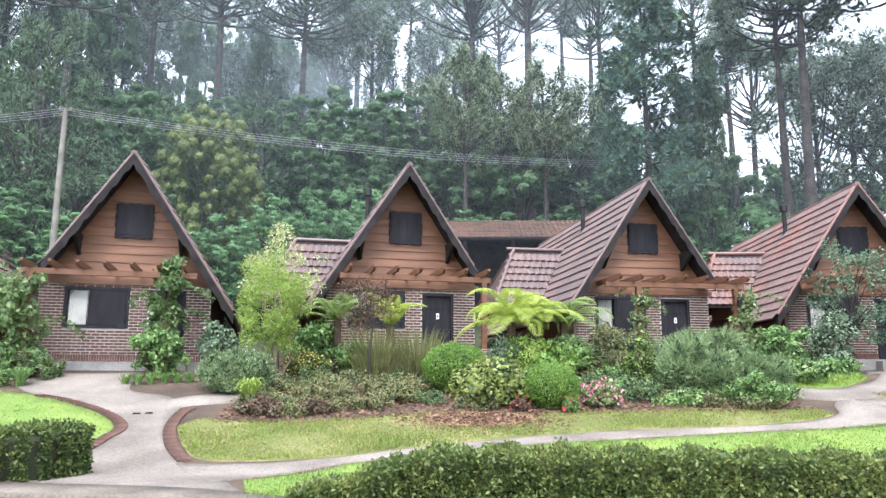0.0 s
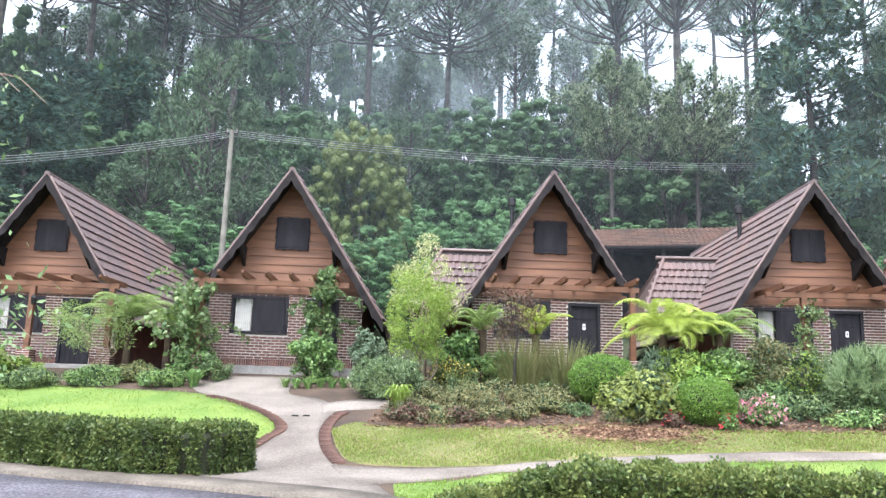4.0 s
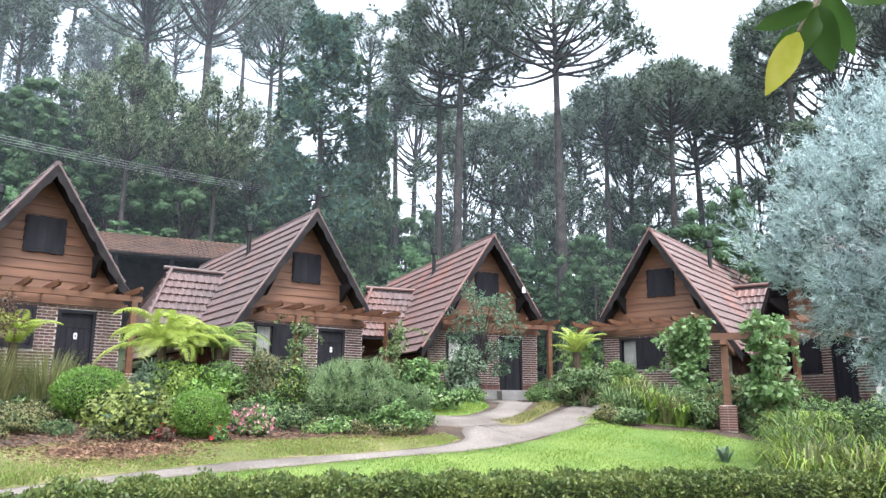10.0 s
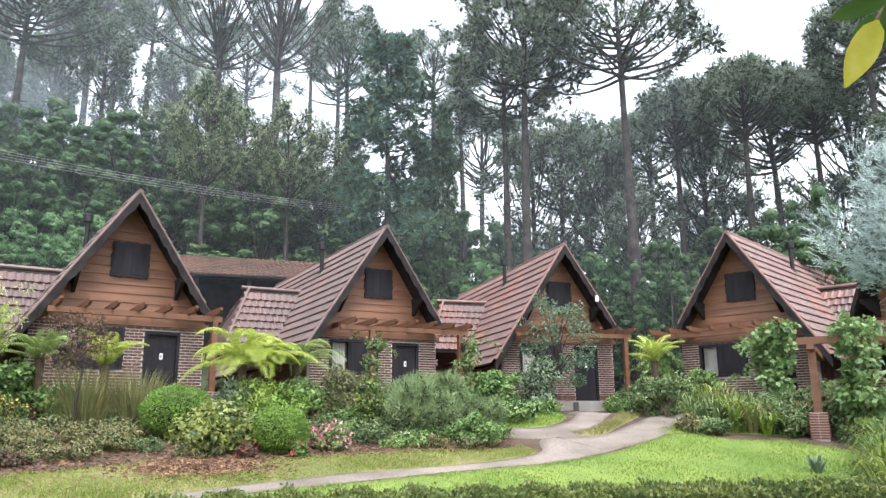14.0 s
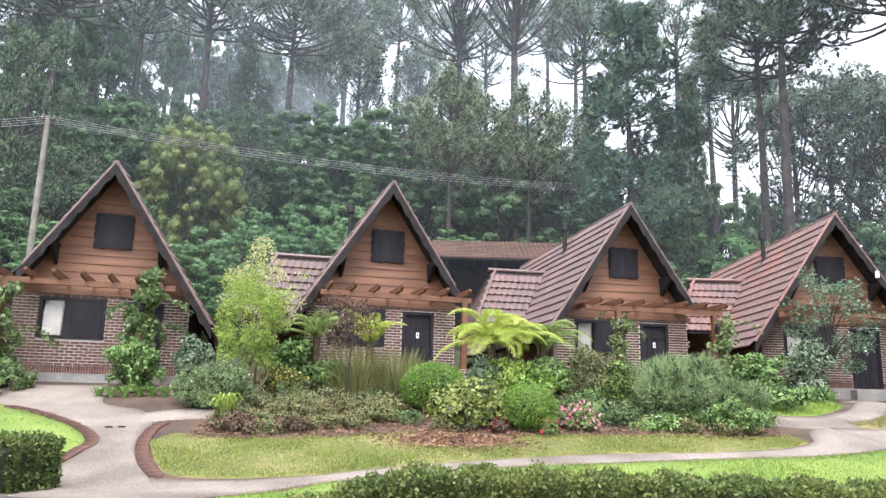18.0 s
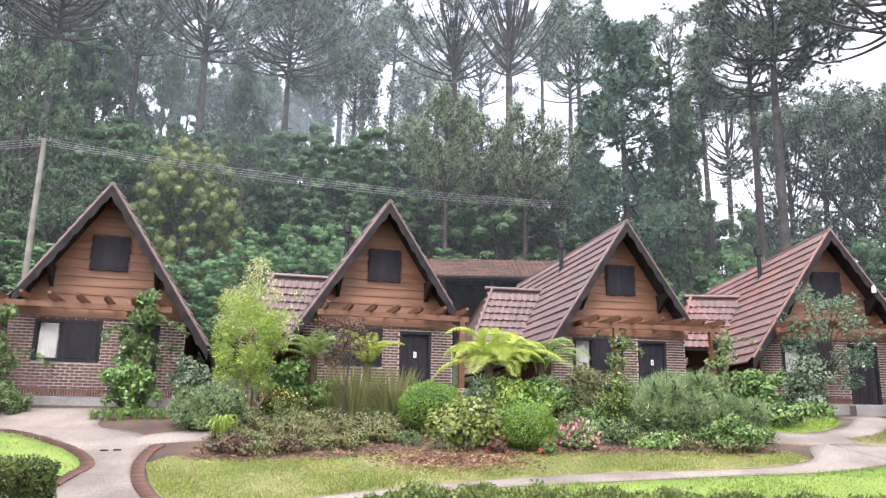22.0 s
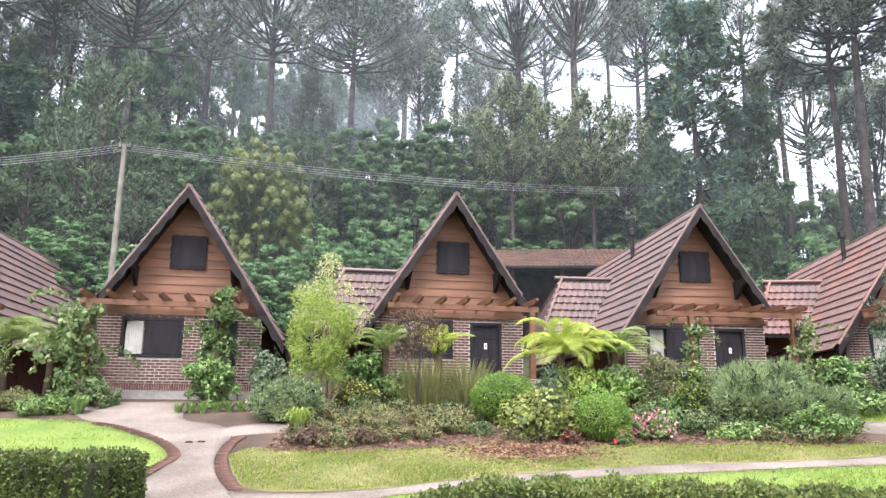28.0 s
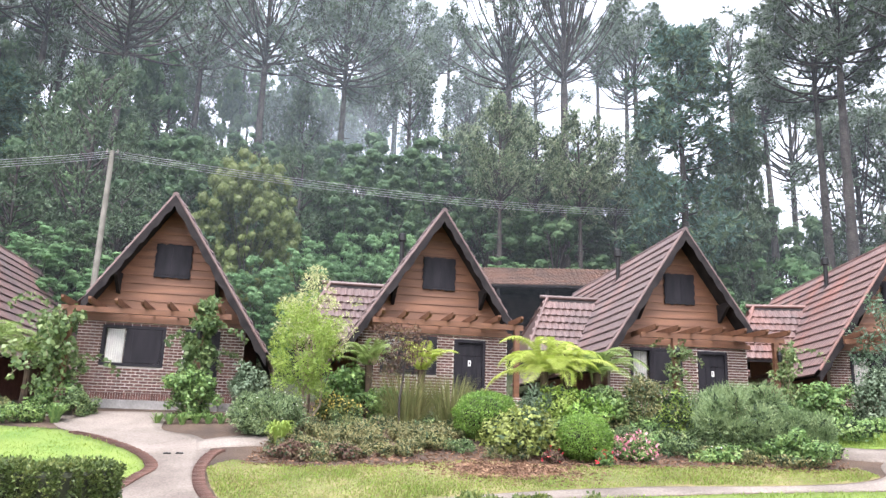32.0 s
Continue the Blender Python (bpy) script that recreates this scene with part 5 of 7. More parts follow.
# a lattice of thin trees among the tall trunks, far up the slope
for d, step in ((68, 4.6), (78, 4.2), (88, 4.0)):
    az = -56 + float(rng.uniform(0, 2))
    while az < 11:
        x, y = polar(az, d + float(rng.uniform(-4, 4)))
        top = float(np.interp(az, *SKYLINE)) + float(rng.uniform(3.0, 7.0)) * float(np.interp(az, (-46, -36, -30, 2, 9, 26), (0.3, 0.4, 1.0, 0.9, 0.3, 0.2)))
        k = int(rng.integers(0, 5))
        h = (1.6 + d * math.tan(radians(top)) - gz(x, y)) / (18, 18, 18, 9, 9)[k]
        w = min(max(h, 0.55), 0.95)
        make_tree("woodland_tree", (THIN[0], THIN[1], THIN[2], BEHIND[1], BEHIND[5])[k], "slender tree fading in the mist", "tree", "woodland on the hill", pose(x, y, gz(x, y) - 0.2, 0, 0, float(rng.uniform(0, 360))) @ Matrix.Diagonal((w, w, h, 1)))
        az += step * (0.62 if az < -9 else 1.0) * float(rng.uniform(0.7, 1.3))
for az, d, top, k, wide in ((16.0, 45, 28.9, 0, 1.3), (20.4, 45, 22.6, 1, 0.62), (-35.6, 50, 21.8, 0, 1.1), (-39.6, 54, 21.2, 0, 1.1), (13.0, 55, 22.4, 1, 0.8), (18.6, 55, 20.4, 1, 0.8), (-41.5, 46, 19, 0, 1.0), (53.2, 42, 19, 1, 1.2)):
    x, y = polar(az, d)
    s = (1.6 + d * math.tan(radians(top)) - gz(x, y)) / (17, 14)[k]
    make_tree("conifer_tree", PINES[k], "blue-green conifer with soft tiers of needles", "tree", "conifers on the hill", pose(x, y, gz(x, y), 0, 0, float(rng.uniform(0, 360))) @ Matrix.Diagonal((wide, wide, s, 1)))

# broken undergrowth below the far crowns
for k in range(20):
    az, d = 25 + k * 1.75, float(rng.uniform(52, 76))
    x, y = polar(az, d)
    h = (1.6 + d * math.tan(radians(float(rng.uniform(12.5, 16.8)))) - gz(x, y))
    make_tree("woodland_tree", BEHIND[(5, 1, 2)[k % 3]] if k % 2 else THIN[k % 3], "small tree under tall araucarias in mist", "tree", "woodland on the hill", pose(x, y, gz(x, y) - 0.2, 0, 0, k * 51) @ Matrix.Diagonal((0.8, 0.8, h / (9 if k % 2 else 18), 1)))

# a small leafless tree with pale forked stems
bare = thing("bare_tree", "small leafless tree with pale forked stems", "tree", at=pose(*polar(12.2, 39.6), gz(*polar(12.2, 39.6))))
br = np.random.default_rng(64)
for k in range(5):
    a, h = k * 1.3, float(br.uniform(3.0, 4.6))
    part("stem", Geo().tube([(0, 0, -0.2), (0.25 * math.cos(a), 0.1 * math.sin(a), h * 0.4), (0.9 * math.cos(a), 0.5 * math.sin(a), h)], [0.06, 0.045, 0.015], 6, False).tube([(0.3 * math.cos(a), 0.14 * math.sin(a), h * 0.45), (0.2 * math.cos(a) + 0.3, 0.3, h * 0.85)], [0.03, 0.01], 5, False), M_STEM, bare)


# thin mist hanging in the woods: haze painted on pale see-through sheets
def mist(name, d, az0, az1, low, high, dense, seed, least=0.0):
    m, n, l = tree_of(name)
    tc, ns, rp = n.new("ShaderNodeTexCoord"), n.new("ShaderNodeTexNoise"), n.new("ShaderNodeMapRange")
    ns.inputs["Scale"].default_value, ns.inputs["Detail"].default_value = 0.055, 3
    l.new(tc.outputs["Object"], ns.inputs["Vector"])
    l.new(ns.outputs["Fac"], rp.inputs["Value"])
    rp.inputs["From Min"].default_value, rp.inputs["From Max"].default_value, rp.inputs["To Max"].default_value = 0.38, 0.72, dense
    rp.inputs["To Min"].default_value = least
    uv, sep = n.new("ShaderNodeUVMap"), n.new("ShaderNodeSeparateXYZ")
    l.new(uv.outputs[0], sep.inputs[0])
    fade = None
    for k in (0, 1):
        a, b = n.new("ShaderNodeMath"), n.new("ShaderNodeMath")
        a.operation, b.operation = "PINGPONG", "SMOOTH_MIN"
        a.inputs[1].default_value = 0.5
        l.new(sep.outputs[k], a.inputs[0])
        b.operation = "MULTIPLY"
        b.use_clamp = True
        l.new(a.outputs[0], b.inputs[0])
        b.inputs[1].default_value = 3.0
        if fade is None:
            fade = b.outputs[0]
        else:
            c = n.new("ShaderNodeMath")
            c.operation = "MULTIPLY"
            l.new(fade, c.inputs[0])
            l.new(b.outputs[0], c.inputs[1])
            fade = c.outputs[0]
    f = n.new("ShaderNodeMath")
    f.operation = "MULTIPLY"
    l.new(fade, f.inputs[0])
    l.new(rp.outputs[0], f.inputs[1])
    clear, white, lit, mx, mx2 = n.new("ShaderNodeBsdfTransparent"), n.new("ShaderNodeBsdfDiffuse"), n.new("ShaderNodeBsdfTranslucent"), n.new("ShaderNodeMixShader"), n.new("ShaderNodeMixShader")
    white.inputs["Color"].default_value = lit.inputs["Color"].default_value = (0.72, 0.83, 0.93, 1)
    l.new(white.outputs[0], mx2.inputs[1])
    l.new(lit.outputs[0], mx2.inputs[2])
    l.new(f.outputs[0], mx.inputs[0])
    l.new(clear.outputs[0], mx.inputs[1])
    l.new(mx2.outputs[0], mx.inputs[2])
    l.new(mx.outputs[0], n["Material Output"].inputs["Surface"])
    k = 24
    v, fc = [], []
    for i in range(k + 1):
        x, y = polar(az0 + (az1 - az0) * i / k, d)
        v += [(x, y, gz(x, y) + low), (x * 1.04, y * 1.04, gz(x, y) + high)]
    me = Geo().add(v, [(2 * i, 2 * i + 2, 2 * i + 3, 2 * i + 1) for i in range(k)]).mesh(name, m, True)
    uvl = me.uv_layers.new(name="fade")
    for i in range(k):
        for j, (a, b) in enumerate(((i, 0), (i + 1, 0), (i + 1, 1), (i, 1))):
            uvl.data[4 * i + j].uv = (a / k, b)
    ob = tagged(new(name, me), "thin pale see-through sheet painted as mist between the trees", "mist", kind="backdrop")
    ob.visible_shadow = False
    return ob


# wide sheets veil the distance with painted haze, the narrow one a mist patch
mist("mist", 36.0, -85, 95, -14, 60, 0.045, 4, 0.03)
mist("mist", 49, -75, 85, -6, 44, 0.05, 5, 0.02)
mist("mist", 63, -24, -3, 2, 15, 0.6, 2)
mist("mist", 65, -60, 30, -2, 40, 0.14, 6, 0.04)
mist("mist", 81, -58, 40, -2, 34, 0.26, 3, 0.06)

# hedges
def hedge(label, line, width, height, seed, low_start=False):
    r = np.random.default_rng(seed)
    n = 60
    c = resample(line, n)
    ln = float(np.hypot(*np.diff(c, axis=0).T).sum())
    t = thing("hedge", label, "hedge", "clipped hedges along the road")
    core = Geo()
    d = unit(np.gradient(c, axis=0))
    nr = np.stack([-d[:, 1], d[:, 0]], 1)
    prof = [(-0.5, 0.0), (-0.5, 0.92), (-0.4, 1.0), (0.4, 1.0), (0.5, 0.92), (0.5, 0.0)]
    v = []
    rise = np.ones(n)
    if low_start:
        rise = 0.25 + 0.75 * smoothstep(0, 7, np.arange(n))
    for i in range(n):
        for a, b in prof:
            x, y = c[i] + nr[i] * a * (width - 0.28)
            v.append((x, y, gz(*c[i]) - 0.05 + b * (height * rise[i] - 0.04)))
    k = len(prof)
    core.add(v, [(i * k + j, (i + 1) * k + j, (i + 1) * k + j + 1, i * k + j + 1) for i in range(n - 1) for j in range(k - 1)] + [tuple(range(k)), tuple((n - 1) * k + j for j in range(k - 1, -1, -1))])
    # solid body whose dark colour acts as shade between the leaves
    part("core", core, M_TWIGSHADE, t)
    m = int(ln * 4900)
    s = r.uniform(0, 1, m) * (n - 1)
    s[: m // 30] = r.choice([0.0, n - 1.0], m // 30)
    i = np.minimum(s.astype(int), n - 2)
    fr = (s - i)[:, None]
    p = c[i] * (1 - fr) + c[i + 1] * fr
    nn = nr[i]
    face = r.choice(3, m, p=(0.5, 0.38, 0.12))
    a = np.where(face == 0, -0.5, np.where(face == 1, r.uniform(-0.5, 0.5, m), 0.5)) * width
    ends = np.arange(m) < m // 30
    a = np.where(ends, r.uniform(-0.5, 0.5, m) * width, a)
    b = np.where((face == 1) & ~ends, height, r.uniform(0.02, 1, m) * height)
    b = b * np.interp(s, np.arange(n), rise)
    lump = 0.04 * np.sin(s * 2.1) + 0.03 * np.sin(s * 5.3 + b * 6)
    q = np.stack([p[:, 0] + nn[:, 0] * (a + np.sign(a) * lump * (face != 1)), p[:, 1] + nn[:, 1] * (a + np.sign(a) * lump * (face != 1)), ground_z(p[:, 0], p[:, 1]) + b + lump * (face == 1)], 1)
    q += r.normal(size=q.shape) * 0.025
    od = np.stack([nn[:, 0] * np.sign(a) * (face != 1), nn[:, 1] * np.sign(a) * (face != 1), (face == 1) * 1.0], 1)
    tang = np.where((s < 1)[:, None], -d[0], d[-1])
    od[ends, :2] = tang[ends]
    part("leaves", quads("leaves", leaf_quads(q, od * 0.5 + r.normal(size=(m, 3)) * 0.6 + (0, 0, 0.15), 0.06, 0.038, seed=seed), L_HEDGE), L_HEDGE, t)
    return t


# near-black twig colour with the inner shade of hedges and box balls in it
M_TWIGSHADE = surface("shaded_twigs", (0.02, 0.024, 0.012), (0.035, 0.04, 0.02), 0.95, 4, 40, 0.8, stain=0.4)
hedge("clipped dark green hedge with a rounded end by the path", [(-17.5, 13.3), (-12, 12.25), (-9, 11.72), (-7.8, 11.5), (-7.0, 11.44), (-6.45, 11.6), (-6.2, 12.0), (-6.15, 12.5)], 0.92, 0.74, 51)
hedge("long clipped hedge with sunlit leaf tips along the road", [(-1.75, 9.75), (-0.9, 9.6), (0.4, 9.5), (2.5, 9.25), (5, 8.75), (8, 7.9), (11.2, 6.9), (13, 6.1)], 0.95, 0.66, 52, True)


def shrub(name, label, x, y, w, h, leaf, size, n, seed, clump=0.16, wild=0.8, droop=0.0, category="shrub", flowers=None, count=40, narrow=0.5, z=None, out=0.8, bloom=0.05):
    """A rounded shrub of many small leaves on stems; w across, h high."""
    z = gz(x, y) if z is None else z
    t = thing(name, label, category, at=pose(x, y, z - 0.03, 0, 0, float(rng.uniform(0, 360))))
    body = clumps((w * 0.42, w * 0.42, h * 0.43), count, clump * max(w, h) * 0.8, seed)
    broad = narrow >= 0.4
    lv = blob_leaves(body, int(n * 1.25), size, size * narrow * (1.15 if broad else 1.0), seed + 9, droop, out, (0.55 if broad else 0.3, 1.0), wild, broad)
    lv[..., 2] = np.maximum(lv[..., 2], 0.01)
    part("foliage", quads("foliage", lv, leaf, inner_leaves(body, 12, 0.6, seed), M_INNERSHADE), leaf, t)
    g = Geo()
    r = np.random.default_rng(seed)
    for b in body[:12]:
        g.tube([(r.normal() * 0.04, r.normal() * 0.04, -0.05), (b[0] * 0.4, b[1] * 0.4, b[2] * 0.5), b[:3]], [0.016, 0.012, 0.006], 5, False)
    tagged(part("woody_base", g, M_STEM, t), kind="stuff")
    if flowers is not None:
        m, count_f = flowers
        tagged(part("bloom", quads("bloom", blob_leaves([(a, b, c + 0.03, d * 1.08, e * 1.08, f * 1.1) for a, b, c, d, e, f in body], count_f, bloom, bloom * 0.8, seed + 19, 0, 1, (0.95, 1.05)), m), m, t), kind="stuff")
    return t


def blades(name, label, x, y, w, h, leaf, n, seed, width=0.03, category="plant", arch=0.5, z=None, spread=0.25):
    """A tuft of arching strap leaves, each of six joined pieces."""
    r = np.random.default_rng(seed)
    a = r.uniform(0, 2 * math.pi, n)
    reach = w / 2 * r.uniform(0.25, 1.0, n)
    top = h * (r.uniform(0.6, 1.05, n) if arch > 0.4 else r.uniform(0.3, 1.1, n))
    o = np.stack([np.cos(a), np.sin(a)], 1)
    base = np.concatenate([o * (r.uniform(0, spread, n) * w / 2)[:, None], np.zeros((n, 1))], 1)
    side = np.stack([-np.sin(a), np.cos(a), np.zeros(n)], 1) * (width * r.uniform(0.7, 1.2, n))[:, None] / 2
    bend = 1.5 + arch * r.uniform(0.15, 1.1, n)
    pts = []
    steps = (0, 0.18, 0.36, 0.54, 0.70, 0.86, 1.0)
    for q in steps:
        hh = top * np.sin(q * bend) if arch > 0.4 else top * (q * (1 + arch) - arch * q ** 2.5)
        pts.append(base + np.concatenate([o * (reach * q ** 1.15)[:, None], (hh + np.zeros(n))[:, None]], 1))
    wd = (0.7, 0.95, 1.0, 0.9, 0.72, 0.45, 0.05)
    qs = [np.stack([pts[i] - side * wd[i], pts[i] + side * wd[i], pts[i + 1] + side * wd[i + 1], pts[i + 1] - side * wd[i + 1]], 1) for i in range(len(steps) - 1)]
    place = pose(x, y, (gz(x, y) if z is None else z) - 0.02, 0, 0, float(r.uniform(0, 360)))
    if name == "agave":
        t = thing(name, label, category, at=place)
        for i in range(n):
            part("leaf", quads("leaf", np.stack([q[i] for q in qs]), leaf), leaf, t)
        return t
    if name != "rush_clump":
        return thing(name, label, category, at=place, data=quads(name, np.concatenate(qs), leaf))
    t = thing(name, label, category, at=place)
    dry = r.uniform(0, 1, n) < 0.22
    for nm, m, pick in (("green_tuft", leaf, ~dry), ("dry_tuft", L_DUSTY, dry)):
        part(nm, quads(nm, np.concatenate([q[pick] for q in qs]), m), m, t)
    return t


def fern_tree(label, x, y, trunk_h, reach, n, seed, z=None, leaf=None, rise=0.0):
    """A tree fern: fibrous trunk and a crown of arching fronds with leaflets on both sides."""
    leaf = leaf or L_FERN
    r = np.random.default_rng(seed)
    t = thing("tree_fern", label, "tree fern", at=pose(x, y, gz(x, y) if z is None else z))
    part("trunk", Geo().tube([(0, 0, -0.2), (0.02, 0, trunk_h * 0.5), (0, 0.02, trunk_h)], [0.13, 0.1, 0.12], 9), M_FIBRE, t, "dark fibrous trunk")
    for k in range(n):
        a = 2 * math.pi * k / n + r.uniform(-0.2, 0.2)
        l = reach * r.uniform(0.75, 1.1)
        steep = min((1.35, 0.75, 1.05, 0.35)[k % 4] + rise + r.uniform(-0.18, 0.18), 1.5)
        m = 40
        q = np.linspace(0.04, 1, m)
        bend = r.uniform(-0.25, 0.25)
        ang = steep - q ** 1.5 * (steep + r.uniform(0.7, 1.35) - rise * 2)
        xs, zs = np.cumsum(np.cos(ang)) * l / m, trunk_h + np.cumsum(np.sin(ang)) * l / m
        aa = a + bend * q ** 2
        c = np.stack([xs * np.cos(aa), xs * np.sin(aa), zs], 1)
        tang = unit(np.gradient(c, axis=0))
        sd = np.stack([-np.sin(aa), np.cos(aa), np.zeros(m)], 1)
        w = 0.2 * reach * np.sin(np.clip(0.1 + q * 0.9, 0, 1) * math.pi) ** 0.6 + 0.02
        qs = []
        for s in (-1, 1):
            d = unit(sd * s * 0.95 + tang * 0.35 + np.array([0, 0, -0.1]))
            tip = c + d * w[:, None] + np.array([0, 0, -1.0]) * (w * 0.3)[:, None] + r.normal(size=c.shape) * 0.012
            hw = tang * (l / m * 0.36)
            mid = c + d * (w * 0.5)[:, None]
            qs.append(np.stack([c - hw * 0.7, mid - hw, tip, mid + hw], 1))
            qs.append(np.stack([c + d * (w * 0.15)[:, None], mid + hw * 1.3 + np.array([0, 0, 0.015]), c + d * (w * 0.85)[:, None] + hw * 1.2, mid + hw * 0.3], 1))
        rib = Geo().tube([tuple(v) for v in c[::3]], [0.012 * (1.1 - i / 10) for i in range(len(c[::3]))], 4, False)
        fr = part("frond", rib, leaf, t)
        tagged(part("leaf_blade", quads("leaf_blade", np.concatenate(qs), leaf), leaf, fr), kind="stuff")
    return t


def vine(label, x, y, w, h, leaf, n, seed, size=0.13, z=None, top=0.0, shoots=7):
    """A climber clothing a post: ragged clumps of broad leaves on twisting stems, with loose shoots."""
    r = np.random.default_rng(seed)
    z = gz(x, y) if z is None else z
    t = thing("climbing_vine", label, "vine", "climbers on the pergolas", at=pose(x, y, z))
    body = []
    for i in range(34):
        q = i / 33
        ww = w * r.uniform(0.18, 0.42) * (1 + top * q) * (0.75 + 0.35 * math.sin(i * 0.9 + seed))
        a = r.uniform(0, 6.28)
        body.append((math.cos(a) * w * 0.3 * r.uniform(0, 1), math.sin(a) * w * 0.3 * r.uniform(0, 1), h * (0.05 + 0.92 * q), ww * 0.62, ww * 0.62, max(h * 0.045, ww * 0.4)))
    lv = [blob_leaves(body, n, size, size * 0.85, seed + 1, 0.5, 0.7, (0.45, 1.1), 0.6)]
    g = Geo()
    for k in range(3):
        g.tube([(0.1 * math.cos(i * 0.8 + k * 2), 0.1 * math.sin(i * 0.8 + k * 2), h * i / 12) for i in range(13)], 0.014, 5, False)
    for k in range(shoots):
        a, l, zz = r.uniform(0, 6.28), w * r.uniform(0.6, 1.15), h * r.uniform(0.35, 1.0)
        q = np.linspace(0, 1, 16)
        c = np.stack([np.cos(a + 0.5 * q) * l * q, np.sin(a + 0.5 * q) * l * q, zz + 0.35 * np.sin(q * 2.6) - 0.25 * q * q], 1)
        g.tube([tuple(p) for p in c[::3]], 0.006, 4, False)
        lv.append(leaf_quads(np.repeat(c, 3, 0) + r.normal(size=(48, 3)) * 0.04, r.normal(size=(48, 3)) + np.array([0, 0, -0.5]), size, size * 0.8, seed=seed + k))
    part("foliage", quads("foliage", np.concatenate(lv), leaf), leaf, t)
    tagged(part("woody_base", g, M_STEM, t), kind="stuff")
    return t


def topiary(label, x, y, w, h, leaf, size, n, seed, name="box_ball"):
    """A clipped round shrub: a dense even shell of small leaves over a twiggy heart, coloured dark as shade."""
    r = np.random.default_rng(seed)
    t = thing(name, label, "shrub", "clipped shrubs in the bed", at=pose(x, y, gz(x, y) - 0.04))
    o = unit(r.normal(size=(n, 3)))
    bump = 1 + 0.04 * np.sin(o[:, 0] * 7 + seed) * np.sin(o[:, 1] * 6) + 0.03 * np.sin(o[:, 2] * 11)
    rad = (bump * r.uniform(0.84, 1.02, n))[:, None]
    p = o * rad * np.array([w / 2, w / 2, h / 2]) + np.array([0, 0, h / 2])
    part("foliage", quads("foliage", leaf_quads(p, o * 0.7 + r.normal(size=o.shape) * 0.5 + np.array([0, 0, 0.25]), size, size * 0.55, seed=seed), leaf), leaf, t)
    g = Geo()
    k = 9
    v = [(0.40 * w * math.sin(math.pi * i / k) * math.cos(2 * math.pi * j / 12), 0.40 * w * math.sin(math.pi * i / k) * math.sin(2 * math.pi * j / 12), h / 2 + 0.41 * h * math.cos(math.pi * i / k)) for i in range(k + 1) for j in range(12)]
    part("heart", g.add(v, [(i * 12 + j, (i + 1) * 12 + j, (i + 1) * 12 + (j + 1) % 12, i * 12 + (j + 1) % 12) for i in range(k) for j in range(12)]), M_TWIGSHADE, t, smooth=True)
    return t

# ---- garden ----
def before(site, x, y):
    """A place given in the frame of a cottage (x along its front, y out from it), on the ground."""
    sx, sy, sz, yaw = site[:4]
    c, s = math.cos(radians(yaw)), math.sin(radians(yaw))
    return sx + c * x + s * y, sy + s * x - c * y


def sight(az, d):
    return polar(az, d)


topiary("clipped round box shrub, bright green", 0.33, 19.0, 1.6, 1.2, L_BOX, 0.05, 14000, 301)
topiary("small clipped round box shrub, bright green", 2.5, 17.2, 1.22, 1.02, L_BOX, 0.045, 12000, 302)
shrub("azalea", "low azalea with pink and white flowers", 3.6, 17.3, 1.05, 0.62, L_GARDEN, 0.06, 1800, 303, flowers=(L_PINK, 420), bloom=0.07)
shrub("azalea", "small plant with red flowers", 2.85, 16.7, 0.45, 0.4, L_GARDEN, 0.07, 500, 304, flowers=(L_RED, 40), bloom=0.09)
shrub("azalea", "small plant with red flowers", 1.75, 16.75, 0.5, 0.35, L_PLUM, 0.07, 500, 305, flowers=(L_RED, 30), bloom=0.07)
shrub("lavender_shrub", "wide grey-green lavender shrub", 6.4, 18.7, 2.8, 1.65, L_LAV, 0.17, 15000, 306, 0.15, droop=-0.7, narrow=0.10, out=0.8, count=70)
shrub("lavender_shrub", "grey-green lavender shrub behind", 7.9, 18.6, 1.5, 1.15, L_LAV, 0.15, 6000, 307, 0.17, droop=-0.6, narrow=0.11, out=0.8)
shrub("silver_shrub", "rounded grey-green shrub with pale flowers", -5.1, 18.7, 1.9, 1.15, L_LAV, 0.085, 9500, 308, 0.15, droop=-0.4, narrow=0.22, out=0.9, flowers=(L_BLOOM, 130), count=70, bloom=0.035)
shrub("rust_shrub", "low shrub with rusty and green leaves", 1.2, 17.7, 2.1, 0.95, L_RUST, 0.13, 3000, 309, 0.24, narrow=0.4, count=26, wild=1.0)
shrub("ground_cover", "dusty green low ground cover", -1.2, 18.6, 2.0, 0.42, L_DUSTY, 0.055, 5200, 310, 0.12, count=60)
shrub("ground_cover", "dusty green low ground cover", -2.9, 18.3, 1.8, 0.4, L_DUSTY, 0.055, 4800, 311, 0.12, count=60)
shrub("ground_cover", "dark plum-leaved ground cover", -3.9, 16.5, 1.2, 0.35, L_PLUM, 0.08, 1200, 312)
shrub("ground_cover", "dark plum-leaved ground cover", -2.8, 16.7, 1.1, 0.3, L_PLUM, 0.08, 1100, 313)
shrub("yellow_shrub", "low shrub with yellow flowers", -3.7, 20.6, 1.5, 0.7, L_OLIVE, 0.08, 2400, 314, flowers=(L_YELLOW, 500), bloom=0.07)
blades("rush_clump", "upright clump of olive rushes", -1.75, 20.3, 1.7, 1.4, L_RUSH, 620, 315, 0.02, arch=0.25, spread=0.75)
blades("rush_clump", "upright clump of olive rushes", -0.6, 20.3, 1.5, 1.35, L_RUSH, 560, 316, 0.02, arch=0.25, spread=0.75)
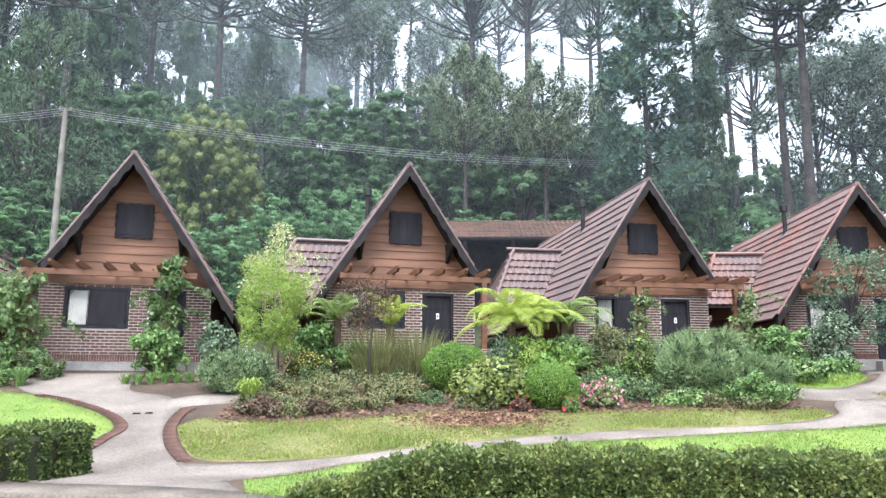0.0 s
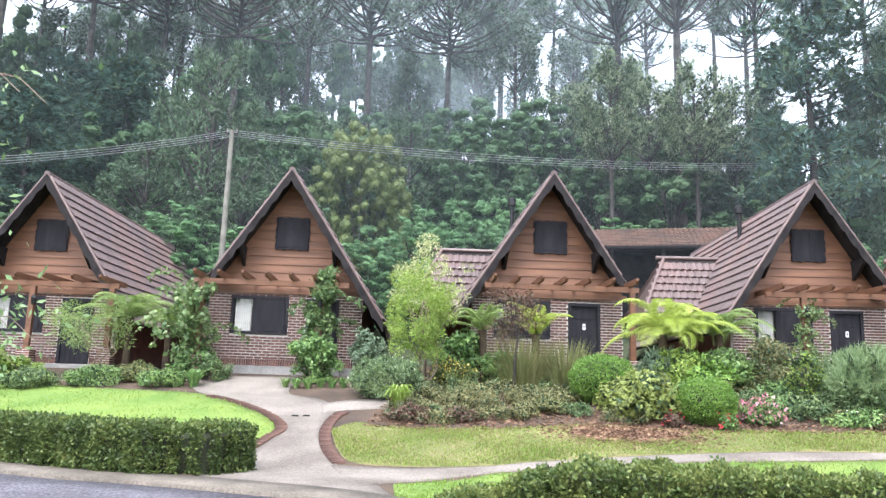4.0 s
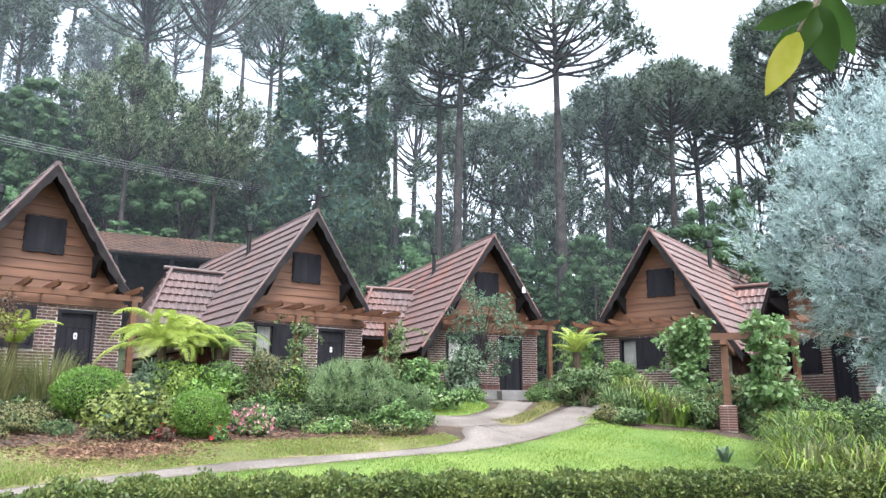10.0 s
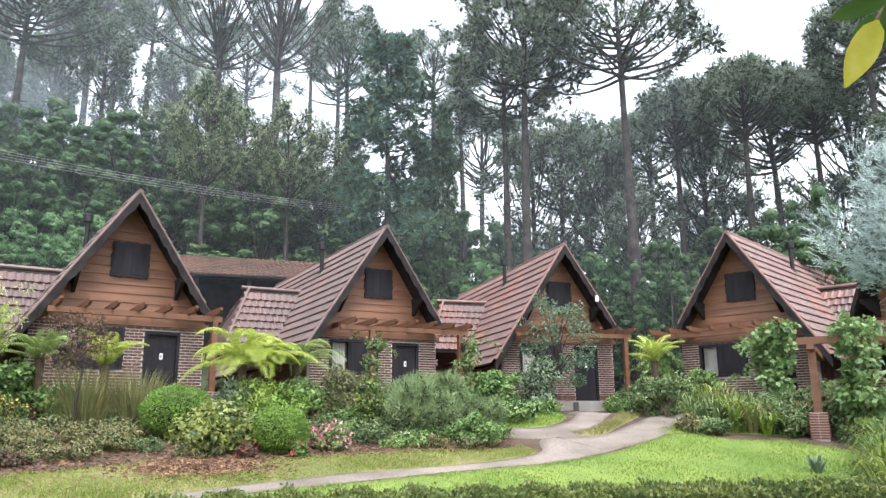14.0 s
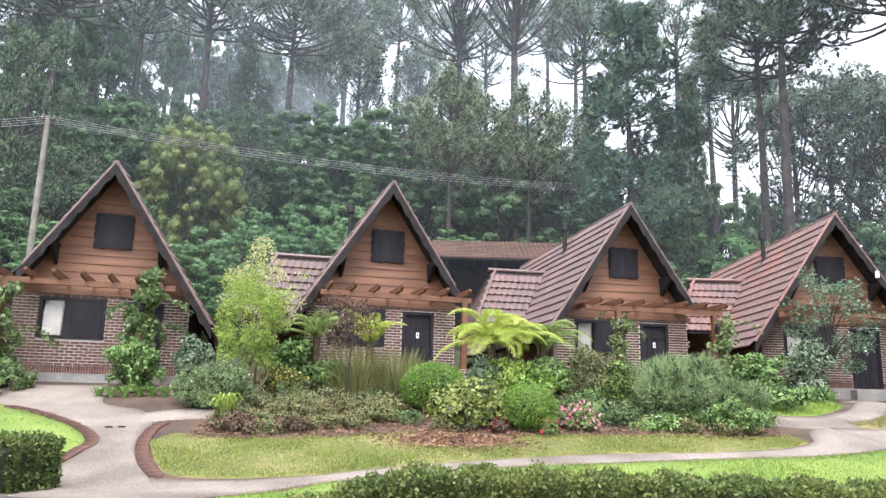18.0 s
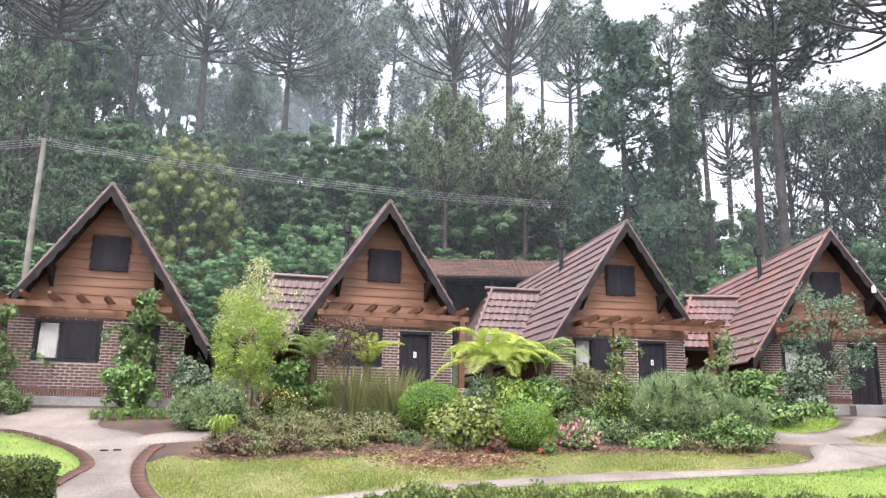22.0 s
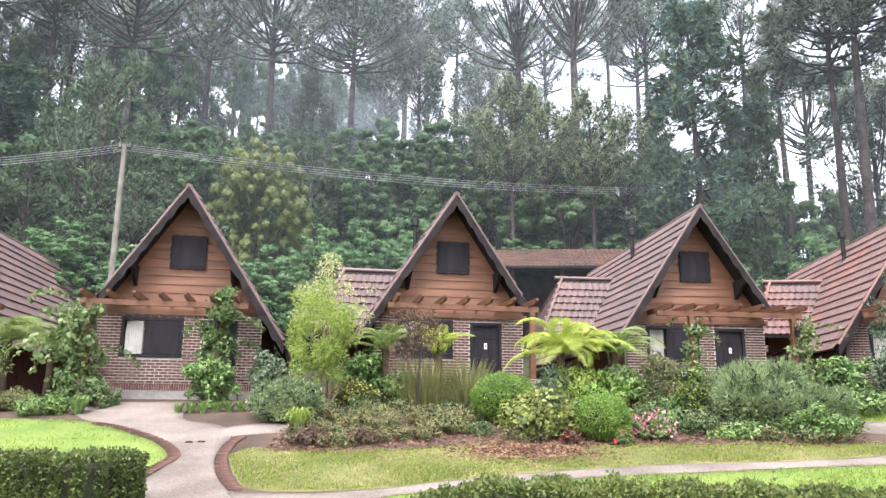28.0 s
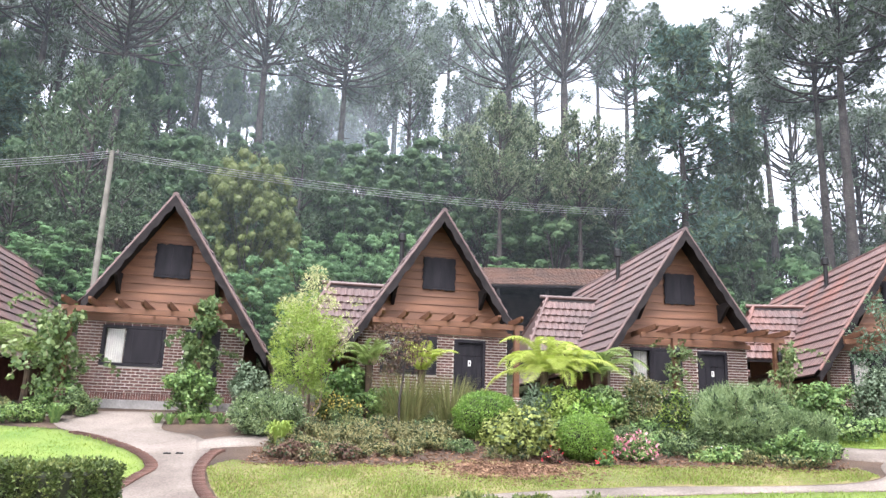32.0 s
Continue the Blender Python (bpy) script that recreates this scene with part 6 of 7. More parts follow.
blades("cycad", "small yellow-green cycad in soil", -4.4, 17.4, 0.95, 0.6, L_LIME, 120, 317, 0.05, arch=0.9)
make_tree("lime_tree", tree_meshes(3.5, 0.95, 318, L_LIME, 8200, 0.10, 0.15, M_STEM, 0.2, 90, stems=2, narrow=0.28, girth=0.4), "young tree with bright lime-green leaves", "tree", "", pose(-4.45, 19.6, gz(-4.45, 19.6)))
make_tree("pale_tree", tree_meshes(4.2, 1.15, 371, L_PALE, 3800, 0.09, 0.4, M_STEM, 0.24, 46, stems=2, narrow=0.4, girth=0.35), "loose young tree with pale creamy leaves", "tree", "", pose(-4.6, 21.3, gz(-4.6, 21.3)))
make_tree("plum_tree", tree_meshes(2.9, 0.75, 372, L_PLUM, 1500, 0.08, 0.5, M_BARK, 0.2, 26, stems=1, narrow=0.45, girth=0.35), "thin young tree with sparse plum-brown leaves", "tree", "", pose(-1.95, 19.4, gz(-1.95, 19.4)))
shrub("garden_shrub", "leafy mid-green garden shrub", 3.6, 21.0, 1.7, 1.2, L_GARDEN, 0.12, 2600, 319)
shrub("garden_shrub", "bright green leafy shrub", 2.6, 20.0, 1.6, 0.9, L_BOX, 0.10, 2600, 320)
shrub("garden_shrub", "thin shrub with pale yellow-green leaves", 4.5, 20.4, 1.5, 1.8, L_DUSTY, 0.07, 2400, 321)
shrub("garden_shrub", "thin shrub with yellow-green leaves", 5.0, 19.2, 0.95, 1.6, L_LIME, 0.07, 900, 322)
shrub("garden_shrub", "low green shrub with small white flowers", 5.7, 17.5, 1.0, 0.35, L_GARDEN, 0.1, 800, 323, flowers=(L_BLOOM, 40))
shrub("garden_shrub", "leafy green shrub at the bed's end", 7.2, 17.2, 1.3, 0.85, L_GARDEN, 0.08, 2600, 324)
fern_tree("spreading tree fern with yellow-green fronds", *sight(5.3, 20.6), 1.5, 1.75, 22, 325)
fern_tree("tree fern with yellow-green fronds", *sight(7.0, 21.2), 1.5, 1.6, 14, 331)
fern_tree("tree fern with pale green fronds", *sight(9.2, 21.9), 1.45, 1.6, 14, 326, leaf=L_FERN2)
fern_tree("slender tree fern with upright pale fronds", *sight(-4.0, 21.3), 1.35, 1.25, 15, 327, rise=0.4)
fern_tree("slender tree fern with dark trunk", *sight(-8.0, 21.6), 1.45, 1.2, 15, 328, leaf=L_FERN2, rise=0.3)
fern_tree("slender upright tree fern between cottages", *sight(36.0, 25.6), 1.7, 1.2, 14, 339, rise=0.4)
for az, d in ((35.2, 24.6), (36.6, 24.4), (37.5, 25.2)):
    shrub("garden_shrub", "dark leafy shrub under a tree fern", *sight(az, d), 1.3, 1.5, L_CLIMB, 0.1, 1500, int(az * 40), 0.2, count=26)
blades("agave", "grey-green agave rosette in the bed", 2.0, 21.4, 1.3, 1.1, L_GREY, 60, 329, 0.09, arch=0.6)
shrub("garden_shrub", "bright lime-green ferny shrub", 2.6, 21.2, 1.0, 1.3, L_LIME, 0.1, 1500, 330)

S0, S1, S2, S3, S4, S5, S6 = SITES[1:]
vine("dense climber on a pergola post", *before(S1, -2.5, 1.45), 1.6, 2.9, L_CLIMB, 1700, 341, 0.15, top=0.2, shoots=10)
vine("dense climber on a pergola post", *before(S1, 1.15, 1.35), 1.35, 3.1, L_CLIMB, 2300, 342, 0.15, top=0.2)
shrub("garden_shrub", "leafy shrub at a pergola foot", *before(S1, 1.2, 2.0), 1.6, 1.6, L_GARDEN, 0.11, 2600, 343)
shrub("garden_shrub", "pale shrub with white flowers", *before(S1, 2.6, 1.3), 1.3, 1.6, L_GREY, 0.11, 1800, 344)
vine("climber on a pergola post", *before(S3, -0.7, 1.35), 0.8, 2.6, L_CLIMB, 800, 345, 0.1, top=0.5)
vine("climber on a pergola post", *before(S3, 2.8, 1.5), 1.1, 2.6, L_CLIMB, 1700, 346, 0.11)
vine("climber on a pergola post", *before(S4, 2.9, 1.35), 0.8, 2.6, L_CLIMB, 900, 347, 0.1)
make_tree("garden_tree", tree_meshes(4.4, 1.4, 348, L_GLOSS, 3000, 0.11, 0.2, M_BARK, 0.26, 50, stems=1, girth=0.6, narrow=0.6), "small garden tree with dark glossy leaves", "tree", "", pose(*before(S4, -1.2, 2.2), 1.75))
shrub("blue_shrub", "tall blue-green leafy shrub", *before(S4, -2.2, 2.8), 1.4, 2.3, L_GREY, 0.11, 2600, 349)
shrub("garden_shrub", "mixed green garden shrub", *before(S4, -3.6, 2.5), 1.8, 1.9, L_GARDEN, 0.12, 2600, 350)
shrub("garden_shrub", "low green border plants", 9.3, 20.0, 2.2, 0.5, L_GARDEN, 0.1, 2200, 351)
shrub("garden_shrub", "low green border plants", 11.0, 21.0, 1.6, 0.45, L_GARDEN, 0.1, 1500, 352)
shrub("box_ball", "rounded grey-green shrub by a door", *before(S4, 2.0, 1.2), 1.3, 1.0, L_LAV, 0.07, 2600, 353)
shrub("box_ball", "rounded bright green shrub by a door", *before(S4, 2.8, 2.0), 1.2, 0.8, L_BOX, 0.06, 2600, 354)
vine("climber on a pergola post", *before(S5, -2.6, 1.35), 1.0, 2.5, L_GARDEN, 1300, 355)
vine("broad-leaved bright climber on a pergola post", *before(S5, 1.55, 1.45), 1.75, 2.9, L_VINE, 2300, 356, 0.18, shoots=6)
shrub("garden_shrub", "rounded leafy shrub under a window", *before(S5, -0.9, 1.6), 1.4, 1.9, L_GARDEN, 0.11, 2000, 357)
blades("strap_leaf_plant", "clump of long strap leaves", *before(S5, -1.6, 2.8), 2.2, 0.75, L_CLIMB, 100, 358, 0.036, arch=1.2, spread=0.5)
blades("strap_leaf_plant", "clump of long yellow-green strap leaves", *before(S5, -0.2, 3.4), 2.4, 0.95, L_STRAP, 100, 359, 0.036, arch=1.2, spread=0.5)
blades("strap_leaf_plant", "clump of dark strap leaves", *before(S5, 1.0, 3.2), 2.0, 0.85, L_CLIMB, 100, 360, 0.036, arch=1.2, spread=0.5)
vine("broad-leaved bright climber on a pergola post", 17.44, 15.1, 1.75, 3.3, L_VINE, 2400, 361, 0.17, shoots=5)
for k, (az, d, w, h) in enumerate(((43.4, 24.0, 1.4, 0.9), (44.4, 23.6, 1.4, 0.9), (45.2, 24.0, 1.3, 0.8), (38.6, 23.4, 1.7, 0.9), (39.8, 23.1, 1.9, 1.0), (41.2, 22.9, 2.0, 1.05), (42.3, 23.0, 1.9, 0.9), (40.4, 24.0, 1.9, 1.2), (43.2, 22.9, 1.4, 0.7))):
    blades("strap_leaf_plant", "full clump of dark strap leaves in a border" if k in (0, 1, 3, 4) else "full clump of yellow-green strap leaves in a border", *sight(az, d), w, h, (L_CLIMB if k in (0, 1, 3, 4) else L_STRAP if k in (5, 8) else L_RUSH), 70, 385 + k, 0.05, arch=0.9, spread=0.25)
for k, (az, d, w, h) in enumerate(((38.3, 22.5, 1.1, 0.5), (39.5, 22.3, 1.1, 0.5), (40.6, 23.3, 1.5, 0.75), (42.4, 23.5, 1.5, 0.7), (44.3, 23.0, 1.2, 0.9), (45.0, 23.4, 1.1, 1.1), (46.9, 24.4, 1.3, 1.2), (47.7, 24.0, 1.4, 1.3), (48.6, 23.6, 1.4, 1.2), (49.4, 23.2, 1.3, 1.3), (47.2, 25.6, 1.5, 1.6), (48.4, 23.0, 0.9, 0.6))):
    shrub("garden_shrub", "dark leafy shrub beside a brick pier" if k > 3 else "low dusty shrub edging a border", *sight(az, d), w, h, L_CLIMB if k % 3 else L_DUSTY, 0.09, 1500, 1200 + k, 0.2, count=28)
for k in range(34):
    az = 49.9 + 8.6 * (k * 0.618 % 1)
    d = 22.6 - 8.8 * (k / 33) + (0.9 if az > 54 else 0.0)
    blades("strap_leaf_plant", "dense fountain of green strap leaves", *sight(az, d), 1.8 + 0.7 * (k * 0.37 % 1), 0.8 + 0.35 * (k * 0.73 % 1), (L_STRAP, L_CLIMB, L_STRAP, L_RUSH)[k % 4], 130, 1250 + k, 0.036, arch=1.0, spread=0.25)
blades("agave", "small blue agave on the lawn", 13.6, 13.1, 0.62, 0.4, L_GREY, 26, 381, 0.075, arch=0.45)

# beds before the western cottages
shrub("garden_shrub", "leafy shrub in the bed", *before(S0, -1.6, 2.6), 1.7, 1.4, L_GARDEN, 0.09, 2600, 401)
shrub("garden_shrub", "yellow-green leafy shrub in the bed", *before(S0, 0.1, 3.0), 1.6, 1.5, L_LIME, 0.11, 1600, 402)
shrub("garden_shrub", "low brown-green shrub in the bed", *before(S0, -0.6, 3.9), 2.2, 0.8, L_DUSTY, 0.09, 2200, 403)
shrub("garden_shrub", "low green shrub in the bed", *before(S0, 1.6, 3.6), 1.7, 0.55, L_CLIMB, 0.06, 3000, 404)
shrub("garden_shrub", "low green shrub in the bed", *before(S0, 3.2, 3.4), 1.9, 0.6, L_GARDEN, 0.06, 3200, 405)
fern_tree("tree fern with spreading pale fronds", *before(S0, 3.4, 1.6), 1.7, 1.8, 15, 406, leaf=L_FERN2)
fern_tree("tree fern with spreading pale fronds", *before(S0, 4.7, 1.9), 1.5, 1.4, 13, 407, leaf=L_FERN2)
shrub("garden_shrub", "dark leafy shrub beside a cottage", *before(S0, 5.6, 2.6), 1.5, 1.2, L_GARDEN, 0.1, 2000, 408)
blades("strap_leaf_plant", "small clump of strap leaves", *before(S1, -2.0, 2.5), 0.9, 0.5, L_GARDEN, 90, 409, 0.04)
for k in range(9):
    blades("strap_leaf_plant", "low tuft of strap leaves edging a bed", *before(S1, 0.5 + 0.32 * k, 2.75 + 0.06 * (k % 3)), 0.55, 0.3, L_GARDEN, 46, 410 + k, 0.03)

shrub("garden_shrub", "grey-green shrub under tree ferns", *sight(4.6, 20.0), 1.1, 1.35, L_GREY, 0.12, 1900, 332, narrow=0.3)
shrub("garden_shrub", "lime green leafy shrub under tree ferns", *sight(6.2, 20.1), 1.1, 1.5, L_LIME, 0.1, 2000, 333)
shrub("garden_shrub", "fresh green leafy shrub under tree ferns", *sight(8.2, 20.4), 1.7, 1.15, L_BOX, 0.1, 2600, 334)
shrub("garden_shrub", "dark green shrub under tree ferns", *sight(9.8, 21.2), 1.3, 1.2, L_CLIMB, 0.1, 2000, 335)
shrub("garden_shrub", "yellow-green leafy garden shrub", *sight(0.2, 20.9), 1.2, 1.1, L_DUSTY, 0.09, 1900, 336)
shrub("garden_shrub", "leafy shrub beside rushes", *sight(-6.6, 21.0), 1.3, 1.1, L_GARDEN, 0.1, 1900, 337)
shrub("garden_shrub", "broad-leaved dark shrub behind a young tree", *sight(-9.6, 21.6), 1.5, 1.7, L_GARDEN, 0.14, 1900, 338)

make_tree("feathery_bush", tree_meshes(2.9, 1.5, 411, L_VINE, 2600, 0.10, 0.25, M_STEM, 0.4, 34, stems=3, narrow=0.4, girth=0.3), "loose feathery bush with pale green leaves", "shrub", "", pose(*before(S0, -2.2, 3.4), gz(*before(S0, -2.2, 3.4))))
make_tree("feathery_bush", tree_meshes(2.3, 1.3, 412, L_FERN2, 3600, 0.10, 0.3, M_STEM, 0.3, 40, stems=3, narrow=0.22, girth=0.3), "pale feathery garden bush beside a door", "shrub", "", pose(*before(S0, 2.6, 2.4), gz(*before(S0, 2.6, 2.4))))
for k, (bx2, by2, bw, bh, m) in enumerate(((-0.9, 3.2, 1.1, 0.6, L_DUSTY), (1.0, 2.8, 1.2, 0.8, L_LIME), (4.2, 2.8, 1.4, 0.6, L_RUSH), (5.2, 3.6, 1.4, 0.5, L_GARDEN), (6.4, 3.0, 1.1, 0.8, L_CLIMB))):
    shrub("garden_shrub", "leafy shrub filling the bed before a cottage", *before(S0, bx2, by2), bw, bh, m, 0.065, 2600, 420 + k)

# low planting that covers the long bed
FRONT = [(-5.0, 16.0), (-4.4, 15.9), (-3.0, 15.8), (-1.0, 16.4), (0.2, 16.7), (1.6, 16.5), (2.6, 16.6), (4.2, 16.8), (5.6, 16.9), (7.2, 16.7), (8.3, 17.0)]
COVER = (("dusty green low ground cover", L_DUSTY, 0.07), ("dull green low ground cover", L_CLIMB, 0.07), ("olive low ground cover", L_RUSH, 0.07), ("dark plum-leaved ground cover", L_PLUM, 0.08), ("grey-green low ground cover", L_LAV, 0.07), ("bright green leafy ground cover", L_GARDEN, 0.09))
cr = np.random.default_rng(55)
for k in range(74):
    x = float(cr.uniform(-4.5, 7.9))
    f = float(np.interp(x, [q[0] for q in FRONT], [q[1] for q in FRONT]))
    back = float(cr.uniform(0.35, 4.6))
    kind = int(cr.choice((3, 3, 0, 2) if back < 0.9 and x < 0 else (0, 0, 1, 2) if x < 0 else (1, 4, 5, 5, 0)))
    lab, m, sz = COVER[kind]
    if abs(x - 2.5) < 0.9 and back < 1.4 or abs(x - 3.6) < 0.6 and back < 1.0:
        continue
    w, h = float(cr.uniform(0.8, 1.5)), float(cr.uniform(0.2, 0.36)) + (0.045 if x < 0 else 0.075) * back
    shrub("ground_cover", lab, x, f + back, w, h, m, sz * 0.78, int(900 * w), 800 + k, 0.17, count=24)
for k in range(26):
    x, y = before((S3, S4, S5, S4)[k % 4], float(cr.uniform(-3.4, 3.0)), float(cr.uniform(1.3, 3.4)))
    px, py = before(S5, -2.6, 1.35)
    if 12.2 < x < 15.6 and 19 < y < 25.2 or math.hypot(x - px, y - py) < 1.6 or math.hypot(x, y) < math.hypot(px, py) and abs(math.atan2(x, y) - math.atan2(px, py)) < 0.05:
        continue
    shrub("garden_shrub", "leafy green border shrub by a cottage", x, y, float(cr.uniform(0.9, 1.5)), float(cr.uniform(0.5, 1.2)), (L_GARDEN, L_CLIMB, L_LAV, L_CLIMB)[int(cr.integers(0, 4))], 0.1, 1500, 900 + k, 0.2, count=26)
for k in range(96):
    x, y = sight(float(cr.uniform(49.8, 64)), 12.5 + 8.3 * (k / 95) ** 1.1)
    if k % 3 or k < 50:
        blades("strap_leaf_plant", "tuft of arching yellow-green strap leaves", x, y, float(cr.uniform(1.3, 2.1)), float(cr.uniform(0.75, 1.3)), (L_STRAP, L_STRAP, L_CLIMB, L_RUSH)[k % 4], 100, 950 + k, 0.034, arch=1.0, spread=0.25)
    else:
        shrub("garden_shrub", "dark leafy shrub among strap leaves", x, y, float(cr.uniform(0.9, 1.6)), float(cr.uniform(0.6, 1.3)), (L_CLIMB, L_HEDGE, L_GARDEN)[k % 3], 0.09, 1300, 950 + k, 0.2, count=30)
for k in range(20):
    x, y = before(S5, float(cr.uniform(-2.4, 2.6)), float(cr.uniform(1.0, 4.2)))
    if k % 3 == 0:
        blades("strap_leaf_plant", "clump of dark arching strap leaves", x, y, float(cr.uniform(1.6, 2.2)), float(cr.uniform(0.5, 0.8)), L_CLIMB, 60, 990 + k, 0.034, arch=1.2, spread=0.5)
    else:
        shrub("garden_shrub", "low dark shrub by a cottage wall", x, y, float(cr.uniform(0.9, 1.4)), float(cr.uniform(0.5, 1.1)), (L_CLIMB, L_GARDEN, L_DUSTY)[k % 3], 0.1, 1500, 990 + k, 0.2, count=26)
for k in range(26):
    x, y = sight(float(cr.uniform(49.2, 55)), float(cr.uniform(23, 27)))
    shrub("garden_shrub", "dark leafy shrub behind a pergola", x, y, float(cr.uniform(1.0, 1.7)), float(cr.uniform(0.6, 1.4)), (L_CLIMB, L_GARDEN, L_HEDGE)[k % 3], 0.1, 1300, 1100 + k, 0.2, count=26)
for k, (az, d, w, h) in enumerate(((54.6, 19.5, 1.6, 1.7), (56.2, 20.0, 1.8, 2.1), (57.8, 19.0, 1.8, 1.9), (59.5, 18.5, 1.8, 2.0), (55.4, 17.5, 1.5, 1.3), (58.6, 16.8, 1.6, 1.4))):
    shrub("garden_shrub", "tall loose shrub with dark leaves and thin stems", *sight(az, d), w, h, (L_CLIMB, L_GARDEN)[k % 2], 0.09, 1700, 1150 + k, 0.2, count=30)
n = 9000
lx = cr.uniform(-4.8, 8.2, n)
ly = np.interp(lx, [q[0] for q in FRONT], [q[1] for q in FRONT]) + np.abs(cr.normal(size=n)) * 1.4 - 0.25
hot = cr.uniform(0, 1, n) < 0.4
lx = np.where(hot, 0.8 + cr.normal(size=n) * 0.7, lx)
ly = np.where(hot, 16.0 + cr.normal(size=n) * 0.36, ly)
lp = np.stack([lx, ly, ground_z(lx, ly) + 0.035], 1)
ld = cr.normal(size=(n, 3)) * np.array([1, 1, 0.18])
tagged(new("leaf_litter", quads("leaf_litter", leaf_quads(lp, ld, 0.10, 0.03, seed=5), M_LITTER)), "brown fallen leaves and mulch on the bed", "leaf litter", kind="stuff")

# the silver conifer
make_tree("silver_conifer", silver_meshes(7.6, 3.0, 390), "large silvery blue conifer with feathery sprays", "tree", "", pose(*sight(59.5, 15.5), gz(*sight(59.5, 15.5)) - 0.2))

# electric line
px, py = sight(-28.0, 34)
pole = thing("utility_pole", "slim pale concrete utility pole", "pole", at=pose(px, py, gz(px, py), 0, 0, 10))
ph = 1.6 + 34 * math.tan(radians(18)) - gz(px, py)
part("shaft", Geo().tube([(0, 0, -0.5), (0, 0, ph)], [0.15, 0.1], 12), M_POLE, pole)
part("bracket", Geo().box(-0.3, 0.3, -0.04, 0.04, ph - 0.2, ph - 0.12), M_METAL, pole)
for k in (-0.22, 0.22):
    part("insulator", Geo().tube([(k, 0, ph - 0.12), (k, 0, ph + 0.08)], 0.035, 8), M_POLE, pole)
top = Vector((px, py, gz(px, py) + ph))
ex, ey = sight(24.5, 60)
end = Vector((ex, ey, 1.6 + 60 * math.tan(radians(15.4))))
wx, wy = sight(-60, 30)
west = Vector((wx, wy, 1.6 + 30 * math.tan(radians(9.8))))
lines = thing("power_lines", "sagging grey electric cables with spacers", "cable")
for k in range(4):
    dz = -0.075 * k
    for a, b, sag in ((top, end, 1.12 + 0.04 * k), (west, top, 0.5)):
        pts = [tuple(a.lerp(b, t) + Vector((0, 0.06 * k, dz - sag * 4 * t * (1 - t)))) for t in np.linspace(0, 1, 25)]
        part("cable", Geo().tube(pts, 0.009, 5, False), M_CABLE, lines)

# building on the slope behind
bx, by = sight(5.5, 38)
bz = 1.6 + 40.6 * math.tan(radians(11.9))
b = thing("rear_building", "long dark brown building with an old tiled roof", "building", at=pose(bx, by, 0, 0, 0, -2))
g = Geo().box(-7, 7, 2.5, 5, gz(bx, by) - 3, bz - 1.6)
part("wall", g, M_BARGE, b)
for x in (-5, -2.5, 0, 2.5, 5):
    part("post", Geo().box(x - 0.1, x + 0.1, -0.2, 0.0, gz(bx, by) - 3, bz - 1.55), M_BARGE, b)
part("eave_beam", Geo().box(-7.2, 7.2, -0.25, -0.05, bz - 1.75, bz - 1.55), M_BARGE, b)
part("roof_deck", Geo().prism([(-0.6, bz - 1.62), (3.0, bz - 0.05), (6.6, bz - 1.62), (6.6, bz - 1.7), (3.0, bz - 0.13), (-0.6, bz - 1.7)], 15.0, Matrix.Translation((7.5, 0, 0)) @ pose(0, 0, 0, 0, 0, 90)), M_BARGE, b)
rt, tm = Geo(), tile_mesh("tile")
va = np.array(tm.v)
up = Vector((0, 3.6, 1.57)).normalized()
out = Vector((1, 0, 0)).cross(up)
for c in range(57):
    for r in range(11):
        m = Matrix((Vector((1, 0, 0)), up, out)).transposed().to_4x4()
        m.translation = Vector((-7.5 + c * 0.26, -0.62, bz - 1.6)) + up * (r * 0.36)
        a = np.array(m)
        rt.add(va @ a[:3, :3].T + a[:3, 3], tm.f)
tagged(part("roof_tiles", rt, M_TILEOLD, b), kind="stuff")


# pergola over the way between the last cottages
A, B = Vector((16.75, 15.9, 0)), Vector((17.6, 14.9, 0))
arch = thing("pergola", "stained timber pergola with brick piers over a path", "pergola", "pergolas before the cottages")
d = (B - A).normalized()
zt = 3.72
yaw2 = math.degrees(math.atan2(d.y, d.x))
fr = pose(A.x, A.y, 0, 0, 0, yaw2)
part("beam", Geo().box(-0.35, 3.4, -0.07, 0.07, zt - 0.2, zt), M_BEAM, arch, at=fr)
part("beam", Geo().box(-0.09, 0.09, -0.35, 5.0, zt - 0.36, zt - 0.2), M_BEAM, arch, at=fr)
me = Geo().box(-0.118, 0.118, -0.118, 0.118, -0.027, 0.027).mesh("brick", M_BRICK)
for q in (0.0, 1.35):
    x, y = A.x + d.x * q, A.y + d.y * q
    z = gz(x, y)
    part("post", Geo().box(q - 0.1, q + 0.1, -0.1, 0.1, z + 0.68, zt - 0.2), M_BEAM, arch, at=fr)
    pier = part("pier", Geo().box(q - 0.215, q + 0.215, -0.215, 0.215, z - 0.3, z + 0.7), M_MORTAR, arch, "short brick pier", at=fr)
    for r in range(10):
        for a, c in ((-0.125, -0.125), (0.125, -0.125), (-0.125, 0.125), (0.125, 0.125)):
            part("brick", me, M_BRICK, pier, at=pose(q + a, c, z + 0.03 + r * 0.07, 0, 0, float(rng.uniform(-1.5, 1.5))))


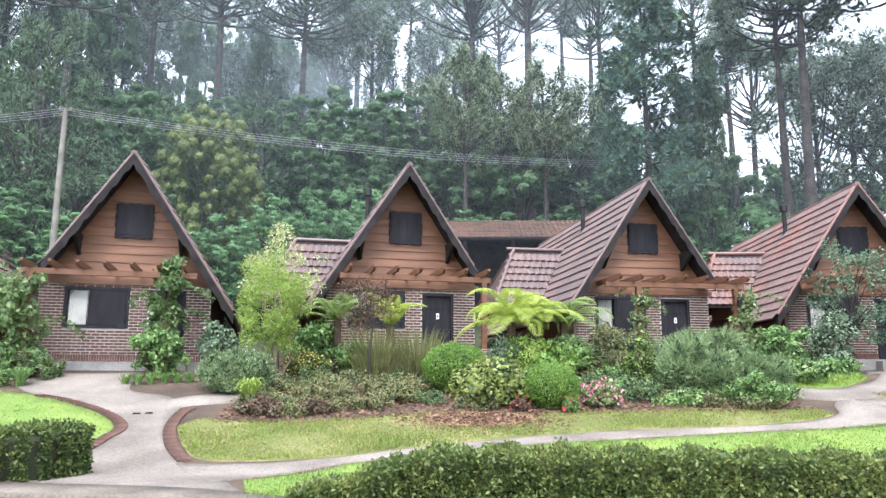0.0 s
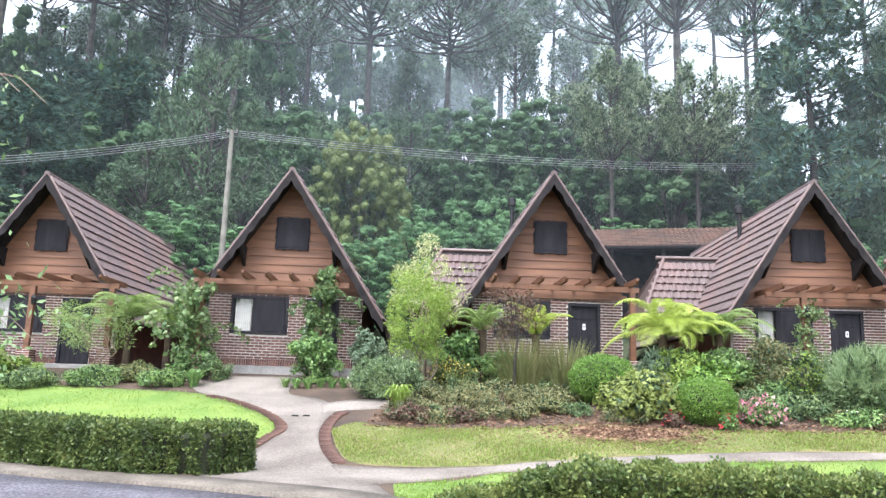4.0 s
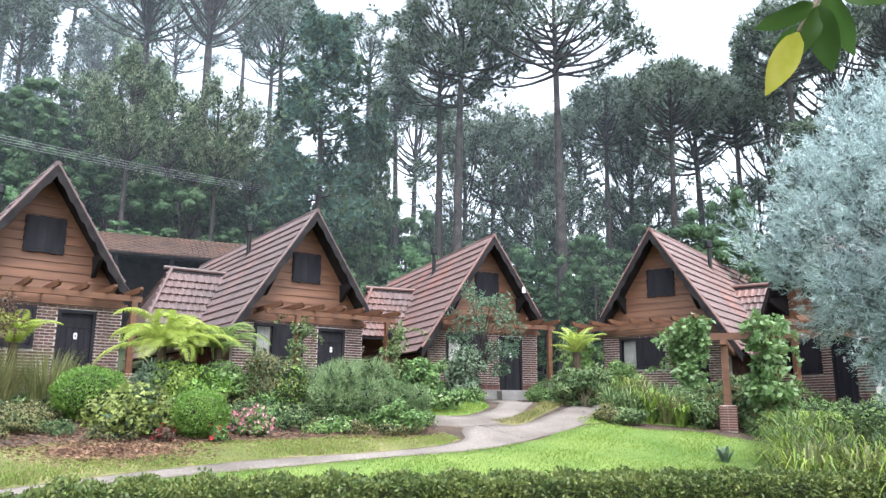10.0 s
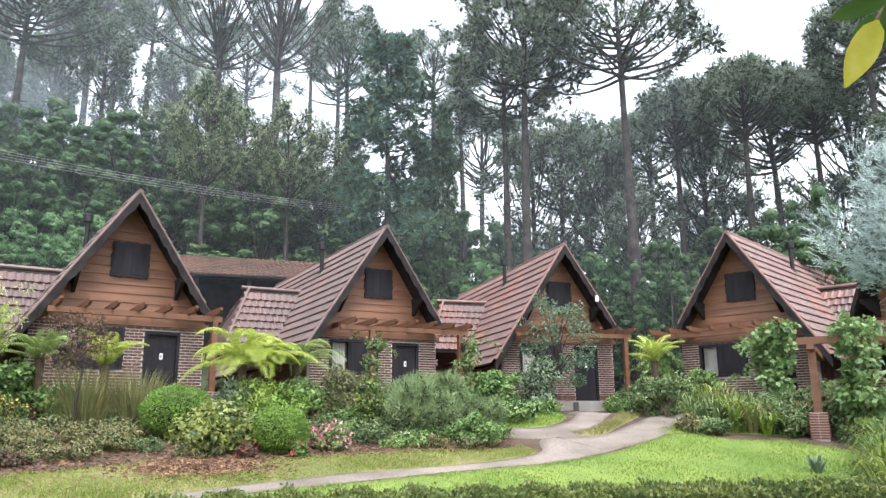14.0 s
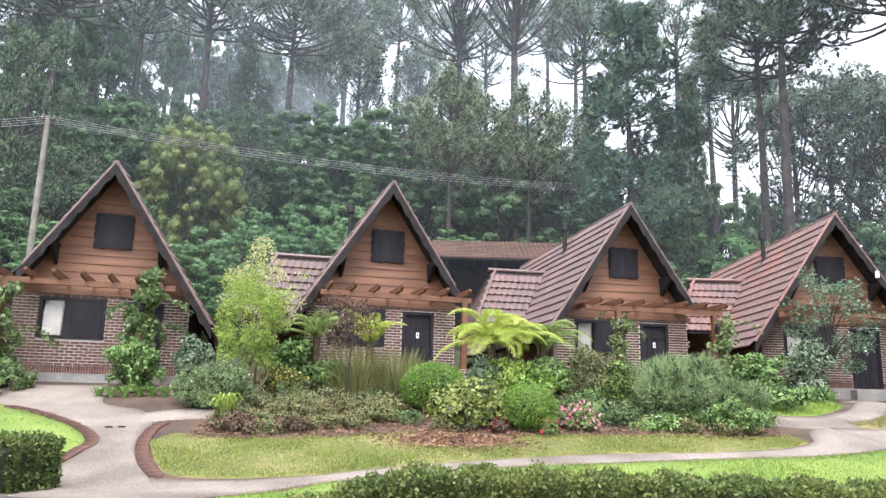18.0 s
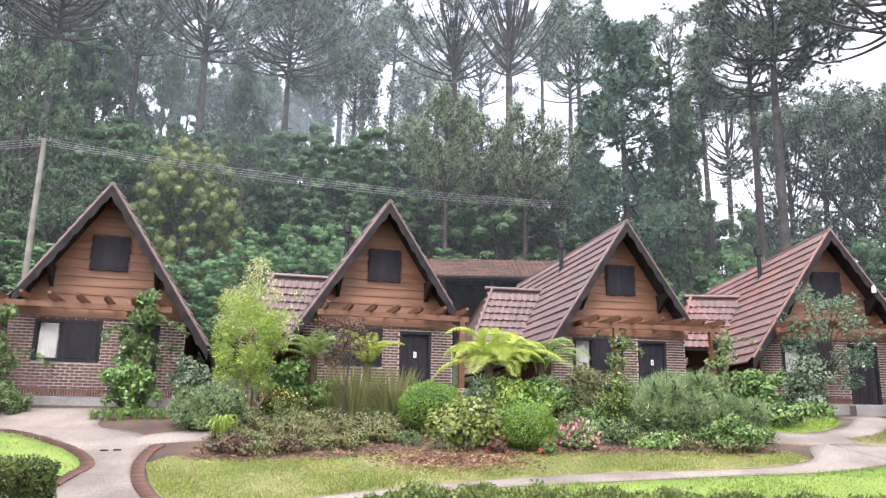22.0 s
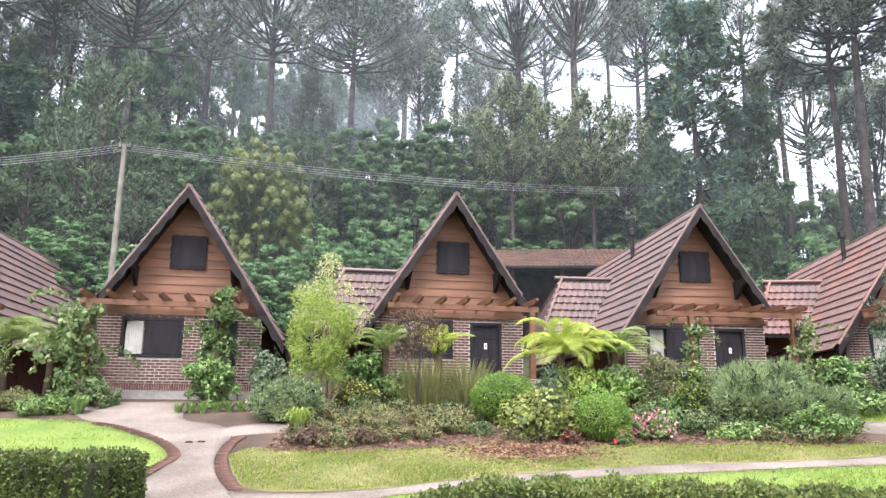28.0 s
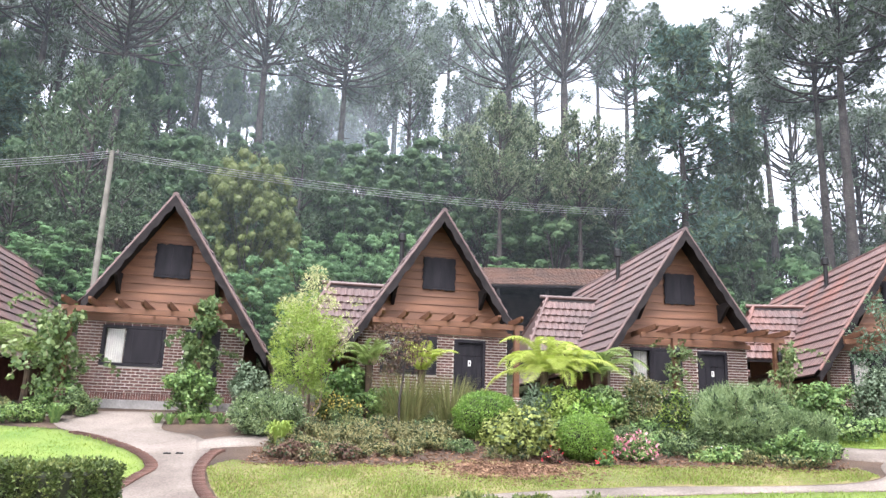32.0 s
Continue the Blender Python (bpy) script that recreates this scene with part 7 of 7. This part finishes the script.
def lantern(x, y, z, label="black metal lantern on a pergola post"):
    t = thing("lantern", label, "lantern", "lanterns on the pergolas", at=pose(x, y, z))
    part("cage", Geo().tube([(0, 0, 0), (0, 0, 0.02), (0, 0, 0.2), (0, 0, 0.22)], [0.05, 0.06, 0.08, 0.05], 6), M_METAL, t)
    part("cap", Geo().tube([(0, 0, 0.22), (0, 0, 0.3), (0, 0, 0.33)], [0.1, 0.03, 0.02], 6), M_METAL, t)
    part("arm", Geo().tube([(0, 0, 0.32), (0, 0.05, 0.36), (0, 0.2, 0.34)], 0.012, 5), M_METAL, t)


for site, x in ((S1, -2.3), (S1, 1.2), (S0, 0.45), (S3, 2.6), (S3, -0.75)):
    lantern(*before(site, x, 1.58), site[2] + 1.75)

# drain covers in the paths
for x, y in ((-6.55, 16.35), (-6.3, 16.4), (13.0, 20.7), (13.9, 18.9)):
    g2 = Geo().box(-0.08, 0.08, -0.08, 0.08, -0.02, 0.004)
    cov = thing("drain_cover", "small dark square drain cover in the path", "drain cover", at=pose(x, y, gz(x, y) + 0.03, 0, 0, 20))
    part("plate", g2, M_METAL, cov)
    for k in range(4):
        part("slot", Geo().box(-0.065, 0.065, -0.062 + k * 0.036, -0.047 + k * 0.036, 0.004, 0.007), M_DARK, cov)


# small lamp on a gable, and a second pole far off among the trees
fx, fy = before(S4, 1.25, 0.95)
fl = thing("floodlight", "small white floodlight under a gable edge", "lamp", at=pose(fx, fy, S4[2] + 3.95))
part("housing", Geo().tube([(0, 0, -0.12), (0, 0, -0.1), (0, 0, 0.1), (0, 0, 0.13)], [0.05, 0.075, 0.06, 0.03], 10), M_WHITE, fl)
part("bracket", Geo().tube([(0, 0, 0.1), (0, 0.12, 0.2)], 0.015, 6), M_METAL, fl)
qx, qy = sight(28.9, 58)
pz = gz(qx, qy)
far_pole = thing("utility_pole", "distant pale utility pole among trees", "pole", at=pose(qx, qy, pz))
part("shaft", Geo().tube([(0, 0, -0.5), (0, 0, 1.6 + 58 * math.tan(radians(15.2)) - pz)], [0.16, 0.11], 10), M_POLE, far_pole)

# ---- branches hanging close to the camera ----
def big_leaf(length, width, curl, seed):
    """A broad leaf with a midrib fold and a drooping tip."""
    g = Geo()
    n = 9
    v = []
    for i in range(n):
        q = i / (n - 1)
        w = width / 2 * math.sin(math.pi * (0.04 + 0.96 * q) ** 0.85) ** 0.8 if 0 < i < n - 1 else 0.002
        z = -curl * q * q * length
        wav = 0.004 * math.sin(i * 1.3 + seed)
        v += [(-w, length * q, z + w * 0.3 + wav), (-w * 0.5, length * q, z + w * 0.1), (0, length * q, z), (w * 0.5, length * q, z + w * 0.1), (w, length * q, z + w * 0.3 - wav)]
    return g.add(v, [(i * 5 + j, i * 5 + j + 1, (i + 1) * 5 + j + 1, (i + 1) * 5 + j) for i in range(n - 1) for j in range(4)])


def near_point(az, el, d):
    return Vector((d * math.sin(radians(az)) * math.cos(radians(el)), d * math.cos(radians(az)) * math.cos(radians(el)), 1.6 + d * math.sin(radians(el))))


tx, ty = polar(80, 3.2)
near = thing("roadside_tree", "roadside tree with broad glossy leaves overhead", "tree")
part("trunk", Geo().tube([(tx, ty, -0.2), (tx, ty, 1.5), (tx - 0.1, ty + 0.05, 3.6)], [0.12, 0.1, 0.06], 9), M_STEM, near)
hub = near_point(55.6, 28.4, 2.1)
bough = part("bough", Geo().tube([(tx - 0.1, ty + 0.05, 3.4), tuple((Vector((tx, ty, 3.5)) + hub) / 2 + Vector((0, 0, 0.25))), tuple(hub), tuple(near_point(53.2, 25.6, 2.05))], [0.04, 0.025, 0.01, 0.006], 6), M_STEM, near)
for i, (a0, e0, a1, e1, ln, w, mat) in enumerate(((54.4, 27.2, 50.4, 26.2, 0.14, 0.055, L_NEAR), (53.6, 26.0, 51.2, 23.4, 0.13, 0.06, L_NEAR), (53.2, 25.6, 50.6, 21.6, 0.155, 0.066, L_NEARY), (54.6, 27.0, 53.4, 24.0, 0.12, 0.05, L_NEAR),
                                                  (54.8, 27.0, 55.0, 23.0, 0.16, 0.07, L_NEAR), (55.4, 27.8, 56.4, 23.2, 0.17, 0.07, L_NEAR), (55.8, 28.4, 59.0, 26.6, 0.15, 0.07, L_NEAR), (54.8, 28.0, 53.0, 28.6, 0.12, 0.06, L_NEAR), (56.4, 28.8, 58.5, 28.6, 0.14, 0.07, L_NEAR))):
    a, b = (near_point(a0, e0, 1.98), near_point(a1, e1, 1.96)) if mat is L_NEARY else (near_point(a0, e0, 2.06), near_point(a1, e1, 2.02 + 0.03 * (i % 3)))
    d = (b - a).normalized()
    back = -a.normalized()
    s = d.cross(back).normalized()
    m = Matrix((s, d, s.cross(d))).transposed().to_4x4()
    m.translation = a
    part("leaf", big_leaf(ln, w, 0.12, i), mat, near, "yellowed leaf" if mat is L_NEARY else "", True, at=m @ pose(0, 0, 0, 0, 10 if mat is L_NEARY else 25 * math.sin(i * 1.7), 0))

wxx, wyy = polar(-66, 6.5)
side_tree = thing("feathery_tree", "tree with feathery light green leaf sprays", "tree")
part("trunk", Geo().tube([(wxx, wyy, -0.2), (wxx, wyy, 1.8), (wxx + 0.3, wyy, 5.0)], [0.13, 0.11, 0.04], 9), M_STEM, side_tree)
r = np.random.default_rng(77)
sprays = []
for i, (az, el) in enumerate(((-46.8, 20), (-45.5, 19), (-44, 17.5), (-47, 16.5), (-45.2, 15.5), (-43.4, 15), (-46.3, 13.5), (-44.8, 12.5), (-43, 12.5), (-46.5, 10.8), (-47.5, 18), (-48.5, 14), (-42.2, 11.5), (-48, 21), (-41.5, 19.6), (-39.8, 19.2), (-38.4, 26.6), (-45, 8), (-47, 7), (-43.2, 23.5), (-43.5, 6), (-41.5, 5), (-40, 4.2), (-38.4, 3.4), (-42.5, 3), (-41, 2), (-44.5, 4), (-43.4, 1.2), (-45.5, 5.5), (-39.4, 1.8))):
    c = near_point(az - 2.8, el, 6.5 + float(r.uniform(-0.5, 0.5)))
    st = Vector((wxx + 0.2, wyy, max(1.7, c.z - 0.3)))
    part("twig", Geo().tube([tuple(st), tuple((st + c) / 2 + Vector((0, 0, 0.15))), tuple(c), tuple(c + Vector((0.2, 0.05, -0.18)))], [0.012, 0.008, 0.005, 0.003], 4), M_STEM, side_tree)
    n = 46 if i < 14 or i > 19 else 16
    p = np.array(c) + r.normal(size=(n, 3)) * np.array([0.22, 0.22, 0.16])
    sprays.append(leaf_quads(p, r.normal(size=(n, 3)) + np.array([0.5, 0, -0.6]), 0.075, 0.03, seed=700 + i))
tagged(part("foliage", quads("foliage", np.concatenate(sprays), L_VINE), L_VINE, side_tree), kind="stuff")


# ---- grass ----
def turf(sheet, count, leaf, height, label, seed):
    """Short blades standing all over a lawn, some longer at random."""
    r = np.random.default_rng(seed)
    p, z = SHEETS[sheet]
    n, m = z.shape
    area = np.linalg.norm(np.cross(np.concatenate([p[1:, :-1] - p[:-1, :-1], np.zeros((n - 1, m - 1, 1))], 2), np.concatenate([p[:-1, 1:] - p[:-1, :-1], np.zeros((n - 1, m - 1, 1))], 2)), axis=2)
    k = r.choice((n - 1) * (m - 1), count, p=(area / area.sum()).reshape(-1))
    i, j = k // (m - 1), k % (m - 1)
    a, b = r.uniform(0, 1, (count, 1)), r.uniform(0, 1, (count, 1))
    full = np.concatenate([p, z[..., None]], 2)
    q = full[i, j] * (1 - a) * (1 - b) + full[i + 1, j] * a * (1 - b) + full[i, j + 1] * (1 - a) * b + full[i + 1, j + 1] * a * b
    worn = ((q[:, 0] - 0.8) / 1.3) ** 2 + ((q[:, 1] - 16.0) / 0.6) ** 2 < r.uniform(0.4, 1.3, count)
    q = q[~worn]
    count = len(q)
    d = np.array([0, 0, 1.0]) + r.normal(size=q.shape) * 0.45
    h = height * (1 + 0.6 * np.sin(q[:, 0] * 1.7) * np.sin(q[:, 1] * 2.1)) * r.uniform(0.5, 1.4, count)
    lv = leaf_quads(q, d, 1.0, 0.014, 0.1, seed)
    lv = q[:, None] + (lv - q[:, None]) * np.stack([h, h, h], 1)[:, None] * np.array([1, 1, 1])
    side = unit(np.cross(unit(d), r.normal(size=q.shape))) * 0.008
    tip = lv[:, 2]
    lv = np.stack([q - side, q + side, tip + side * 0.3, tip - side * 0.3], 1)
    tagged(new("grass", quads("grass", lv, leaf)), label, "grass", kind="stuff")


turf("lawn_west", 30000, L_TURF, 0.036, "short bright green lawn grass", 601)
turf("lawn_east", 52000, L_TURF, 0.045, "short bright green lawn grass", 602)
turf("lawn_bank", 24000, L_TURF, 0.035, "patchy green lawn grass", 607)
turf("lawn_bank", 20000, L_TURFB, 0.038, "patchy yellow-green lawn grass", 603)
turf("lawn_north", 6000, L_TURF, 0.06, "short bright green lawn grass", 604)
turf("lawn_corner", 5000, L_TURF, 0.06, "short bright green lawn grass", 605)
turf("lawn_island", 3000, L_TURFB, 0.05, "worn short grass between paths", 606)

# ---- brick edgings, last for their many pieces ----
edging("row of reddish bricks edging the path and lawn", EDGE_W)
edging("row of reddish bricks edging the path and grass bank", EDGE_E)
